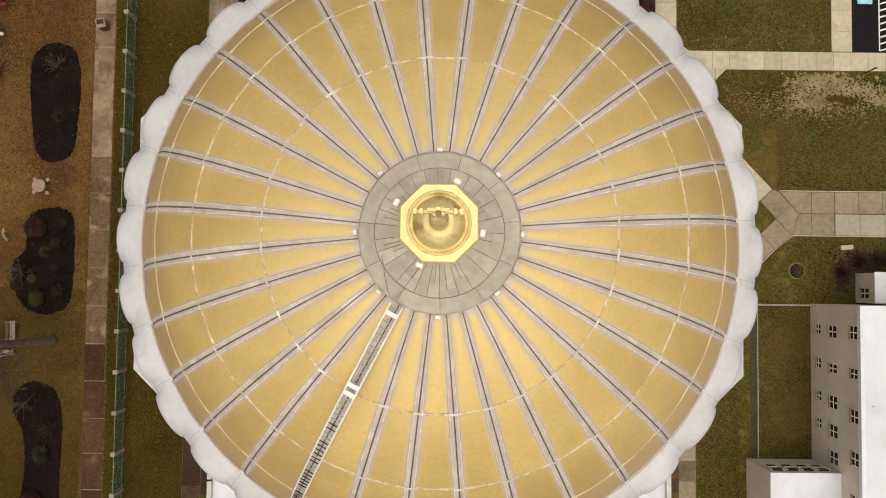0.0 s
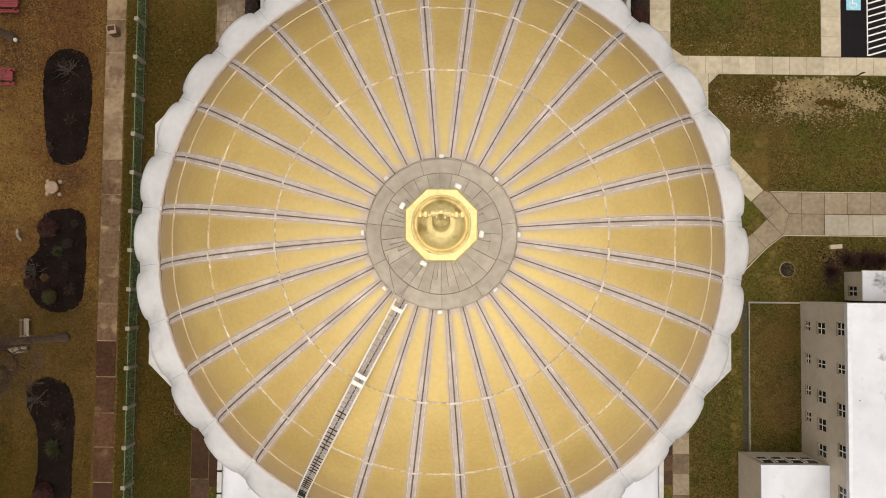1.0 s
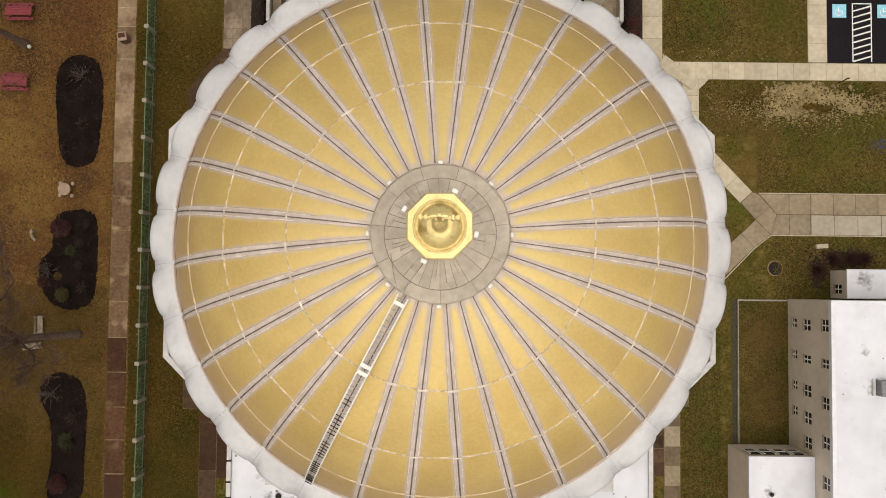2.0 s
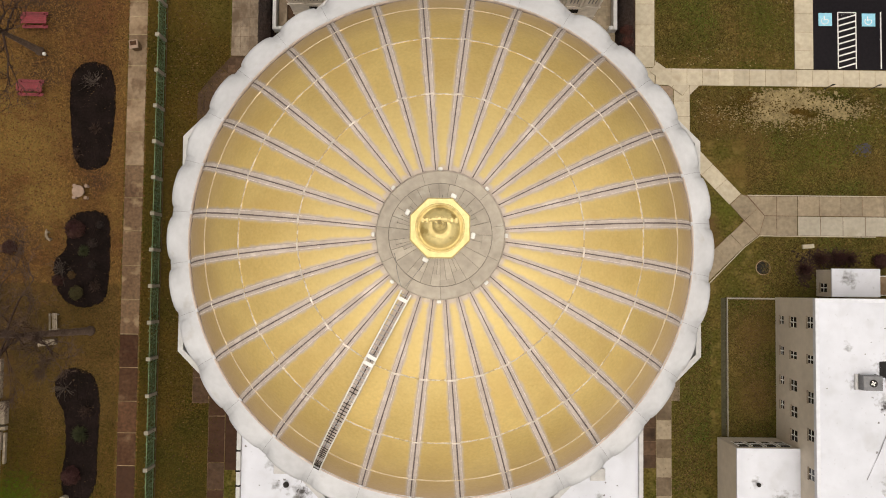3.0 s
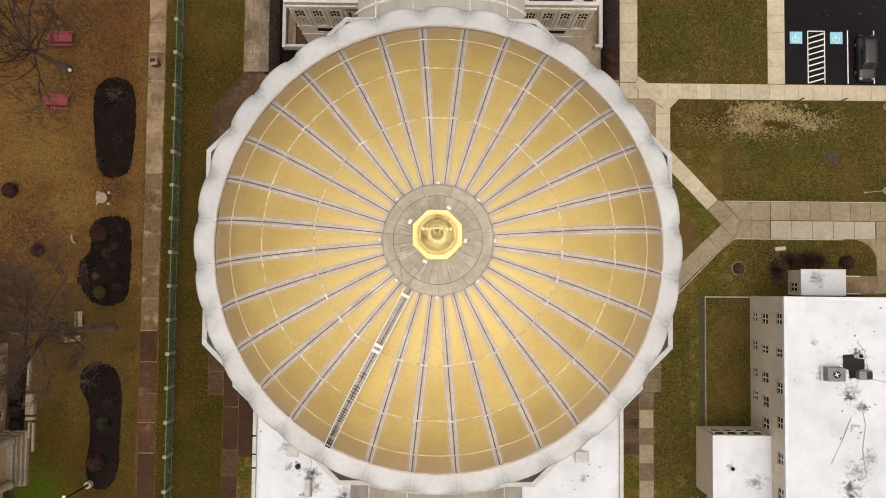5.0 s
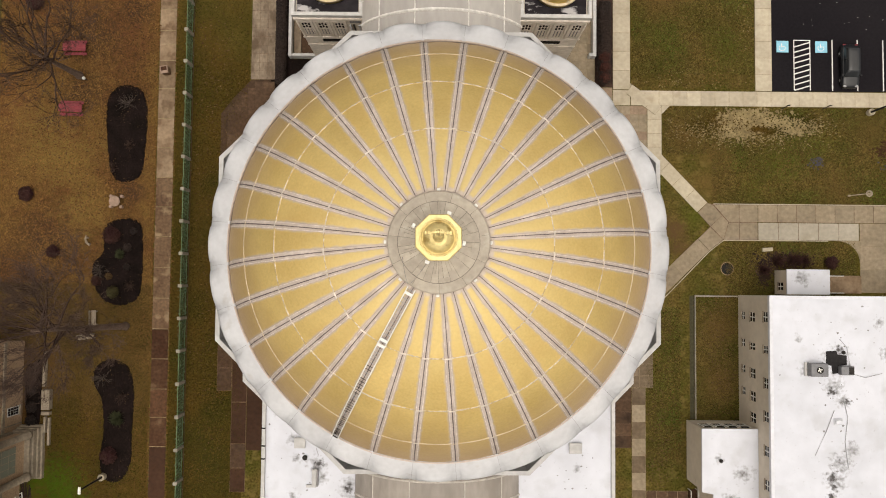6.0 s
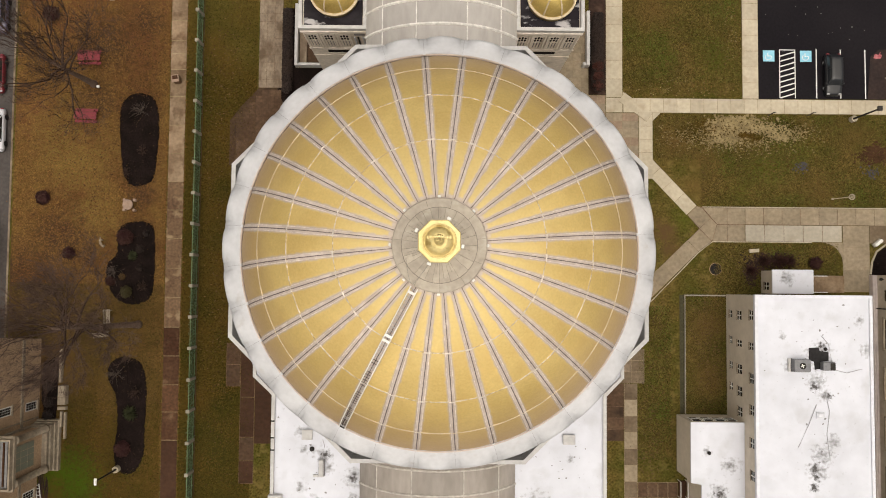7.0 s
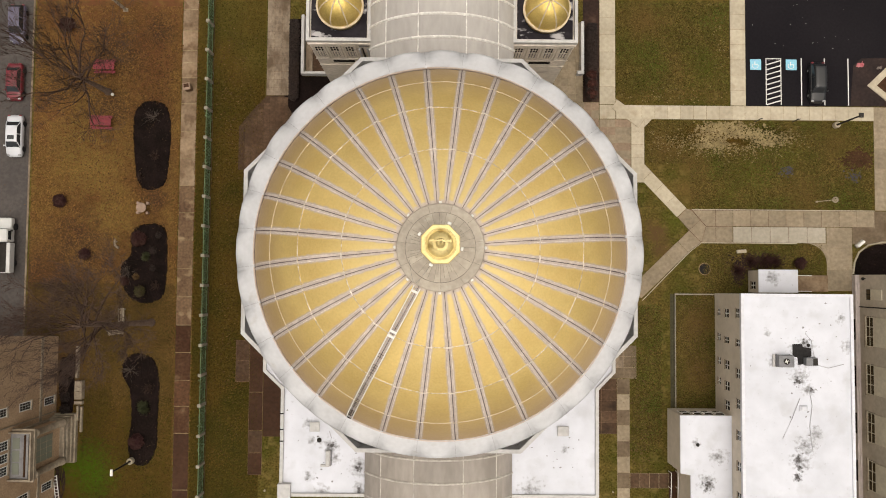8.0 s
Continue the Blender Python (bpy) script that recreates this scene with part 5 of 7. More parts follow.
part("cornice", box(new_box(HX, BY0 - 0.35, 7.7, BX + 0.3, BY1 + 0.35, 8.1, bevel=0.04), HX, BY0 - 0.5, 8.1, BX + 0.42, BY1 + 0.5, 8.35, bevel=0.03), TRIM, house)
part("bay_roof", new_box(HX, BY0 - 0.2, 8.35, BX + 0.3, BY1 + 0.2, 8.45), MEMBRANE_AND_SHADE, house)
part("balustrade", box(box(new_box(BX + 0.2, BY0 - 0.25, 8.35, BX + 0.36, BY1 + 0.25, 8.9), HX, BY0 - 0.25, 8.35, BX + 0.2, BY0 - 0.09, 8.9), HX, BY1 + 0.09, 8.35, BX + 0.2, BY1 + 0.25, 8.9), TRIM, house)

part("roof_gutter", new_box(BX - 0.1, BY0 - 0.05, 8.45, BX + 0.04, BY1 + 0.05, 8.56, bevel=0.02), DARK_METAL, house)
for i in range(3):
    part("roof_pane", new_box(HX + 0.25, BY0 + 0.35 + i * 1.3, 8.45, HX + 0.95, BY0 + 1.5 + i * 1.3, 8.52, bevel=0.01), PALE_GLASS, house)
part("roof_edge", new_box(HX + 1.45, BY0 + 0.1, 8.45, HX + 1.62, BY1 - 0.1, 8.62, bevel=0.03), SLAB_DAMP, house, "rusty brown roof edge")

# ---- planting beds ----
def smooth_outline(pts, per=6):
    """A closed rounded outline through a few corners."""
    out, k = [], len(pts)
    for i in range(k):
        p0, p1, p2, p3 = (Vector(pts[(i + d) % k]) for d in (-1, 0, 1, 2))
        for s in range(per):
            t = s / per
            q = 0.5 * ((2 * p1) + (p2 - p0) * t + (2 * p0 - 5 * p1 + 4 * p2 - p3) * t * t + (3 * p1 - p0 - 3 * p2 + p3) * t ** 3)
            out.append((q.x, q.y))
    return out


edges = []


def bed(pts, label, material=MULCH, seed=1, h=0.14):
    """A mounded bed with an uneven edge."""
    r = random.Random(seed)
    line = smooth_outline(pts, 10)
    if material is MULCH:
        edges.extend(line)
    c = (sum(p[0] for p in line) / len(line), sum(p[1] for p in line) / len(line))
    bm, rows = bmesh.new(), []
    line = [(x + r.uniform(-0.05, 0.05), y + r.uniform(-0.05, 0.05)) for x, y in line]
    for f, z in ((1.0, 0.0), (0.97, h * 0.45), (0.85, h * 0.8), (0.5, h)):
        rows.append([bm.verts.new((c[0] + (x - c[0]) * f, c[1] + (y - c[1]) * f, z + (r.uniform(-0.03, 0.03) if z else 0))) for x, y in line])
    for a, b in zip(rows, rows[1:]):
        for i in range(len(line)):
            j = (i + 1) % len(line)
            bm.faces.new((a[i], a[j], b[j], b[i]))
    bm.faces.new(rows[-1])
    ob = part("planting_bed", bm, material)
    return structure(ob, label)


bed([(-34.2, 18.7), (-32.5, 18.0), (-31.9, 15.5), (-32.1, 10.5), (-32.6, 8.6), (-34.2, 7.9), (-35.6, 8.8), (-36.1, 11.5), (-36.4, 16.0), (-35.8, 18.0)], "long rounded bed of dark mulch", seed=1)
bed([(-35.2, 3.9), (-33.0, 4.0), (-32.15, 3.0), (-31.95, 0.0), (-32.1, -3.5), (-32.9, -5.0), (-34.8, -5.3), (-36.4, -4.5), (-37.3, -2.6), (-37.3, -0.8), (-36.3, 0.5), (-36.2, 2.9)], "rounded bed of dark mulch with shrubs", seed=2)
bed([(-35.0, -11.0), (-33.2, -11.9), (-32.5, -14.5), (-32.6, -18.0), (-32.7, -22.0), (-33.8, -24.0), (-35.4, -23.8), (-36.0, -22.0), (-35.7, -18.6), (-36.0, -15.3), (-36.9, -13.4), (-36.6, -11.8)], "long curved bed of dark mulch", seed=3)
bed([(49.3, 1.2), (48.7, -0.2), (48.6, -1.25), (52, -1.25), (58, -1.25), (58, 2.6), (52, 2.4)], "dark mulch bed with a curved kerb", seed=4, h=0.1)
bed([(-43.4, -11.6), (-42.5, -11.4), (-42.4, -15), (-42.6, -18.2), (-43.6, -18.3), (-44.2, -15), (-44.1, -12)], "dark foundation bed along the brick house", seed=6)
# Very dark patch of ground south-west of the tower, reusing the mulch colour.
structure(part("planting_bed", prism(bmesh.new(), [(-18.6, 28.6), (-18.6, 19.0), (-17.3, 16.5), (-11.0, 14.5), (-11.0, 21.7), (-16.62, 21.7), (-16.62, 28.6)], -0.05, 0.036), MULCH), "very dark brown-black ground at the foot of the church")
# earth bed past the stalls
bed([(53.0, 16.0), (53.0, 22.0), (56, 24), (58, 20), (56, 15)], "reddish earth bed beyond the parking stalls", EARTH_DARK, 11, 0.03)


# stretches of paving that stay clear of leaves and clods: x0, y0, x1, y1
PAVED = ((-30.8, -60, -28.95, 60), (20.6, 16.75, 51.5, 18.75), (18.6, 9.2, 24.2, 17.0), (18.6, 16.8, 20.8, 60), (34.15, 18.5, 70, 70), (29.3, 2.2, 70, 6.4), (45.3, -3.4, 70, 4.4), (51.1, 6.2, 70, 18.8), (-27.6, -60, -26.9, 60))
WALKS = (((23.0, 11.57), (30.4, 4.1)), ((23.0, -3.62), (30.5, 3.6)))


def on_paving(x, y):
    for x0, y0, x1, y1 in PAVED:
        if x0 < x < x1 and y0 < y < y1:
            return True
    for a, b in WALKS:
        a, d = Vector(a), Vector(b) - Vector(a)
        p = Vector((x, y)) - a
        if -1 < p.dot(d) / d.length < d.length + 1 and abs(p.x * d.y - p.y * d.x) / d.length < 1.1:
            return True
    return False


def scatter_patches(name, centres, count, lo, hi, material, label, seed, z=0.012, clear=False):
    """Many small ragged flat clods, denser towards the middle of each patch; clear keeps them off the paving."""
    r = random.Random(seed)
    bm = bmesh.new()
    for _ in range(count):
        cx, cy, ax, ay = r.choice(centres)
        x, y, s = r.gauss(cx, ax), r.gauss(cy, ay), r.uniform(lo, hi)
        if clear and on_paving(x, y):
            continue
        k = r.randint(5, 8)
        ph, h = r.uniform(0, 6.28), z + r.uniform(0.004, 0.02)
        ring = []
        for i in range(k):
            q = s * r.uniform(0.5, 1.2)
            ring.append(bm.verts.new((x + q * math.cos(ph + 6.283 * i / k) * 1.3, y + q * math.sin(ph + 6.283 * i / k), z - 0.02)))
        c = bm.verts.new((x, y, h))
        for i in range(k):
            bm.faces.new((ring[i], ring[(i + 1) % k], c))
    me = finish(name, bm, material)
    return tagged(new(name, me), label, "soil", kind="stuff")


scatter_patches("bare_soil", [(32.4, 15.5, 0.9, 0.6), (34.2, 15.6, 1.5, 0.5), (32.3, 14.3, 0.7, 0.35), (38.3, 14.7, 0.9, 0.35), (36.6, 15.0, 1.2, 0.4)], 2600, 0.05, 0.2, SAND, "bare sandy soil showing through the lawn", 5, 0.075, True)
scatter_patches("bare_soil", [(29.3, 14.3, 1.7, 0.6), (31.0, 14.8, 1.4, 0.7), (40.4, 14.9, 1.2, 0.5), (35.0, 14.2, 3.0, 0.7), (33.5, 13.3, 3.2, 0.6)], 1500, 0.03, 0.09, SAND, "scattered bare sandy spots in the lawn", 6, 0.07, True)
scatter_patches("bare_soil", [(33.0, 26.0, 0.7, 3.0), (26.0, 19.8, 3.0, 0.6), (26.5, 14.5, 1.5, 0.9)], 150, 0.03, 0.08, SAND, "scattered bare sandy spots in the lawn", 26, 0.06, True)
scatter_patches("grass_clumps", [(29.9, 15.7, 0.9, 0.4), (28.7, 14.6, 1.2, 0.5), (36.0, 14.3, 0.7, 0.25), (39.3, 15.7, 1.2, 0.4), (38.0, 14.0, 4.0, 0.8), (40.0, 9.0, 6.0, 2.0), (28.0, 24.0, 4.0, 4.0)], 1600, 0.03, 0.10, GRASS_DARK, "dark green grass clumps in the lawn", 7, 0.07, True)
scatter_patches("grass_clumps", [(34.0, 15.3, 3.0, 0.7), (36.0, 14.35, 0.6, 0.2), (34.7, 14.5, 0.5, 0.15), (30.0, 14.6, 1.4, 0.7), (39.6, 15.0, 1.4, 0.5)], 1000, 0.03, 0.10, GRASS_DARK, "small dark clumps of grass growing through the sandy soil", 27, 0.1, True)
scatter_patches("leaf_litter", [(-40.0, 14.0, 5.0, 8.0), (-38.0, -4.0, 4.0, 7.0), (-24.5, -5.0, 1.8, 14.0), (-24.5, 18.0, 1.8, 6.0)], 1200, 0.03, 0.08, DRY_LEAF, "dry leaf litter scattered on the grass", 8, 0.05, True)

scatter_patches("low_maroon_plants", [(49.3, 12.4, 0.9, 0.5)], 520, 0.04, 0.16, EARTH, "low dark maroon plants in the lawn", 12, 0.07, True)
scatter_patches("leaf_litter", [(36.0, 0.1, 0.9, 0.5), (38.2, 0.2, 1.0, 0.45), (35.0, -1.4, 0.4, 0.6)], 900, 0.03, 0.13, EARTH_DARK, "dark fallen leaves under the shrubs", 24, 0.07)
scatter_patches("blue_paint_specks", [(41.0, 10.8, 0.35, 0.3), (48.9, 10.4, 0.45, 0.35)], 140, 0.04, 0.12, mat("dull_blue_marking", (0.045, 0.042, 0.058), (0.055, 0.05, 0.068), rough=0.9), "dull blue utility marking on the lawn", 13, 0.07, True)

scatter_patches("dead_leaf_specks", [(-40.0, 22.0, 4.5, 5.0), (-38.5, 10.0, 4.0, 6.0), (-38.0, -6.0, 4.5, 7.0), (-38.0, -20.0, 3.0, 5.0), (-33.5, 22.0, 2.0, 3.0)], 4500, 0.02, 0.075, EARTH, "dark fallen leaves speckling the garden grass", 16, 0.06, True)
scatter_patches("dead_leaf_specks", [(-24.5, 24.0, 1.6, 5.0), (-24.5, 5.0, 1.6, 9.0), (-24.5, -16.0, 1.7, 8.0)], 1800, 0.02, 0.06, EARTH, "dark fallen leaves speckling the strip of grass", 17, 0.05, True)
scatter_patches("dead_leaf_specks", [(28.0, 25.0, 3.4, 3.4), (38.0, 12.0, 7.0, 2.6), (24.5, -8.0, 0.9, 7.0), (36.0, 0.0, 4.0, 1.0)], 2200, 0.02, 0.06, DRY_LEAF, "dark fallen leaves speckling the lawns", 18, 0.06, True)

scatter_patches("dead_leaf_specks", [(30.0, -7.0, 1.0, 2.5), (30.5, -12.5, 0.9, 2.5), (21.5, 3.0, 0.9, 2.5), (21.5, -7.5, 1.0, 1.5), (23.5, -20.0, 0.8, 4.0)], 3000, 0.02, 0.07, DRY_LEAF, "rusty fallen leaves in the walled court", 28, 0.06, True)
scatter_patches("roof_debris", [(-10.5, -18.5, 1.6, 2.2), (11.5, -18.5, 1.2, 1.4)], 26, 0.05, 0.13, MEMBRANE_AND_SHADE, "dark flecks of debris on the white roof", 21, 14.235)
scatter_patches("roof_debris", [(38.0, -9.0, 2.4, 2.2), (38.8, -18.0, 1.0, 3.0)], 34, 0.05, 0.14, MEMBRANE_AND_SHADE, "dark flecks of debris on the white roof", 22, 7.295)
scatter_patches("pale_litter", [(43.0, 27.5, 4.0, 3.0)], 26, 0.03, 0.07, WHITE_PAINT, "tiny pale bits of litter on the asphalt", 19, 0.02)
scatter_patches("mulch_bits", [(x, y, 0.22, 0.22) for x, y in edges if x < -30], 5200, 0.02, 0.09, MULCH, "loose mulch spilling over the beds' edges", 14)
scatter_patches("mulch_chips", [(-34.1, 13.5, 1.0, 2.8), (-34.8, -0.5, 1.2, 2.2), (-34.4, -17.5, 0.9, 3.4)], 420, 0.02, 0.06, DRY_LEAF, "pale chips and dry leaves on the mulch", 15, 0.13)

# ---- plants ----
def grow(bm_big, bm_small, p, d, length, radius, depth, r, spread, droop=0.0, split=(2, 3)):
    """Recursive bare branches: thick ones into one mesh, twigs into another."""
    pts, radii = [p], [radius]
    q, n = Vector(p), 3
    for i in range(n):
        d = (d + Vector((r.uniform(-1, 1), r.uniform(-1, 1), r.uniform(-0.6, 0.7) - droop)) * 0.27).normalized()
        q = q + d * length / n
        pts.append(q.copy())
        radii.append(radius * (1 - 0.4 * (i + 1) / n))
    tube(bm_big if radius > 0.045 else bm_small, pts, radii, 7 if radius > 0.12 else 5 if radius > 0.045 else 3, cap=False)
    if depth == 0:
        return
    for k in range(r.randint(*split) + (1 if depth < 3 else 0)):
        side = Vector((r.uniform(-1, 1), r.uniform(-1, 1), r.uniform(-0.45, 0.8)))
        nd = (d + side * spread).normalized()
        at = pts[-1] if k == 0 else pts[r.randint(1, n)]
        grow(bm_big, bm_small, at, nd, length * r.uniform(0.62, 0.85), max(0.011, radius * r.uniform(0.48, 0.68)), depth - 1, r, spread, droop, split)


def bare_tree(at, height, radius, seed, label, depth=6, spread=0.8, lean=(0, 0), split=(2, 3), limbs=7, reach=2.6, rise=(0.1, 0.75), limb=(0.2, 0.36), twigs=TWIG, bare=(0.0, 0.0)):
    r = random.Random(seed)
    tree = tagged(group_empty("tree", at), label, "tree")
    big, small = bmesh.new(), bmesh.new()
    top = Vector((lean[0], lean[1], height))
    trunk = bmesh.new()
    tube(trunk, [(0, 0, -0.05), (0, 0, 0.25), top * 0.35 + Vector((0.08, 0, 0)), top * 0.7, top], [radius * 1.7, radius * 1.2, radius * 0.95, radius * 0.62, radius * 0.34], 12)
    for k in range(limbs):
        a = 2 * math.pi * k / limbs + r.uniform(-0.3, 0.3)
        if bare[0] < a < bare[1]:
            continue
        d = Vector((math.cos(a), math.sin(a), r.uniform(*rise))).normalized()
        grow(big, small, top * r.uniform(0.6, 1.0), d, reach * r.uniform(0.75, 1.15), radius * r.uniform(*limb), depth - 1, r, spread, -0.12, split)
    part("trunk", trunk, BARK, tree, smooth=True)
    tagged(part("crown", big, TWIG, tree, smooth=True), kind="stuff")
    tagged(part("twig_mass", small, twigs, tree), kind="stuff")
    return tree


bare_tree((-39.45, 19.63, 0), 8.2, 0.30, 3, "large bare winter tree with spreading limbs over the grass", 7, 0.46, (-0.1, -0.2), limbs=18, reach=4.2, rise=(0.1, 1.3), limb=(0.3, 0.48), bare=(3.25, 4.3))
bare_tree((-33.66, -7.53, 0), 15.0, 0.31, 8, "tall bare winter tree with a thick grey trunk", 7, 0.62, (-1.2, 0.6), limbs=24, reach=3.0, rise=(-0.15, 1.2), limb=(0.2, 0.38), twigs=BROWN_TWIG)


def bare_shrub(at, size, seed, label, material=TWIG, count=60):
    r = random.Random(seed)
    ob = tagged(group_empty("shrub", at), label, "shrub")
    bm = bmesh.new()
    for k in range(count):
        a, t = r.uniform(0, 2 * math.pi), r.uniform(0.15, 1.35)
        d = Vector((math.cos(a) * math.sin(t), math.sin(a) * math.sin(t), math.cos(t)))
        ln = size * r.uniform(0.6, 1.05)
        p = [Vector((0.05 * math.cos(a), 0.05 * math.sin(a), 0))]
        for s in (0.4, 0.7, 1.0):
            p.append(d * ln * s + Vector((r.uniform(-1, 1), r.uniform(-1, 1), r.uniform(-0.5, 0.8))) * size * 0.1 * s)
        tube(bm, p, [0.014, 0.010, 0.008, 0.004], 3, cap=False)
        for s in (2, 3):
            q = p[s] + Vector((r.uniform(-1, 1), r.uniform(-1, 1), r.uniform(0, 1))) * size * 0.3
            tube(bm, [p[s - 1], q], [0.011, 0.005], 3, cap=False)
    tagged(part("stem_mass", bm, material, ob), kind="stuff")
    return ob


def leaf_cloud(bm, n, place, size, r):
    for _ in range(n):
        c, nrm = place(r)
        a = Vector((r.uniform(-1, 1), r.uniform(-1, 1), r.uniform(-1, 1))).normalized()
        nrm = (nrm + a * 0.7).normalized()
        u = nrm.orthogonal().normalized()
        u = (Matrix.Rotation(r.uniform(0, 6.28), 3, nrm) @ u)
        v, s = nrm.cross(u), size * r.uniform(0.6, 1.3)
        q = [bm.verts.new(c + u * s), bm.verts.new(c + v * s * 0.5 + nrm * s * 0.15), bm.verts.new(c - u * s), bm.verts.new(c - v * s * 0.5 + nrm * s * 0.15)]
        bm.faces.new(q)


def leafy_bush(at, size, seed, label, material=LEAF_RED, n=900):
    r = random.Random(seed)
    ob = tagged(group_empty("bush", at), label, "bush")

    def place(r):
        a, t = r.uniform(0, 2 * math.pi), math.acos(r.uniform(-0.1, 1))
        d = Vector((math.cos(a) * math.sin(t), math.sin(a) * math.sin(t), math.cos(t)))
        k = size * (0.72 + 0.22 * noise.noise(d * 2.3 + Vector((seed, 0, 0))) + r.uniform(-0.22, 0.1))
        return Vector((d.x * k, d.y * k, 0.35 * size + d.z * k * 0.8)), d
    bm = bmesh.new()
    leaf_cloud(bm, int(n * 2.6), place, 0.03 + size * 0.05, r)
    tagged(part("leaf_mass", bm, material, ob), kind="stuff")
    st = bmesh.new()
    for k in range(46):
        a, t = k * 2.4, r.uniform(0.1, 1.3)
        d = Vector((math.cos(a) * math.sin(t), math.sin(a) * math.sin(t), 0.3 + 0.8 * math.cos(t))) * size
        tube(st, [(0, 0, 0), d * 0.55, d * r.uniform(0.85, 1.12)], [0.022, 0.014, 0.005], 3, cap=False)
    tagged(part("stem_mass", st, TWIG, ob), kind="stuff")
    return ob


def spiky_plant(at, size, seed, label):
    r = random.Random(seed)
    ob = tagged(group_empty("yucca", at), label, "plant", "spiky green plants in the beds")
    bm = bmesh.new()
    for k in range(230):
        a, t = r.uniform(0, 2 * math.pi), r.uniform(0.1, 1.4)
        d = Vector((math.cos(a) * math.sin(t), math.sin(a) * math.sin(t), math.cos(t)))
        s = Vector((-math.sin(a), math.cos(a), 0)) * 0.017
        tip, mid = d * size * r.uniform(0.62, 0.95) - Vector((0, 0, 0.15 * size * t)), d * size * 0.5
        v = [bm.verts.new(p) for p in (s, mid + s * 1.2, tip, mid - s * 1.2, -s)]
        bm.faces.new(v)
    tagged(part("leaf_mass", bm, LEAF_GREEN, ob), kind="stuff")
    return ob


bare_shrub((-34.0, 16.6, 0.1), 1.3, 1, "bare twiggy shrub in dark mulch", PALE_TWIG, 30)
bare_shrub((-33.6, 12.0, 0.1), 0.7, 2, "small bare shrub in dark mulch")
bare_shrub((-35.3, 9.6, 0.1), 0.7, 3, "small bare shrub in dark mulch")
bare_shrub((-36.5, -1.6, 0.1), 1.6, 4, "bare twiggy shrub in dark mulch", PALE_TWIG, 30)
bare_shrub((-33.2, -3.2, 0.1), 0.8, 5, "small bare shrub in dark mulch")
bare_shrub((-35.9, -13.0, 0.1), 1.5, 6, "bare twiggy shrub in dark mulch", PALE_TWIG, 30)
bare_shrub((-33.6, -15.0, 0.1), 0.9, 7, "small bare shrub in dark mulch")
leafy_bush((-35.2, 2.2, 0), 1.15, 5, "rounded maroon shrub in dark mulch")
leafy_bush((-33.6, 0.9, 0), 0.6, 6, "low dark shrub in dark mulch", LEAF_HEDGE, 300)
leafy_bush((-34.9, -21.2, 0), 1.1, 7, "rounded maroon shrub in dark mulch")
leafy_bush((-33.6, -1.2, 0), 0.5, 8, "low grey-brown shrub in dark mulch", LEAF_HEDGE, 260)
leafy_bush((-36.8, -2.7, 0), 0.7, 18, "low maroon shrub at the bed's edge", LEAF_RED, 420)
leafy_bush((-33.0, 2.7, 0), 0.5, 19, "low dark shrub at the bed's edge", LEAF_HEDGE, 300)
leafy_bush((-35.55, -2.2, 0), 0.5, 9, "low brown rounded shrub in dark mulch", DRY_LEAF, 260)
leafy_bush((-44.6, 6.6, 0), 0.95, 10, "dark rounded bush on the grass", LEAF_RED, 1400)
leafy_bush((-41.5, 0.4, 0), 0.9, 13, "brown twiggy rounded bush on the grass", LEAF_RED, 500)
leafy_bush((-44.3, 27.5, 0), 1.1, 14, "dark rounded bush on the grass", LEAF_RED, 1100)
for k, (x, y, size) in enumerate(((34.9, -0.9, 0.8), (36.5, 0.15, 0.95), (38.0, 0.25, 1.05), (39.4, 0.2, 0.85))):
    bare_shrub((x, y, 0), size * 1.25, 60 + k, "sparse twiggy maroon shrub beside the porch block", LEAF_RED, 130)
leafy_bush((42.2, 0.0, 0), 0.9, 17, "brown bush on the lawn by the ramp", LEAF_RED, 600)
for k, y in enumerate((-12.6, -14.4, -16.2, -17.6)):
    leafy_bush((-43.3, y, 0), 0.75, 40 + k, "dark evergreen shrub along the brick house", LEAF_HEDGE, 600)
spiky_plant((-34.4, 0.15, 0.1), 0.85, 1, "spiky green yucca in dark mulch")
leafy_bush((-34.95, -3.9, 0.05), 0.85, 2, "dull olive clump of leaves in dark mulch", LEAF_OLIVE, 500)
spiky_plant((-34.2, -17.3, 0.1), 1.25, 3, "spiky green yucca in dark mulch")


def hedge(x0, y0, x1, y1, h, seed, n, label):
    ob = tagged(group_empty("hedge", ((x0 + x1) / 2, (y0 + y1) / 2, 0)), label, "hedge")
    r = random.Random(seed)
    wx, wy = (x1 - x0) / 2, (y1 - y0) / 2

    def place(r):
        x, y = r.uniform(-wx, wx), r.uniform(-wy, wy)
        while x * x + max(0.0, abs(y) - (wy - wx)) ** 2 > wx * wx:
            x, y = r.uniform(-wx, wx), r.uniform(-wy, wy)
        k = min(1.0, (min(wx - abs(x), wy - abs(y)) + 0.05) / 0.45)
        z = h * math.sqrt(max(0.05, 1 - (1 - k) ** 2)) * (1 + 0.12 * noise.noise(Vector((x, y, seed)) * 1.2))
        return Vector((x, y, z * r.uniform(0.8, 1.0))), Vector((0, 0, 1))
    bm = bmesh.new()
    leaf_cloud(bm, n, place, 0.11, r)
    tagged(part("leaf_mass", bm, LEAF_HEDGE, ob), kind="stuff")
    inner = new_box(-wx + 0.25, -wy + wx * 0.6, 0, wx - 0.25, wy - wx * 0.6, h * 0.75, bevel=0.15)
    part("branch_mass", inner, TWIG, ob)


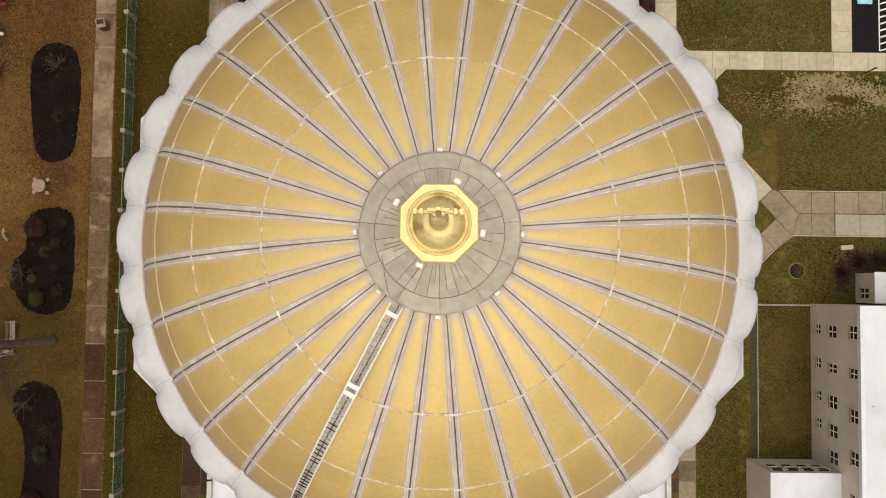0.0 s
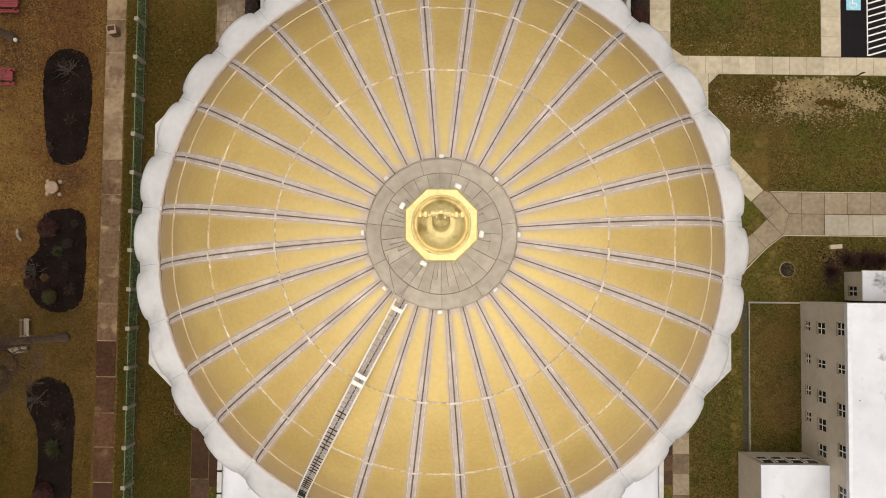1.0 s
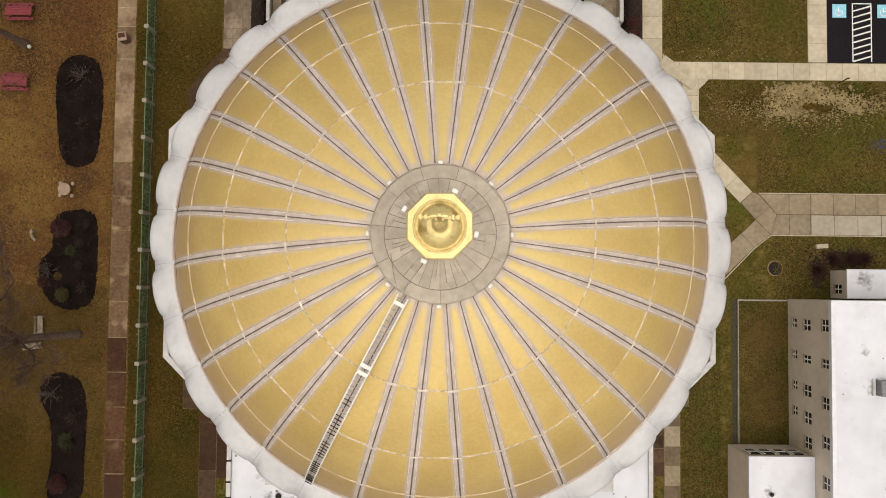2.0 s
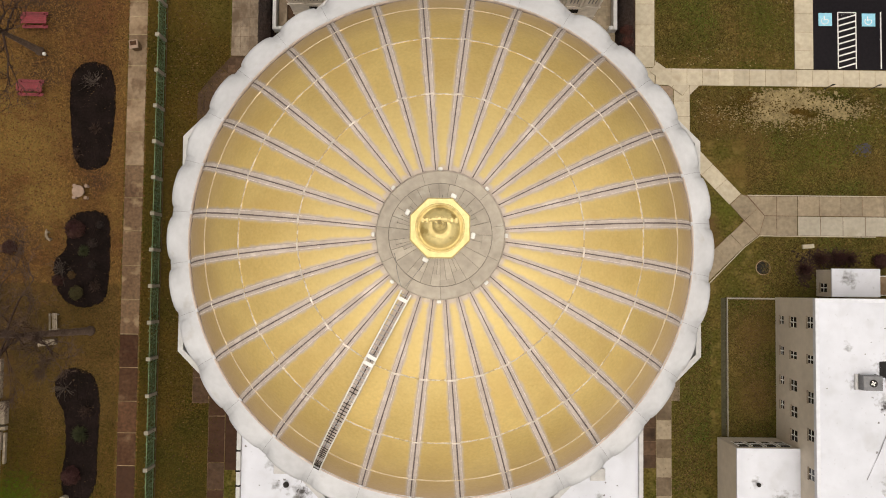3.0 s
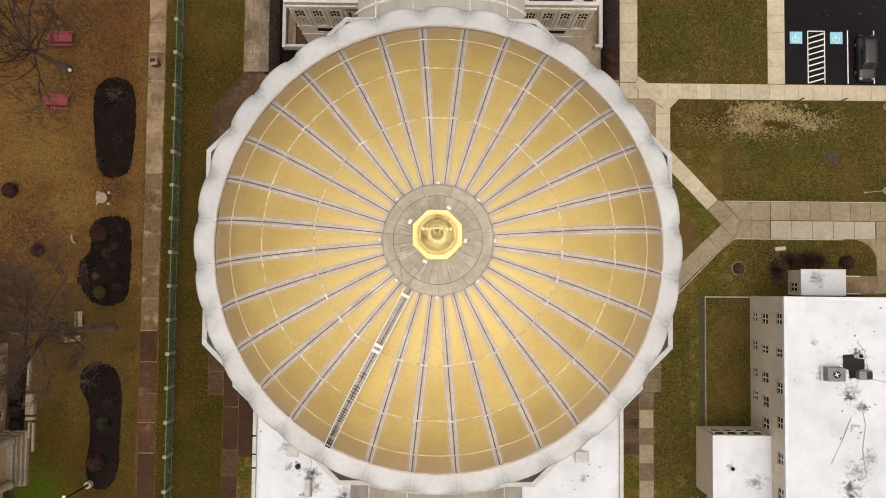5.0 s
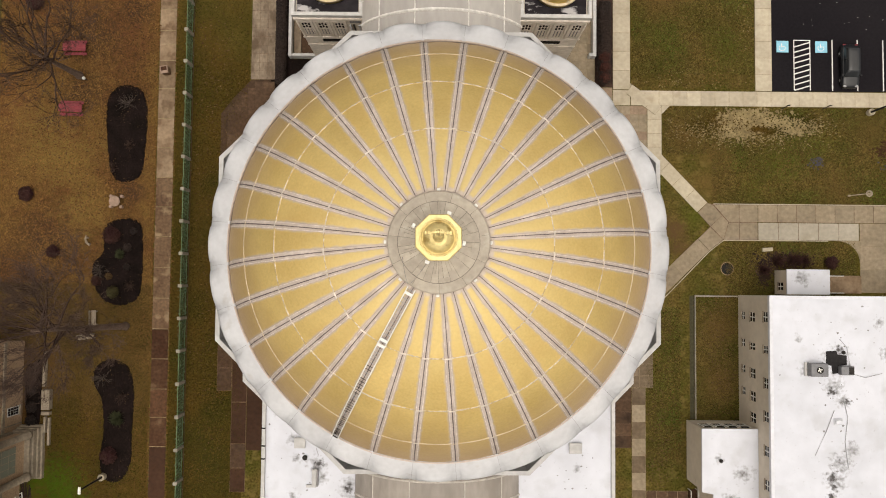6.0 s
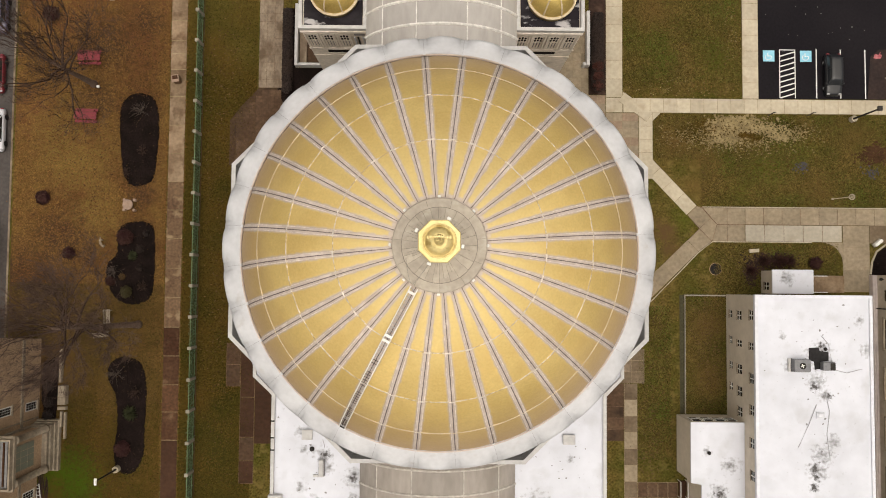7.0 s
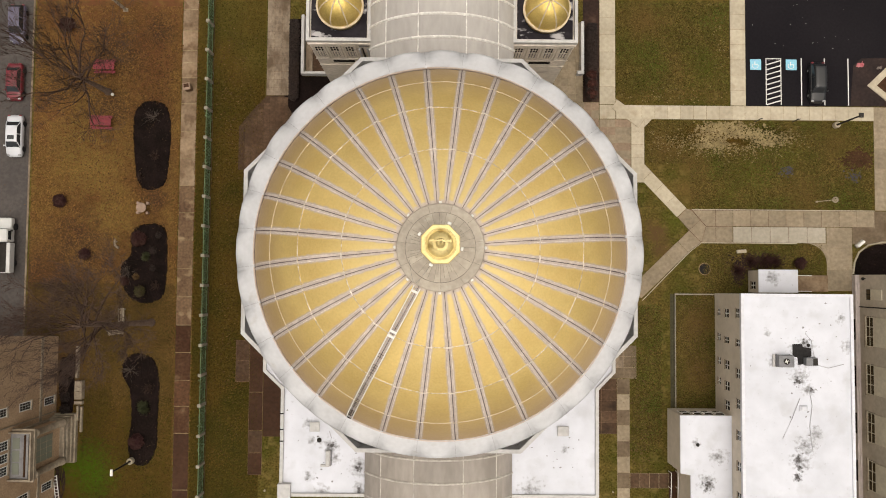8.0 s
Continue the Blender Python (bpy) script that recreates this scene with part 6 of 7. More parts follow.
structure(part("planting_bed", new_box(16.78, 18.95, -0.05, 18.72, 48, 0.03), EARTH_DARK), "dark earth bed under the hedge")
hedge(16.95, 19.0, 18.35, 28.2, 1.3, 3, 5600, "clipped dark hedge turning maroon beside the low wall")
hedge(-18.0, 18.6, -16.85, 28.4, 1.1, 5, 4600, "clipped dark hedge beside the low wall")
LEAF_RUST = mat("rusty_leaves", (0.115, 0.046, 0.034), (0.075, 0.032, 0.026), rough=0.9, big=1, fine=4, bump=0, spread=0.4, island=True, spec=0.1)
for k, y in enumerate((19.7, 20.8, 21.9)):
    leafy_bush((17.62, y, 0.8), 0.78, 51 + k, "rusty maroon shrub at the hedge's end", LEAF_RUST, 520)



# ---- fence along the walk ----
FENCE_X, POST_GAP = -27.25, 3.42
POST_0 = 10.55
fence = tagged(group_empty("mesh_fence", (FENCE_X, 0, 0)), "green mesh fence between capped concrete posts", "fence")
post_me = finish("post", box(new_box(-0.18, -0.15, -0.02, 0.18, 0.15, 1.75, bevel=0.02), -0.21, -0.18, 1.75, 0.21, 0.18, 1.92, bevel=0.05), CONCRETE)
bm = bmesh.new()
y = 0.0
for z in (0.12, 0.95, 1.68):
    tube(bm, [(0, 0.14, z), (0, POST_GAP - 0.14, z)], [0.03] * 2, 4)
for k in range(26):
    a = 0.14 + (POST_GAP - 0.28) * k / 25
    tube(bm, [(0, a, 0.08), (0.0, a, 1.7)], [0.013] * 2, 3, cap=False)
for k in range(8):
    z = 0.1 + 1.58 * k / 7
    tube(bm, [(0, 0.14, z), (0, POST_GAP - 0.14, z)], [0.010] * 2, 3, cap=False)
mesh_me = finish("mesh_panel", bm, GREEN_FENCE)
FENCE_RAIL = mat("pale_green_rail", (0.20, 0.29, 0.165), (0.12, 0.19, 0.095), rough=0.8, big=0.9, fine=5, fine_amount=0.4, bump=0, spec=0.15)
rail_me = finish("rail", tube(bmesh.new(), [(0, 0.14, 0), (0, POST_GAP - 0.14, 0)], [0.038] * 2, 6), FENCE_RAIL)
zig = [(0.01, 0.16 + (POST_GAP - 0.32) * k / 16, 0.2 if k % 2 else 1.6) for k in range(17)]
lattice_me = finish("lattice", tube(bmesh.new(), zig, [0.034] * 17, 4), FENCE_RAIL)
for k in range(-14, 15):
    y = POST_0 + k * POST_GAP
    shared("post", post_me, fence, pose(0, y, 0))
    shared("mesh_panel", mesh_me, fence, pose(0, y, 0))
    shared("rail", rail_me, fence, pose(0.02, y, 1.7))
    shared("rail", rail_me, fence, pose(0.02, y, 0.12))
    shared("lattice", lattice_me, fence, pose(0.02, y, 0))
ivy = bmesh.new()
rv = random.Random(9)
structure(part("kerb", new_box(FENCE_X + 0.16, -45, 0, FENCE_X + 0.21, 45, 0.06), SLAB_SHADE), "thin brown edging under the fence")
leaf_cloud(ivy, 11000, lambda r: (Vector((r.gauss(0, 0.10), r.uniform(-46, 46), r.uniform(0.03, 1.65))), Vector((r.choice((-1, 1)), 0, 0.8))), 0.075, rv)
tagged(part("ivy_leaves", ivy, mat("fence_ivy", (0.018, 0.034, 0.015), (0.17, 0.255, 0.14), rough=0.8, big=3.0, bump=0, spread=0.6, island=True), fence, "green ivy in the mesh"), kind="stuff")


# ---- garden furniture ----
def picnic_table(at, turn, label):
    ob = tagged(group_empty("picnic_table", at, turn), label, "table", "red picnic tables")
    for k in range(5):
        part("plank", new_box(-1.25, -0.42 + k * 0.17, 0.72, 1.25, -0.27 + k * 0.17, 0.765, bevel=0.008), RED_WOOD, ob)
    for s in (-1, 1):
        for k in range(2):
            y = s * (0.58 + k * 0.15)
            part("seat_plank", new_box(-1.25, y - 0.065, 0.42, 1.25, y + 0.065, 0.465, bevel=0.008), RED_WOOD, ob)
        part("leg_frame", box(box(new_box(s * 0.9 - 0.04, -0.86, 0.34, s * 0.9 + 0.04, 0.86, 0.42), s * 0.9 - 0.04, -0.62, 0, s * 0.9 + 0.04, -0.5, 0.72), s * 0.9 - 0.04, 0.5, 0, s * 0.9 + 0.04, 0.62, 0.72), RED_WOOD, ob)


picnic_table((-39.75, 22.55, 0.01), 0, "red-painted wooden picnic table on the grass")
picnic_table((-39.95, 15.9, 0.01), -1.5, "red-painted wooden picnic table on the grass")


def bench(at, turn, label):
    ob = tagged(group_empty("bench", at, turn), label, "bench", "pale garden benches")
    for k in range(3):
        part("slat", new_box(-0.85, -0.25 + k * 0.16, 0.42, 0.85, -0.11 + k * 0.16, 0.46, bevel=0.008), TRIM, ob)
    for k in range(2):
        part("back_slat", new_box(-0.85, 0.26, 0.58 + k * 0.16, 0.85, 0.30, 0.71 + k * 0.16, bevel=0.008), TRIM, ob)
    for s in (-1, 1):
        part("leg", box(new_box(s * 0.7 - 0.05, -0.24, 0, s * 0.7 + 0.05, -0.14, 0.42), s * 0.7 - 0.05, 0.2, 0, s * 0.7 + 0.05, 0.3, 0.9), CONCRETE, ob)


bench((-36.9, -6.7, 0.01), 92, "weathered cream slatted garden bench")
bench((-37.6, -8.7, 0.01), 8, "weathered cream slatted garden bench")
seat = tagged(group_empty("stone_bench", (-37.35, 1.75, 0.01), 200), "small pale curved stone bench beside the bed", "bench", "pale garden benches")
arc = [(0.75 * math.cos(t), 0.75 * math.sin(t)) for t in np.linspace(-1.0, 1.0, 11)] + [(0.34 + 0.30 * math.cos(t) * 0.6, 0.55 * math.sin(t)) for t in np.linspace(1.0, -1.0, 11)]
part("seat_top", prism(bmesh.new(), arc, 0.4, 0.5), TRIM, seat)
for y in (-0.35, 0.35):
    part("leg", new_box(0.42, y - 0.08, -0.02, 0.6, y + 0.08, 0.4, bevel=0.02), TRIM, seat)
post_ob = tagged(group_empty("garden_post", (-37.65, 29.5, 0.0)), "pale square post on a wide foot in the grass", "post")
part("shaft", new_box(-0.13, -0.13, 0.1, 0.13, 0.13, 3.2, bevel=0.02), TRIM, post_ob)
part("foot", new_box(-0.3, -0.22, -0.02, 0.3, 0.22, 0.14, bevel=0.03), TRIM, post_ob)
part("cap", new_box(-0.18, -0.18, 3.2, 0.18, 0.18, 3.32, bevel=0.03), TRIM, post_ob)

table = tagged(group_empty("garden_table", (-34.9, 5.85, 0.01), 15), "round pinkish concrete garden table with stools", "table")
part("tabletop", revolve(bmesh.new(), [(0.5, 0.68), (0.58, 0.7), (0.58, 0.77), (0.5, 0.79)], 20), PINK_STONE, table)
part("pedestal", revolve(bmesh.new(), [(0.28, 0), (0.2, 0.1), (0.16, 0.5), (0.26, 0.69)], 12), PINK_STONE, table)
for k in range(4):
    a = k * math.pi / 2 + 0.5
    part("stool", revolve(bmesh.new(), [(0.15, 0), (0.11, 0.2), (0.17, 0.38), (0.17, 0.44)], 12), PINK_STONE, table).matrix_basis = pose(0.8 * math.cos(a), 0.8 * math.sin(a), 0)

bin_ob = tagged(group_empty("litter_bin", (-29.85, 20.1, 0.05), 10), "brown wooden litter bin on the walk", "bin")
part("body", new_box(-0.36, -0.36, 0, 0.36, 0.36, 0.95, bevel=0.03), SLAB_BROWN, bin_ob)
part("lid", new_box(-0.42, -0.42, 0.95, 0.42, 0.42, 1.05, bevel=0.03), PINK_STONE, bin_ob)
part("opening", new_box(-0.3, -0.12, 1.05, 0.3, 0.3, 1.06), SLAB_DAMP, bin_ob)

marker = tagged(group_empty("garden_light", (-38.7, 19.2, 0.01)), "small white round light in the grass", "light")
part("stem", revolve(bmesh.new(), [(0.06, 0), (0.05, 0.4)], 8), DARK_METAL, marker)
part("globe", revolve(bmesh.new(), [(0.05, 0.38), (0.15, 0.44), (0.18, 0.56), (0.14, 0.68), (0.001, 0.74)], 14), WHITE_PAINT, marker, smooth=True)


def lamp_post(at, head, label, h=4.8, arm=(0.0, 0.0)):
    ob = tagged(group_empty("lamp_post", at), label, "street lamp", "lamp posts")
    part("footing", revolve(bmesh.new(), [(0.36, -0.02), (0.36, 0.55), (0.33, 0.6), (0.25, 0.6), (0.24, 0.42), (0.1, 0.42)], 20), SLAB_LIGHT, ob, "round pale concrete footing")
    part("pole", revolve(bmesh.new(), [(0.11, 0.4), (0.08, h)], 10), DARK_METAL, ob)
    part("arm", tube(bmesh.new(), [(0, 0, h - 0.05), (arm[0], arm[1], h + 0.1)], [0.05, 0.05], 6), DARK_METAL, ob)
    hx, hy = arm
    if head == "square":
        part("lamp_head", new_box(hx - 0.26, hy - 0.26, h, hx + 0.26, hy + 0.26, h + 0.18, bevel=0.03), DARK_METAL, ob)
    else:
        part("lamp_head", box(new_box(hx - 0.14, hy - 0.36, h + 0.02, hx + 0.14, hy + 0.36, h + 0.14, bevel=0.04), hx - 0.08, hy - 0.2, h + 0.14, hx + 0.08, hy + 0.1, h + 0.22), WHITE_PAINT, ob)
    return ob


lamp_post((46.75, 16.4, 0), "square", "dark lamp post on a round concrete footing", 4.9, (0.05, 0.05))
lamp_post((-35.5, -23.45, 0.1), "flat", "dark lamp post with a white head in a mulch bed", 4.6, (-0.1, -0.1))
fallen = tagged(group_empty("signpost", (46.6, 7.55, 0)), "pale post lying on the lawn with a round base", "post")
part("base", revolve(bmesh.new(), [(0.36, -0.02), (0.36, 0.1), (0.31, 0.13), (0.24, 0.1), (0.22, 0.03)], 20), TRIM, fallen)
part("pole", tube(bmesh.new(), [(0, 0, 0.16), (-2.1, -0.25, 0.12)], [0.045, 0.04], 8), TRIM, fallen)
part("cap", new_box(-2.35, -0.36, 0.0, -2.1, -0.16, 0.18, bevel=0.04), TRIM, fallen)
manhole = tagged(group_empty("drain_cover", (31.1, -0.75, 0.0)), "round dark iron drain cover in the lawn", "drain")
part("rim", revolve(bmesh.new(), [(0.72, -0.03), (0.72, 0.03), (0.64, 0.035), (0.64, 0.0)], 28), SLAB_WALK, manhole)
part("grate", revolve(bmesh.new(), [(0.63, -0.02), (0.63, 0.022), (0.001, 0.025)], 24), DARK, manhole)
for k in range(-4, 5):
    w = math.sqrt(0.34 - (k * 0.12) ** 2)
    part("bar", new_box(-w, k * 0.12 - 0.02, 0.02, w, k * 0.12 + 0.02, 0.045), DARK_METAL, manhole)
def sign_post(x, y):
    ob = tagged(group_empty("sign_post", (x, y, 0)), "short dark post beside the concrete walk", "post", "short posts by the walk")
    part("pole", revolve(bmesh.new(), [(0.05, -0.02), (0.05, 1.7)], 8), DARK_METAL, ob)
    part("plate", new_box(-0.16, -0.02, 1.35, 0.16, 0.02, 1.75, bevel=0.01), DARK_METAL, ob)


sign_post(37.2, 16.75)
sign_post(41.6, 16.75)


def ground_spot(x, y, turn):
    ob = tagged(group_empty("ground_spotlight", (x, y, 0.02), turn), "small pale spotlight on a thin stake by the church", "light", "ground spotlights")
    part("stake", tube(bmesh.new(), [(0, 0, 0), (0.5, 0, 1.2)], [0.03] * 2, 6), TRIM, ob)
    part("lamp_head", revolve(bmesh.new(), [(0.06, 1.1), (0.11, 1.18), (0.11, 1.3), (0.07, 1.33)], 12), TRIM, ob).matrix_basis = pose(0.5, 0, 0)


ground_spot(-20.1, -26.8, 50)
ground_spot(20.27, -26.7, 130)
barrier = tagged(group_empty("white_barrier", (49.3, 2.35, 0.04), 40), "white concrete barrier at the drive's corner", "barrier")
part("block", new_box(-0.52, -0.17, 0, 0.52, 0.17, 0.55, bevel=0.06), WHITE_PAINT, barrier)
part("foot", new_box(-0.56, -0.24, 0, 0.56, 0.24, 0.15, bevel=0.03), CONCRETE, barrier)
slab_ob = tagged(group_empty("stone_block", (35.4, 1.35, 0.0), 5), "loose pale stone block lying on the lawn", "block")
part("block", new_box(-0.55, -0.2, -0.02, 0.55, 0.2, 0.25, bevel=0.03), SLAB_LIGHT, slab_ob)
ladder2 = tagged(group_empty("wooden_ladder", (-44.05, -27.2, 0.02), 8), "white ladder lying on the ground beside the house", "ladder")
for x in (-0.2, 0.2):
    part("rail", new_box(x - 0.035, -2.0, 0.02, x + 0.035, 2.0, 0.1), WHITE_PAINT, ladder2)
for k in range(11):
    part("rung", new_box(-0.17, -1.85 + k * 0.37, 0.04, 0.17, -1.8 + k * 0.37, 0.08), WHITE_PAINT, ladder2)
bed([(-44.3, -24.0), (-43.4, -24.3), (-43.1, -26.0), (-43.5, -28.5), (-44.0, -31.0), (-44.4, -31.0)], "dark bare earth beside the house", EARTH_DARK, 12, 0.03)
structure(part("border_wall", box(box(box(box(new_box(-42.1, -14.0, 0, -41.85, -10.3, 0.5, bevel=0.02), -42.05, -16.4, 0, -41.2, -14.3, 0.7, bevel=0.03), -42.15, -17.0, 0, -41.25, -16.65, 0.5, bevel=0.02), -41.9, -18.9, 0, -41.7, -17.2, 0.4, bevel=0.02), -41.5, -20.2, 0, -41.28, -17.3, 0.35, bevel=0.02), TRIM), "low broken concrete border wall")


# ---- vehicles ----
def car(at, turn, paint, label, length=4.6, width=1.8, height=1.45, roof=(0.26, 0.66), sunroof=False):
    """A parked car with its nose along +x: rounded lofted body, arched glasshouse, roof skin, wheels, lights, mirrors."""
    ob = tagged(group_empty("car", at, turn), label, "car", "parked cars")
    L, W = length, width / 2

    def loft(sections):
        bm = bmesh.new()
        rows = [[bm.verts.new(p) for p in sec] for sec in sections]
        for a, b in zip(rows, rows[1:]):
            for j in range(len(a) - 1):
                bm.faces.new((a[j], a[j + 1], b[j + 1], b[j]))
        return bm, rows

    def belt(f):
        return float(np.interp(f, (0, 0.02, 0.06, 0.2, 0.6, 0.72, 0.9, 0.97, 1.0), (0.56, 0.74, 0.88, 0.93, 0.94, 0.92, 0.82, 0.70, 0.52)))

    def plan(f):
        e = abs(2 * f - 1)
        return W * (1 - 0.07 * e ** 4 - 0.2 * max(0.0, (e - 0.86) / 0.14) ** 2)

    secs = []
    for f in [0, 0.012, 0.03, 0.06, 0.1] + list(np.linspace(0.15, 0.85, 15)) + [0.9, 0.94, 0.97, 0.988, 1.0]:
        x, w, z = (f - 0.5) * L, plan(f), belt(f)
        half = [(w * 0.94, 0.24), (w, 0.42), (w, z * 0.74), (w * 0.97, z * 0.93), (w * 0.9, z), (w * 0.6, z + 0.035), (0, z + 0.05)]
        secs.append([(x, y, h) for y, h in half] + [(x, -y, h) for y, h in half[-2::-1]])
    bm, rows = loft(secs)
    for a, b in zip(rows, rows[1:]):
        bm.faces.new((a[-1], a[0], b[0], b[-1]))
    bm.faces.new(rows[0]), bm.faces.new(rows[-1][::-1])
    part("body", bm, paint, ob, smooth=True)
    r0, r1 = roof
    f0, f1 = r0 - 0.15, r1 + 0.15

    def cabin(f, lift=0.0, span=1.0):
        k = float(np.interp(f, (f0, r0, r1, f1), (0, 1, 1, 0)))
        k = k * k * (3 - 2 * k) * 0.4 + k * 0.6
        z0 = belt(f) - 0.03
        top = z0 + (height - z0) * k * (1 - 0.05 * abs(2 * (f - r0) / (r1 - r0) - 1) ** 2) + lift
        w0 = plan(f) * 0.9
        w1 = plan(f) * (0.9 - 0.2 * k)
        x = (f - 0.5) * L
        if span < 1:
            half = [(w1 * 1.03, top - 0.09 * k), (w1 * 0.93, top - 0.025 * k), (w1 * 0.5, top + 0.012), (0, top + 0.02)]
        else:
            half = [(w0, z0), ((w0 + w1) / 2, (z0 + top) / 2), (w1, top - 0.08 * k), (w1 * 0.9, top - 0.025 * k), (w1 * 0.5, top), (0, top + 0.005)]
        return [(x, y, h) for y, h in half] + [(x, -y, h) for y, h in half[-2::-1]]

    part("glasshouse", loft([cabin(f) for f in np.linspace(f0, f1, 22)])[0], GLASS, ob, "dark glazing", smooth=True)
    skin = part("roof", loft([cabin(f, 0.02, 0.5) for f in np.linspace(r0 - 0.015, r1 + 0.01, 12)])[0], paint, ob, smooth=True)
    if sunroof:
        xs = (r0 + (r1 - r0) * 0.6 - 0.5) * L
        part("sunroof", new_box(xs, -W * 0.42, height - 0.02, xs + 0.5, W * 0.42, height + 0.045, bevel=0.02), GLASS, skin)
    for fa, fb in ((f0 + 0.01, r0), (f1 - 0.01, r1), ((r0 + r1) / 2, (r0 + r1) / 2)):
        for s in (0, -1):
            lo, hi = Vector(cabin(fa)[s]), Vector(cabin(fb)[2 if s == 0 else -3])
            part("pillar", tube(bmesh.new(), [lo, (lo + hi) / 2 + Vector((0, 0.02 if s == 0 else -0.02, 0.02)), hi], [0.045, 0.04, 0.04], 5), paint, ob)
    for s in (-1, 1):
        xm = (f1 - 0.5) * L - 0.3
        part("mirror", new_box(xm - 0.07, s * (W + 0.08) - 0.1, 0.92, xm + 0.07, s * (W + 0.08) + 0.1, 1.05, bevel=0.03), paint, ob)
        part("headlight", new_box(L / 2 - 0.3, s * W * 0.68 - 0.17, 0.62, L / 2 - 0.08, s * W * 0.68 + 0.17, 0.765, bevel=0.04), METAL, ob)
        part("tail_light", new_box(-L / 2 + 0.02, s * W * 0.7 - 0.16, 0.66, -L / 2 + 0.14, s * W * 0.7 + 0.16, 0.83, bevel=0.03), RED_WOOD, ob)
        for x in (-L * 0.3, L * 0.31):
            wheel = part("wheel", revolve(bmesh.new(), [(0.22, -0.1), (0.32, -0.1), (0.335, 0.0), (0.32, 0.1), (0.22, 0.1)], 20), RUBBER, ob)
            wheel.matrix_basis = pose(x, s * (W - 0.06), 0.33, 90, 0, 0)
            part("rim", revolve(bmesh.new(), [(0.22, -0.09), (0.22, 0.09), (0.05, 0.11)], 12), METAL, wheel)
    part("bumper", new_box(L / 2 - 0.1, -W * 0.72, 0.28, L / 2 + 0.02, W * 0.72, 0.46, bevel=0.05), paint, ob)
    return ob


car((44.35, 21.35, 0.012), -90, car_paint("charcoal_car_paint", (0.010, 0.0104, 0.0125)), "charcoal car parked in a marked stall", 4.8, 1.85, 1.6, (0.16, 0.64))
car((-50.0, 14.2, -0.12), -90, car_paint("white_car_paint", (0.56, 0.57, 0.61)), "white sedan with a sunroof parked at the kerb", 4.9, 1.85, 1.45, (0.30, 0.66), True)
car((-50.1, 27.5, -0.12), -90, car_paint("lilac_car_paint", (0.10, 0.088, 0.135)), "dark lilac-blue car parked at the kerb", 4.6, 1.8, 1.6, (0.14, 0.62))
car((-50.2, 20.6, -0.12), -90, car_paint("dark_red_car_paint", (0.14, 0.012, 0.020)), "dark red car parked at the kerb", 4.4, 1.8)


def pickup(at, turn):
    paint = car_paint("white_truck_paint", (0.55, 0.55, 0.54))
    ob = tagged(group_empty("utility_truck", at, turn), "white utility truck parked at the kerb", "truck")
    part("hood", new_box(2.0, -0.9, 0.5, 3.3, 0.9, 1.2, bevel=0.1), paint, ob)
    part("cab", new_box(0.5, -0.92, 0.5, 2.0, 0.92, 1.95, bevel=0.12), paint, ob)
    part("windscreen", new_box(1.86, -0.75, 1.25, 2.03, 0.75, 1.85, bevel=0.02), GLASS, ob)
    for s in (-1, 1):
        part("side_window", new_box(0.75, s * 0.93 - 0.02, 1.25, 1.75, s * 0.93 + 0.02, 1.8), GLASS, ob)
        part("mirror", new_box(1.7, s * 1.1 - 0.12, 1.3, 1.85, s * 1.1 + 0.12, 1.55, bevel=0.03), DARK_METAL, ob)
        part("side_box", new_box(-3.0, s * 0.8 - 0.22, 0.6, 0.4, s * 0.8 + 0.22, 1.5, bevel=0.04), paint, ob)
        for x in (-1.9, 2.3):
            wheel = part("wheel", revolve(bmesh.new(), [(0.25, -0.13), (0.4, -0.13), (0.42, 0), (0.4, 0.13), (0.25, 0.13)], 20), RUBBER, ob)
            wheel.matrix_basis = pose(x, s * 0.85, 0.42, 90, 0, 0)
            part("rim", revolve(bmesh.new(), [(0.25, -0.1), (0.25, 0.1), (0.06, 0.12)], 12), METAL, wheel)
    part("bed_floor", new_box(-3.0, -0.57, 0.6, 0.4, 0.57, 0.9), DARK_METAL, ob)
    part("chassis", new_box(-3.1, -0.6, 0.4, 3.2, 0.6, 0.62), DARK_METAL, ob)
    part("tailgate", new_box(-3.1, -1.0, 0.6, -3.02, 1.0, 1.3), paint, ob)


pickup((-50.6, 1.2, -0.12), 90)

# ---- painted marks of the parking lot ----
def mark(pts, material, label, h=0.004):
    return structure(part("paint_mark", prism(bmesh.new(), pts, 0.01, 0.012 + h), material), label)


for x in (42.8, 45.56, 48.38):
    mark([(x - 0.06, 18.8), (x + 0.06, 18.8), (x + 0.06, 24.45), (x - 0.06, 24.45)], PAINT_LINE, "white painted stall line")
hx0, hx1 = 38.6, 40.36
mark([(hx0 - 0.05, 18.8), (hx0 + 0.05, 18.8), (hx0 + 0.05, 24.4), (hx0 - 0.05, 24.4)], PAINT_LINE, "white painted stall line")
mark([(hx1 - 0.05, 18.8), (hx1 + 0.05, 18.8), (hx1 + 0.05, 24.4), (hx1 - 0.05, 24.4)], PAINT_LINE, "white painted stall line")
mark([(hx0 + 0.06, 24.3), (hx1 - 0.06, 24.3), (hx1 - 0.06, 24.4), (hx0 + 0.06, 24.4)], PAINT_LINE, "white painted stall line")
for k in range(9):
    y = 18.75 + k * 0.6
    mark([(hx0 + 0.06, y), (hx1 - 0.06, y + 0.5), (hx1 - 0.06, y + 0.64), (hx0 + 0.06, y + 0.14)], PAINT_LINE, "white painted hatching")
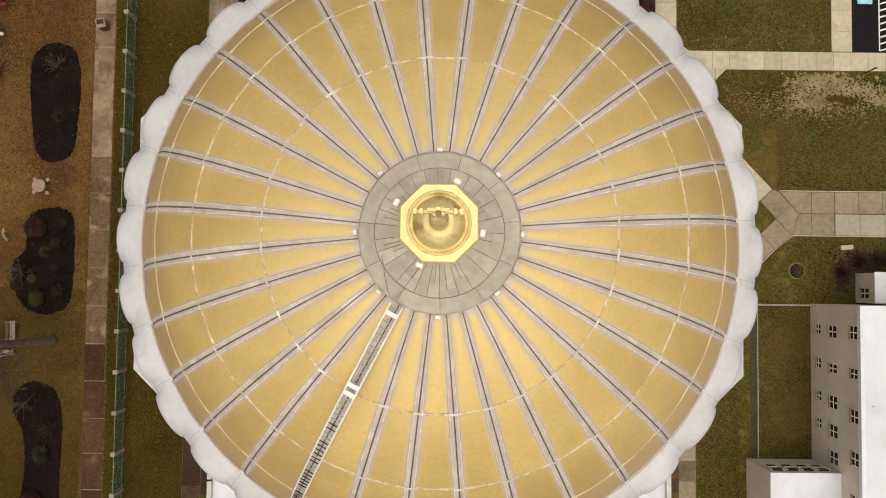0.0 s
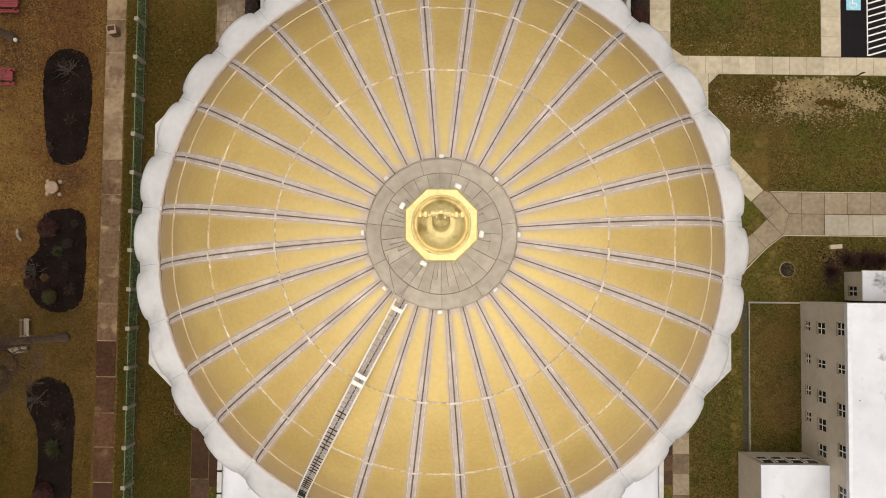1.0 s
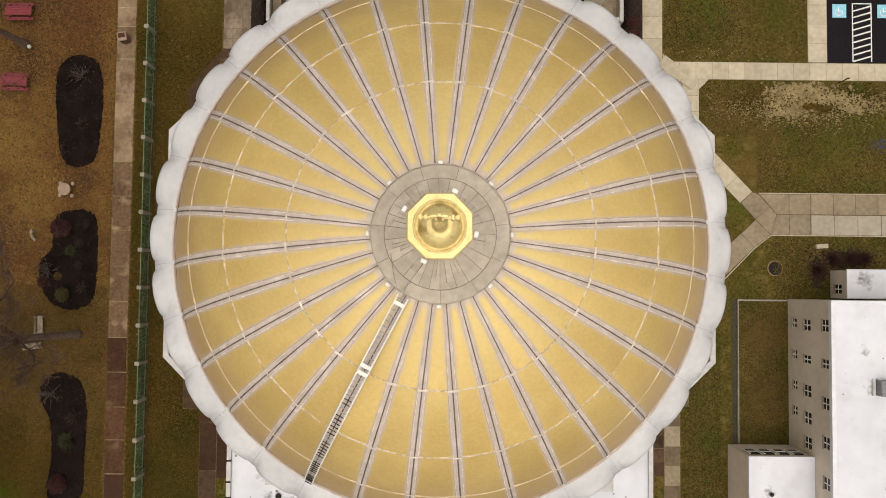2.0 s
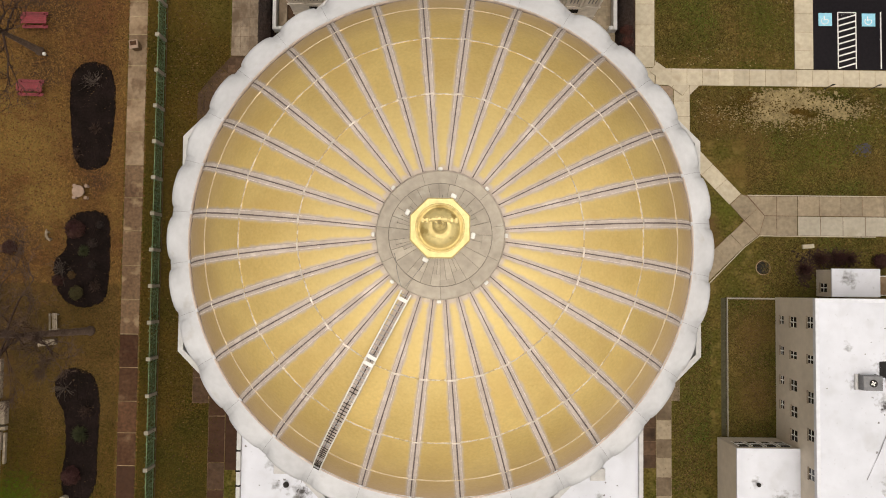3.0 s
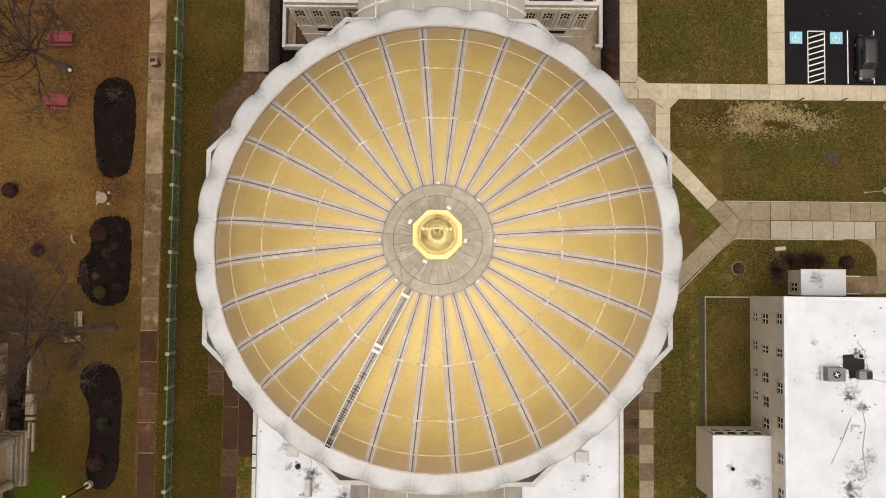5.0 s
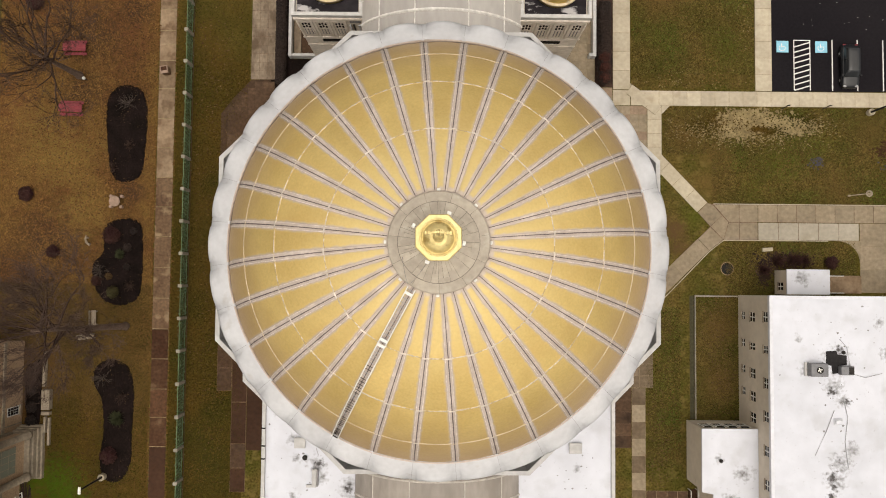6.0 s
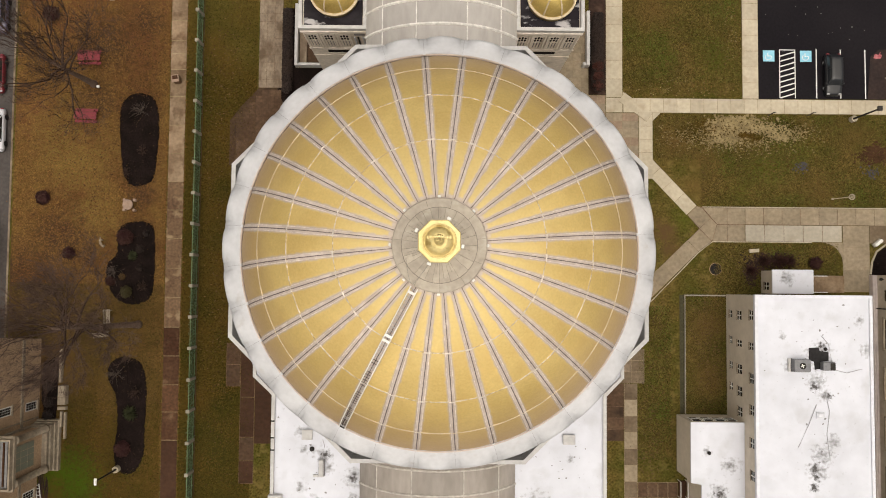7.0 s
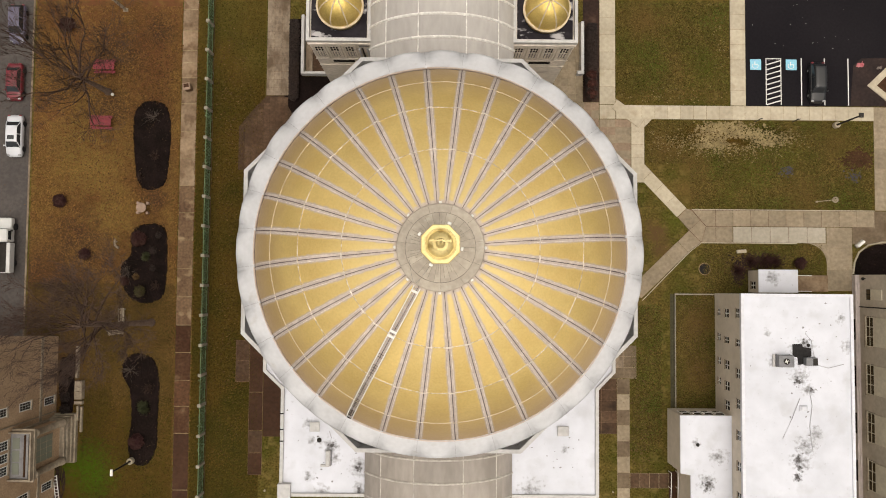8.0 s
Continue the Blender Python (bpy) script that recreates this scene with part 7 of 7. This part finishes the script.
for x, y in ((36.7, 23.0), (40.95, 23.0)):
    mark([(x, y), (x + 1.32, y), (x + 1.32, y + 1.28), (x, y + 1.28)], BLUE_PAINT, "blue painted square with a white sign")
    bm = bmesh.new()
    ring = [(x + 0.62 + 0.34 * math.cos(t), y + 0.5 + 0.32 * math.sin(t)) for t in np.linspace(2.4, 6.6, 14)]
    for p, q in zip(ring, ring[1:]):
        tube(bm, [(p[0], p[1], 0.018), (q[0], q[1], 0.018)], [0.045] * 2, 4)
    box(bm, x + 0.52, y + 0.55, 0.015, x + 0.62, y + 1.0, 0.022)
    box(bm, x + 0.62, y + 0.6, 0.015, x + 0.95, y + 0.68, 0.022)
    structure(part("paint_mark", bm, PAINT_LINE), "white painted wheel sign")
structure(part("traffic_island", prism(bmesh.new(), [(50.6, 21.2), (53.4, 18.9), (56, 21.2), (53.4, 23.9)], 0.0, 0.14), SLAB_LIGHT), "pale concrete diamond island beside the lot")
structure(part("planting_bed", prism(bmesh.new(), [(51.7, 21.2), (53.4, 19.8), (55, 21.2), (53.4, 22.9)], 0.1, 0.16), EARTH), "brown earth inside the diamond island")
structure(part("asphalt_patch", prism(bmesh.new(), [(48.6, 18.75), (60, 18.75), (60, 24.6), (50.0, 24.5), (49.0, 23.6)], 0.0, 0.022), mat("brown_old_asphalt", (0.040, 0.027, 0.024), (0.028, 0.020, 0.019), rough=0.9, big=0.5, fine=3, fine_amount=0.35, bump=0.4, spec=0.1)), "old grey-brown asphalt beside the lot")

def crumpled_sheet(name, at, w, d, material, label, seed):
    """A small sheet of plastic dropped on the ground: ragged outline, folds and an underside."""
    r = random.Random(seed)
    bm = bmesh.new()
    n, m = 9, 7
    grid = [[bm.verts.new(((i / (n - 1) - 0.5) * w * (1 + 0.25 * r.random()) + 0.1 * math.sin(j * 1.3), (j / (m - 1) - 0.5) * d * (1 + 0.3 * r.random()) + 0.08 * math.sin(i), 0.008 + 0.10 * r.random() * math.sin(math.pi * i / (n - 1)))) for j in range(m)] for i in range(n)]
    for i in range(n - 1):
        for j in range(m - 1):
            bm.faces.new((grid[i][j], grid[i + 1][j], grid[i + 1][j + 1], grid[i][j + 1]))
    low = bmesh.ops.extrude_face_region(bm, geom=bm.faces[:])["geom"]
    for v in low:
        if isinstance(v, bmesh.types.BMVert):
            v.co.z += 0.006
    bmesh.ops.recalc_face_normals(bm, faces=bm.faces)
    ob = new(name, finish(name, bm, material))
    ob.matrix_world = pose(*at, 0, 0, 25)
    return tagged(ob, label, "litter")


crumpled_sheet("plastic_sheet", (49.85, 23.68, 0.022), 0.75, 0.42, mat("faded_red_plastic", (0.36, 0.06, 0.075), (0.48, 0.17, 0.18), rough=0.45, big=2.5, fine=6, fine_amount=0.3, bump=0.2), "crumpled faded red plastic sheet lying on asphalt", 41)
crumpled_sheet("plastic_sheet", (52.1, 23.35, 0.022), 0.5, 0.22, mat("dirty_pale_plastic", (0.20, 0.16, 0.14), (0.12, 0.09, 0.08), rough=0.5, big=2.5, fine=6, fine_amount=0.3, bump=0.2), "crumpled dirty pale plastic scrap on asphalt", 42)

# ---- pavements, slab by slab ----
slab_cache = {}


def slab(parent, material, x, y, sx, sy, turn=0.0, h=0.05, gap=0.035):
    key = (material.name, round(sx, 2), round(sy, 2), h, gap)
    if key not in slab_cache:
        slab_cache[key] = finish("slab", new_box(-sx / 2 + gap / 2, -sy / 2 + gap / 2, 0.0, sx / 2 - gap / 2, sy / 2 - gap / 2, h, bevel=0.012), material)
    ob = shared("slab", slab_cache[key], parent, pose(x, y, srng.uniform(-0.006, 0.006), srng.uniform(-0.15, 0.15), srng.uniform(-0.15, 0.15), turn))
    return ob


srng = random.Random(17)


def paving(label, x0, y0, x1, y1, nx, ny, mats, base=JOINT, h=0.05, name="pavement", gap=0.035):
    base_ob = structure(part(name, new_box(x0, y0, -0.05, x1, y1, h - 0.012), base), label)
    sx, sy = (x1 - x0) / nx, (y1 - y0) / ny
    for i in range(nx):
        for j in range(ny):
            slab(base_ob, srng.choice(mats), x0 + (i + 0.5) * sx, y0 + (j + 0.5) * sy, sx, sy, 0, h, gap)
    return base_ob


def band(label, a, b, width, n, mats, h=0.05):
    """Slabs in one row from point a to point b."""
    a, b = Vector(a), Vector(b)
    d = b - a
    turn = math.degrees(math.atan2(d.y, d.x))
    nrm = Vector((-d.y, d.x)).normalized() * width / 2
    base_ob = structure(part("pavement", prism(bmesh.new(), [tuple(a - nrm), tuple(b - nrm), tuple(b + nrm), tuple(a + nrm)], -0.05, h - 0.012), JOINT), label)
    for k in range(n):
        c = a + d * (k + 0.5) / n
        slab(base_ob, srng.choice(mats), c.x, c.y, d.length / n, width, turn, h)


# garden walk: slabs from pale at the north to brown and wet at the south
WALK_JOINT = mat("mossy_walk_joint", (0.33, 0.26, 0.155), (0.17, 0.125, 0.065), rough=0.95, big=0.35, fine=4, stain=(0.38, 0.31, 0.21), stain_scale=0.5, stain_cut=0.58, spec=0.1)
walk_base = structure(part("pavement", new_box(-30.76, -46, -0.05, -29.02, 46, 0.04), WALK_JOINT), "slabbed garden walk, brown and damp, with pale joints")
JOINTS = [-45.0, -41.9, -38.8, -35.7, -32.6, -29.9, -26.8, -20.3, -17.2, -14.2, -11.0, -7.8, -4.5, -1.2, 2.15, 5.35, 8.55, 11.8, 15.0, 18.3, 21.4, 23.2, 24.7, 27.05, 29.6, 32.7, 35.8, 38.9, 42.0, 45.0]
for ya, yb in zip(JOINTS, JOINTS[1:]):
    mid = (ya + yb) / 2
    m = SLAB_DARK if mid < -22 else SLAB_DAMP if mid < -9 else SLAB_BROWN if mid < 9 else SLAB_WALK
    slab(walk_base, m, -29.89 + srng.uniform(-0.02, 0.02), mid, 1.84, yb - ya, 0, 0.05, 0.07)
scatter_patches("walk_moss", [(-30.84, y, 0.05, 2.0) for y in range(-30, 34, 3)] + [(-28.95, y, 0.05, 2.0) for y in range(-30, 34, 3)], 900, 0.04, 0.13, GRASS_BROWN, "ragged grass creeping over the walk's edges", 31, 0.055)
# walks round the church, west side
paving("tan slabbed path beside the strip of grass", -20.75, 19.4, -18.1, 48, 3, 30, [SLAB_OLD], JOINT_DAMP, gap=0.022)
NW = [(-17.4, 10.5), (-17.4, 16.4), (-18.15, 19.35), (-20.7, 19.35), (-22.6, 17.3), (-23.9, 15.6), (-23.9, 10.5)]
nw_base = structure(part("pavement", prism(bmesh.new(), NW[::-1], -0.05, 0.034), SLAB_SHADE), "brown damp paving with dark joints beside the church")


def inside(p, poly):
    """Whether a point lies in an outline."""
    hit = False
    for (xa, ya), (xb, yb) in zip(poly, poly[1:] + poly[:1]):
        if (ya > p[1]) != (yb > p[1]) and p[0] < (xb - xa) * (p[1] - ya) / (yb - ya) + xa:
            hit = not hit
    return hit


for i in range(9):
    for j in range(13):
        c = (-23.55 + 0.72 * i, 10.9 + 0.72 * j)
        if all(inside((c[0] + dx, c[1] + dy), NW) for dx in (-0.36, 0.36) for dy in (-0.36, 0.36)):
            slab(nw_base, SLAB_NW, c[0], c[1], 0.72, 0.72, 0, 0.045, 0.014)
paving("dark wet slabbed path beside the church", -23.7, -14.3, -22.15, -9.5, 1, 2, [SLAB_SHADE], JOINT_DAMP, gap=0.06)
for ya, yb, m in ((-15.5, -9.5, SLAB_DARK), (-19.9, -15.55, SLAB_DARK), (-22.45, -19.95, SLAB_SHADE), (-25.0, -22.5, SLAB_DARK)):
    paving("dark wet slabbed path beside the church", -22.1, ya, -20.5, yb, 1, 1, [m], JOINT_DAMP, gap=0.06)
structure(part("pavement", new_box(-20.45, -20.6, -0.05, -15.2, -8.0, 0.03), SLAB_DARK), "dark damp paving along the church wall")
# east side: forecourt, walks, forked path
paving("pale slabbed forecourt walk east of the church", 18.75, 18.7, 20.62, 48, 1, 14, [SLAB_LIGHT])
paving("tan slabbed forecourt beside the church", 13.3, 10.2, 18.7, 18.9, 6, 9, [SLAB_PINK, SLAB_PINK, SLAB_TAN])
paving("tan slabbed forecourt beside the tower", 13.3, 18.95, 16.75, 28.5, 4, 10, [SLAB_TAN])
paving("tan slabbed forecourt beside the church", 18.75, 9.4, 22.45, 16.9, 4, 8, [SLAB_TAN, SLAB_TAN, SLAB_PINK])
paving("pale slabs along the lawn's edge", 22.5, 9.4, 24.05, 16.9, 1, 5, [SLAB_LIGHT])
structure(part("pavement", prism(bmesh.new(), [(24.05, 16.0), (24.95, 16.95), (24.05, 16.95)], 0, 0.1), SLAB_LIGHT), "pale concrete corner of the walk")
band("pale diagonal slabs at the forecourt's corner", (20.5, 18.75), (23.7, 16.4), 1.2, 3, [SLAB_LIGHT], 0.118)
paving("pale concrete walk along the lawn", 20.7, 16.95, 51.3, 18.6, 20, 1, [SLAB_LIGHT], h=0.11)
paving("tan slabs at the corner of the forecourt", 18.75, 16.95, 20.65, 18.65, 1, 1, [SLAB_LIGHT])
paving("pale concrete walk beside the parking lot", 34.3, 18.65, 36.12, 48, 1, 16, [SLAB_LIGHT], h=0.11)
structure(part("pavement", prism(bmesh.new(), [(20.66, 18.62), (21.3, 18.62), (20.66, 19.4)], 0, 0.055), SLAB_LIGHT), "pale concrete corner of the walk")
def cut_slabs(label, rows):
    """Slabs cut to odd outlines round a fork, on one mortar bed."""
    base_ob = structure(group_empty("pavement"), label)
    for material, pts in rows:
        c = Vector((sum(q[0] for q in pts), sum(q[1] for q in pts))) / len(pts)
        part("slab", prism(bmesh.new(), [tuple(c + (Vector(q) - c) * 0.978) for q in pts], -0.05, 0.048 + srng.uniform(-0.004, 0.004)), material, base_ob)
    return base_ob


band("pale slabbed diagonal walk", (23.0, 11.57), (28.43, 5.86), 1.55, 4, [SLAB_LIGHT], 0.043)
band("tan slabbed diagonal walk", (23.0, -3.62), (28.55, 1.82), 1.78, 4, [SLAB_TAN], 0.046)
structure(part("pavement", prism(bmesh.new(), [(27.95, 5.32), (29.28, 3.78), (27.97, 2.46), (29.17, 1.2), (30.7, 2.38), (34.4, 2.38), (34.4, 6.2), (29.7, 6.2), (28.95, 6.35)], -0.05, 0.034), JOINT_DAMP), "mortar bed under the forked walk")
cut_slabs("tan concrete slabs where the walks fork", [
    (SLAB_TAN, [(27.95, 5.32), (29.3, 3.8), (30.6, 4.98), (29.66, 6.08), (29.0, 6.36)]), (SLAB_TAN, [(29.3, 3.8), (30.7, 2.38), (31.27, 4.28), (30.6, 4.98)]),
    (SLAB_TAN, [(27.95, 2.46), (29.17, 1.18), (30.68, 2.36), (29.28, 3.76)]), (SLAB_TAN, [(31.3, 4.3), (32.42, 4.3), (32.42, 6.18), (29.68, 6.18)]),
    (SLAB_TAN, [(32.44, 4.3), (34.46, 4.3), (34.46, 6.18), (32.44, 6.18)]), (SLAB_TAN, [(30.73, 2.38), (32.42, 2.38), (32.42, 4.27), (31.3, 4.27)]),
    (SLAB_TAN, [(32.44, 2.38), (34.44, 2.38), (34.44, 4.27), (32.44, 4.27)])])
paving("tan concrete walk leading east", 34.48, 4.3, 51.2, 6.2, 8, 1, [SLAB_TAN], JOINT_DAMP, gap=0.04)
paving("pale grey concrete slabs of the east walk", 34.48, 2.38, 45.4, 4.26, 5, 1, [SLAB_GREY], JOINT_DAMP, gap=0.04)
for pts in ([(23.75, -4.5), (29.2, 1.12), (30.75, 2.33), (42.0, 2.33)], [(29.65, 6.26), (51.2, 6.26)]):
    structure(part("edging", tube(bmesh.new(), [(x, y, 0.045) for x, y in pts], [0.05] * len(pts), 5), SLAB_LIGHT), "pale concrete edging of the walk")
paving("tan concrete drive", 45.5, -3.2, 48.5, 4.26, 1, 3, [SLAB_TAN])
structure(part("pavement", new_box(48.55, 2.3, -0.05, 60, 6.2, 0.04), SLAB_PATH), "worn tan drive with dark tyre stains")
structure(part("pavement", prism(bmesh.new(), [(45.48, 2.36)] + [(43.1 + 2.4 * math.sin(t), -0.05 + 2.4 * math.cos(t)) for t in np.linspace(0, math.pi / 2, 9)], -0.05, 0.04), SLAB_TAN), "rounded concrete corner of the drive")
structure(part("kerb", tube(bmesh.new(), [(48.55, -1.2, 0.05), (48.75, 0.2, 0.05), (49.3, 1.4, 0.05), (50.4, 2.2, 0.05), (52.0, 2.55, 0.05), (58.0, 2.7, 0.05)], [0.11] * 6, 6), SLAB_LIGHT), "pale curved kerb round the mulch bed")
paving("tan slabs beside the lawn's end", 51.3, 6.3, 53.5, 18.6, 1, 5, [SLAB_TAN])
paving("tan slabbed path south-east of the church", 17.2, -13.6, 23.0, -9.8, 4, 3, [SLAB_PATH, SLAB_PATH, SLAB_OLD])
paving("tan slabbed path south-east of the church", 20.75, -46, 22.2, -13.65, 1, 18, [SLAB_PATH, SLAB_PATH, SLAB_TAN])
paving("brown slabbed cross path", 22.25, -26.2, 26.7, -24.5, 4, 1, [SLAB_NW])
paving("brown damp paving along the church wall", 15.35, -20.0, 20.7, -13.65, 3, 5, [SLAB_SHADE, SLAB_NW, SLAB_SHADE], JOINT_DAMP, 0.045)

# ---- grass blades near the walks ----
def grass_blades(name, regions, count, seed, material, label):
    g = np.random.default_rng(seed)
    areas = np.array([(b - a) * (d - c) for a, c, b, d in regions])
    pick = g.choice(len(regions), count, p=areas / areas.sum())
    reg = np.array(regions)[pick]
    px, py = reg[:, 0] + g.random(count) * (reg[:, 2] - reg[:, 0]), reg[:, 1] + g.random(count) * (reg[:, 3] - reg[:, 1])
    ang, ln, w = g.random(count) * 6.283, g.uniform(0.08, 0.28, count), g.uniform(0.018, 0.055, count)
    dx, dy = np.cos(ang), np.sin(ang)
    v = np.zeros((count, 3, 3))
    v[:, 0] = np.stack([px - dy * w, py + dx * w, np.full(count, 0.0)], 1)
    v[:, 1] = np.stack([px + dy * w, py - dx * w, np.full(count, 0.0)], 1)
    v[:, 2] = np.stack([px + dx * ln, py + dy * ln, g.uniform(0.04, 0.1, count)], 1)
    me = bpy.data.meshes.new(name)
    me.from_pydata(v.reshape(-1, 3).tolist(), [], np.arange(count * 3).reshape(-1, 3).tolist())
    me.materials.append(material)
    return tagged(new(name, me), label, "grass", kind="stuff")


grass_blades("grass", [(20.8, 20.5, 34.2, 31), (24.2, 11.7, 51.1, 16.8), (29.5, 6.4, 51.1, 11.7), (22.4, -22, 26, -5), (31, -3.4, 45, 2.2), (27.5, -16.8, 32.1, -4)], 90000, 3, BLADE, "short olive and brown winter grass blades")
BLADE_BROWN = mat("dormant_grass_blades", (0.215, 0.118, 0.037), (0.150, 0.072, 0.026), rough=0.95, big=0.25, fine=3, bump=0, spread=0.6, island=True, spec=0.05)
grass_blades("grass", [(-48, 5, -30.95, 30), (-48, -3, -30.95, 5)], 85000, 4, BLADE_BROWN, "short dormant brown garden grass blades")
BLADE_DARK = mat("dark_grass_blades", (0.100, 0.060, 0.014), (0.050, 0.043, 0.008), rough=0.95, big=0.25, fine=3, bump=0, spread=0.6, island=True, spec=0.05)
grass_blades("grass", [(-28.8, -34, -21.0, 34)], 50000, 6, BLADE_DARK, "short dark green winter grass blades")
dirt_spots(BLADE_DARK, [(-40.0, -25.2, 4.4), (-42.4, -24.0, 4.0), (-40.6, -24.2, 4.6)], (0.048, 0.085, 0.006), 2.4, 0.60, 1.15, 0.6)
grass_blades("grass", [(-39.5, -32, -30.95, -16), (-41.5, -28, -38, -14)], 30000, 7, BLADE_DARK, "short dark green and brown garden grass blades")
BLADE_MIX = mat("brown_green_grass_blades", (0.135, 0.082, 0.027), (0.075, 0.052, 0.015), rough=0.95, big=0.25, fine=3, bump=0, spread=0.6, island=True, spec=0.05)
grass_blades("grass", [(-48, -10, -30.95, -3), (-41, -17.5, -30.95, -10)], 32000, 8, BLADE_MIX, "short brown and green garden grass blades")
grass_blades("grass", [(20.8, 18.9, 34.2, 31), (24.2, 11.7, 51.1, 16.8), (29.5, 6.4, 51.1, 11.7), (22.4, -22, 26, -5), (31, -3.4, 45, 2.2), (27.7, -16.8, 32.1, -3.7)], 36000, 9, BLADE_MIX, "brown dry blades among the winter grass")
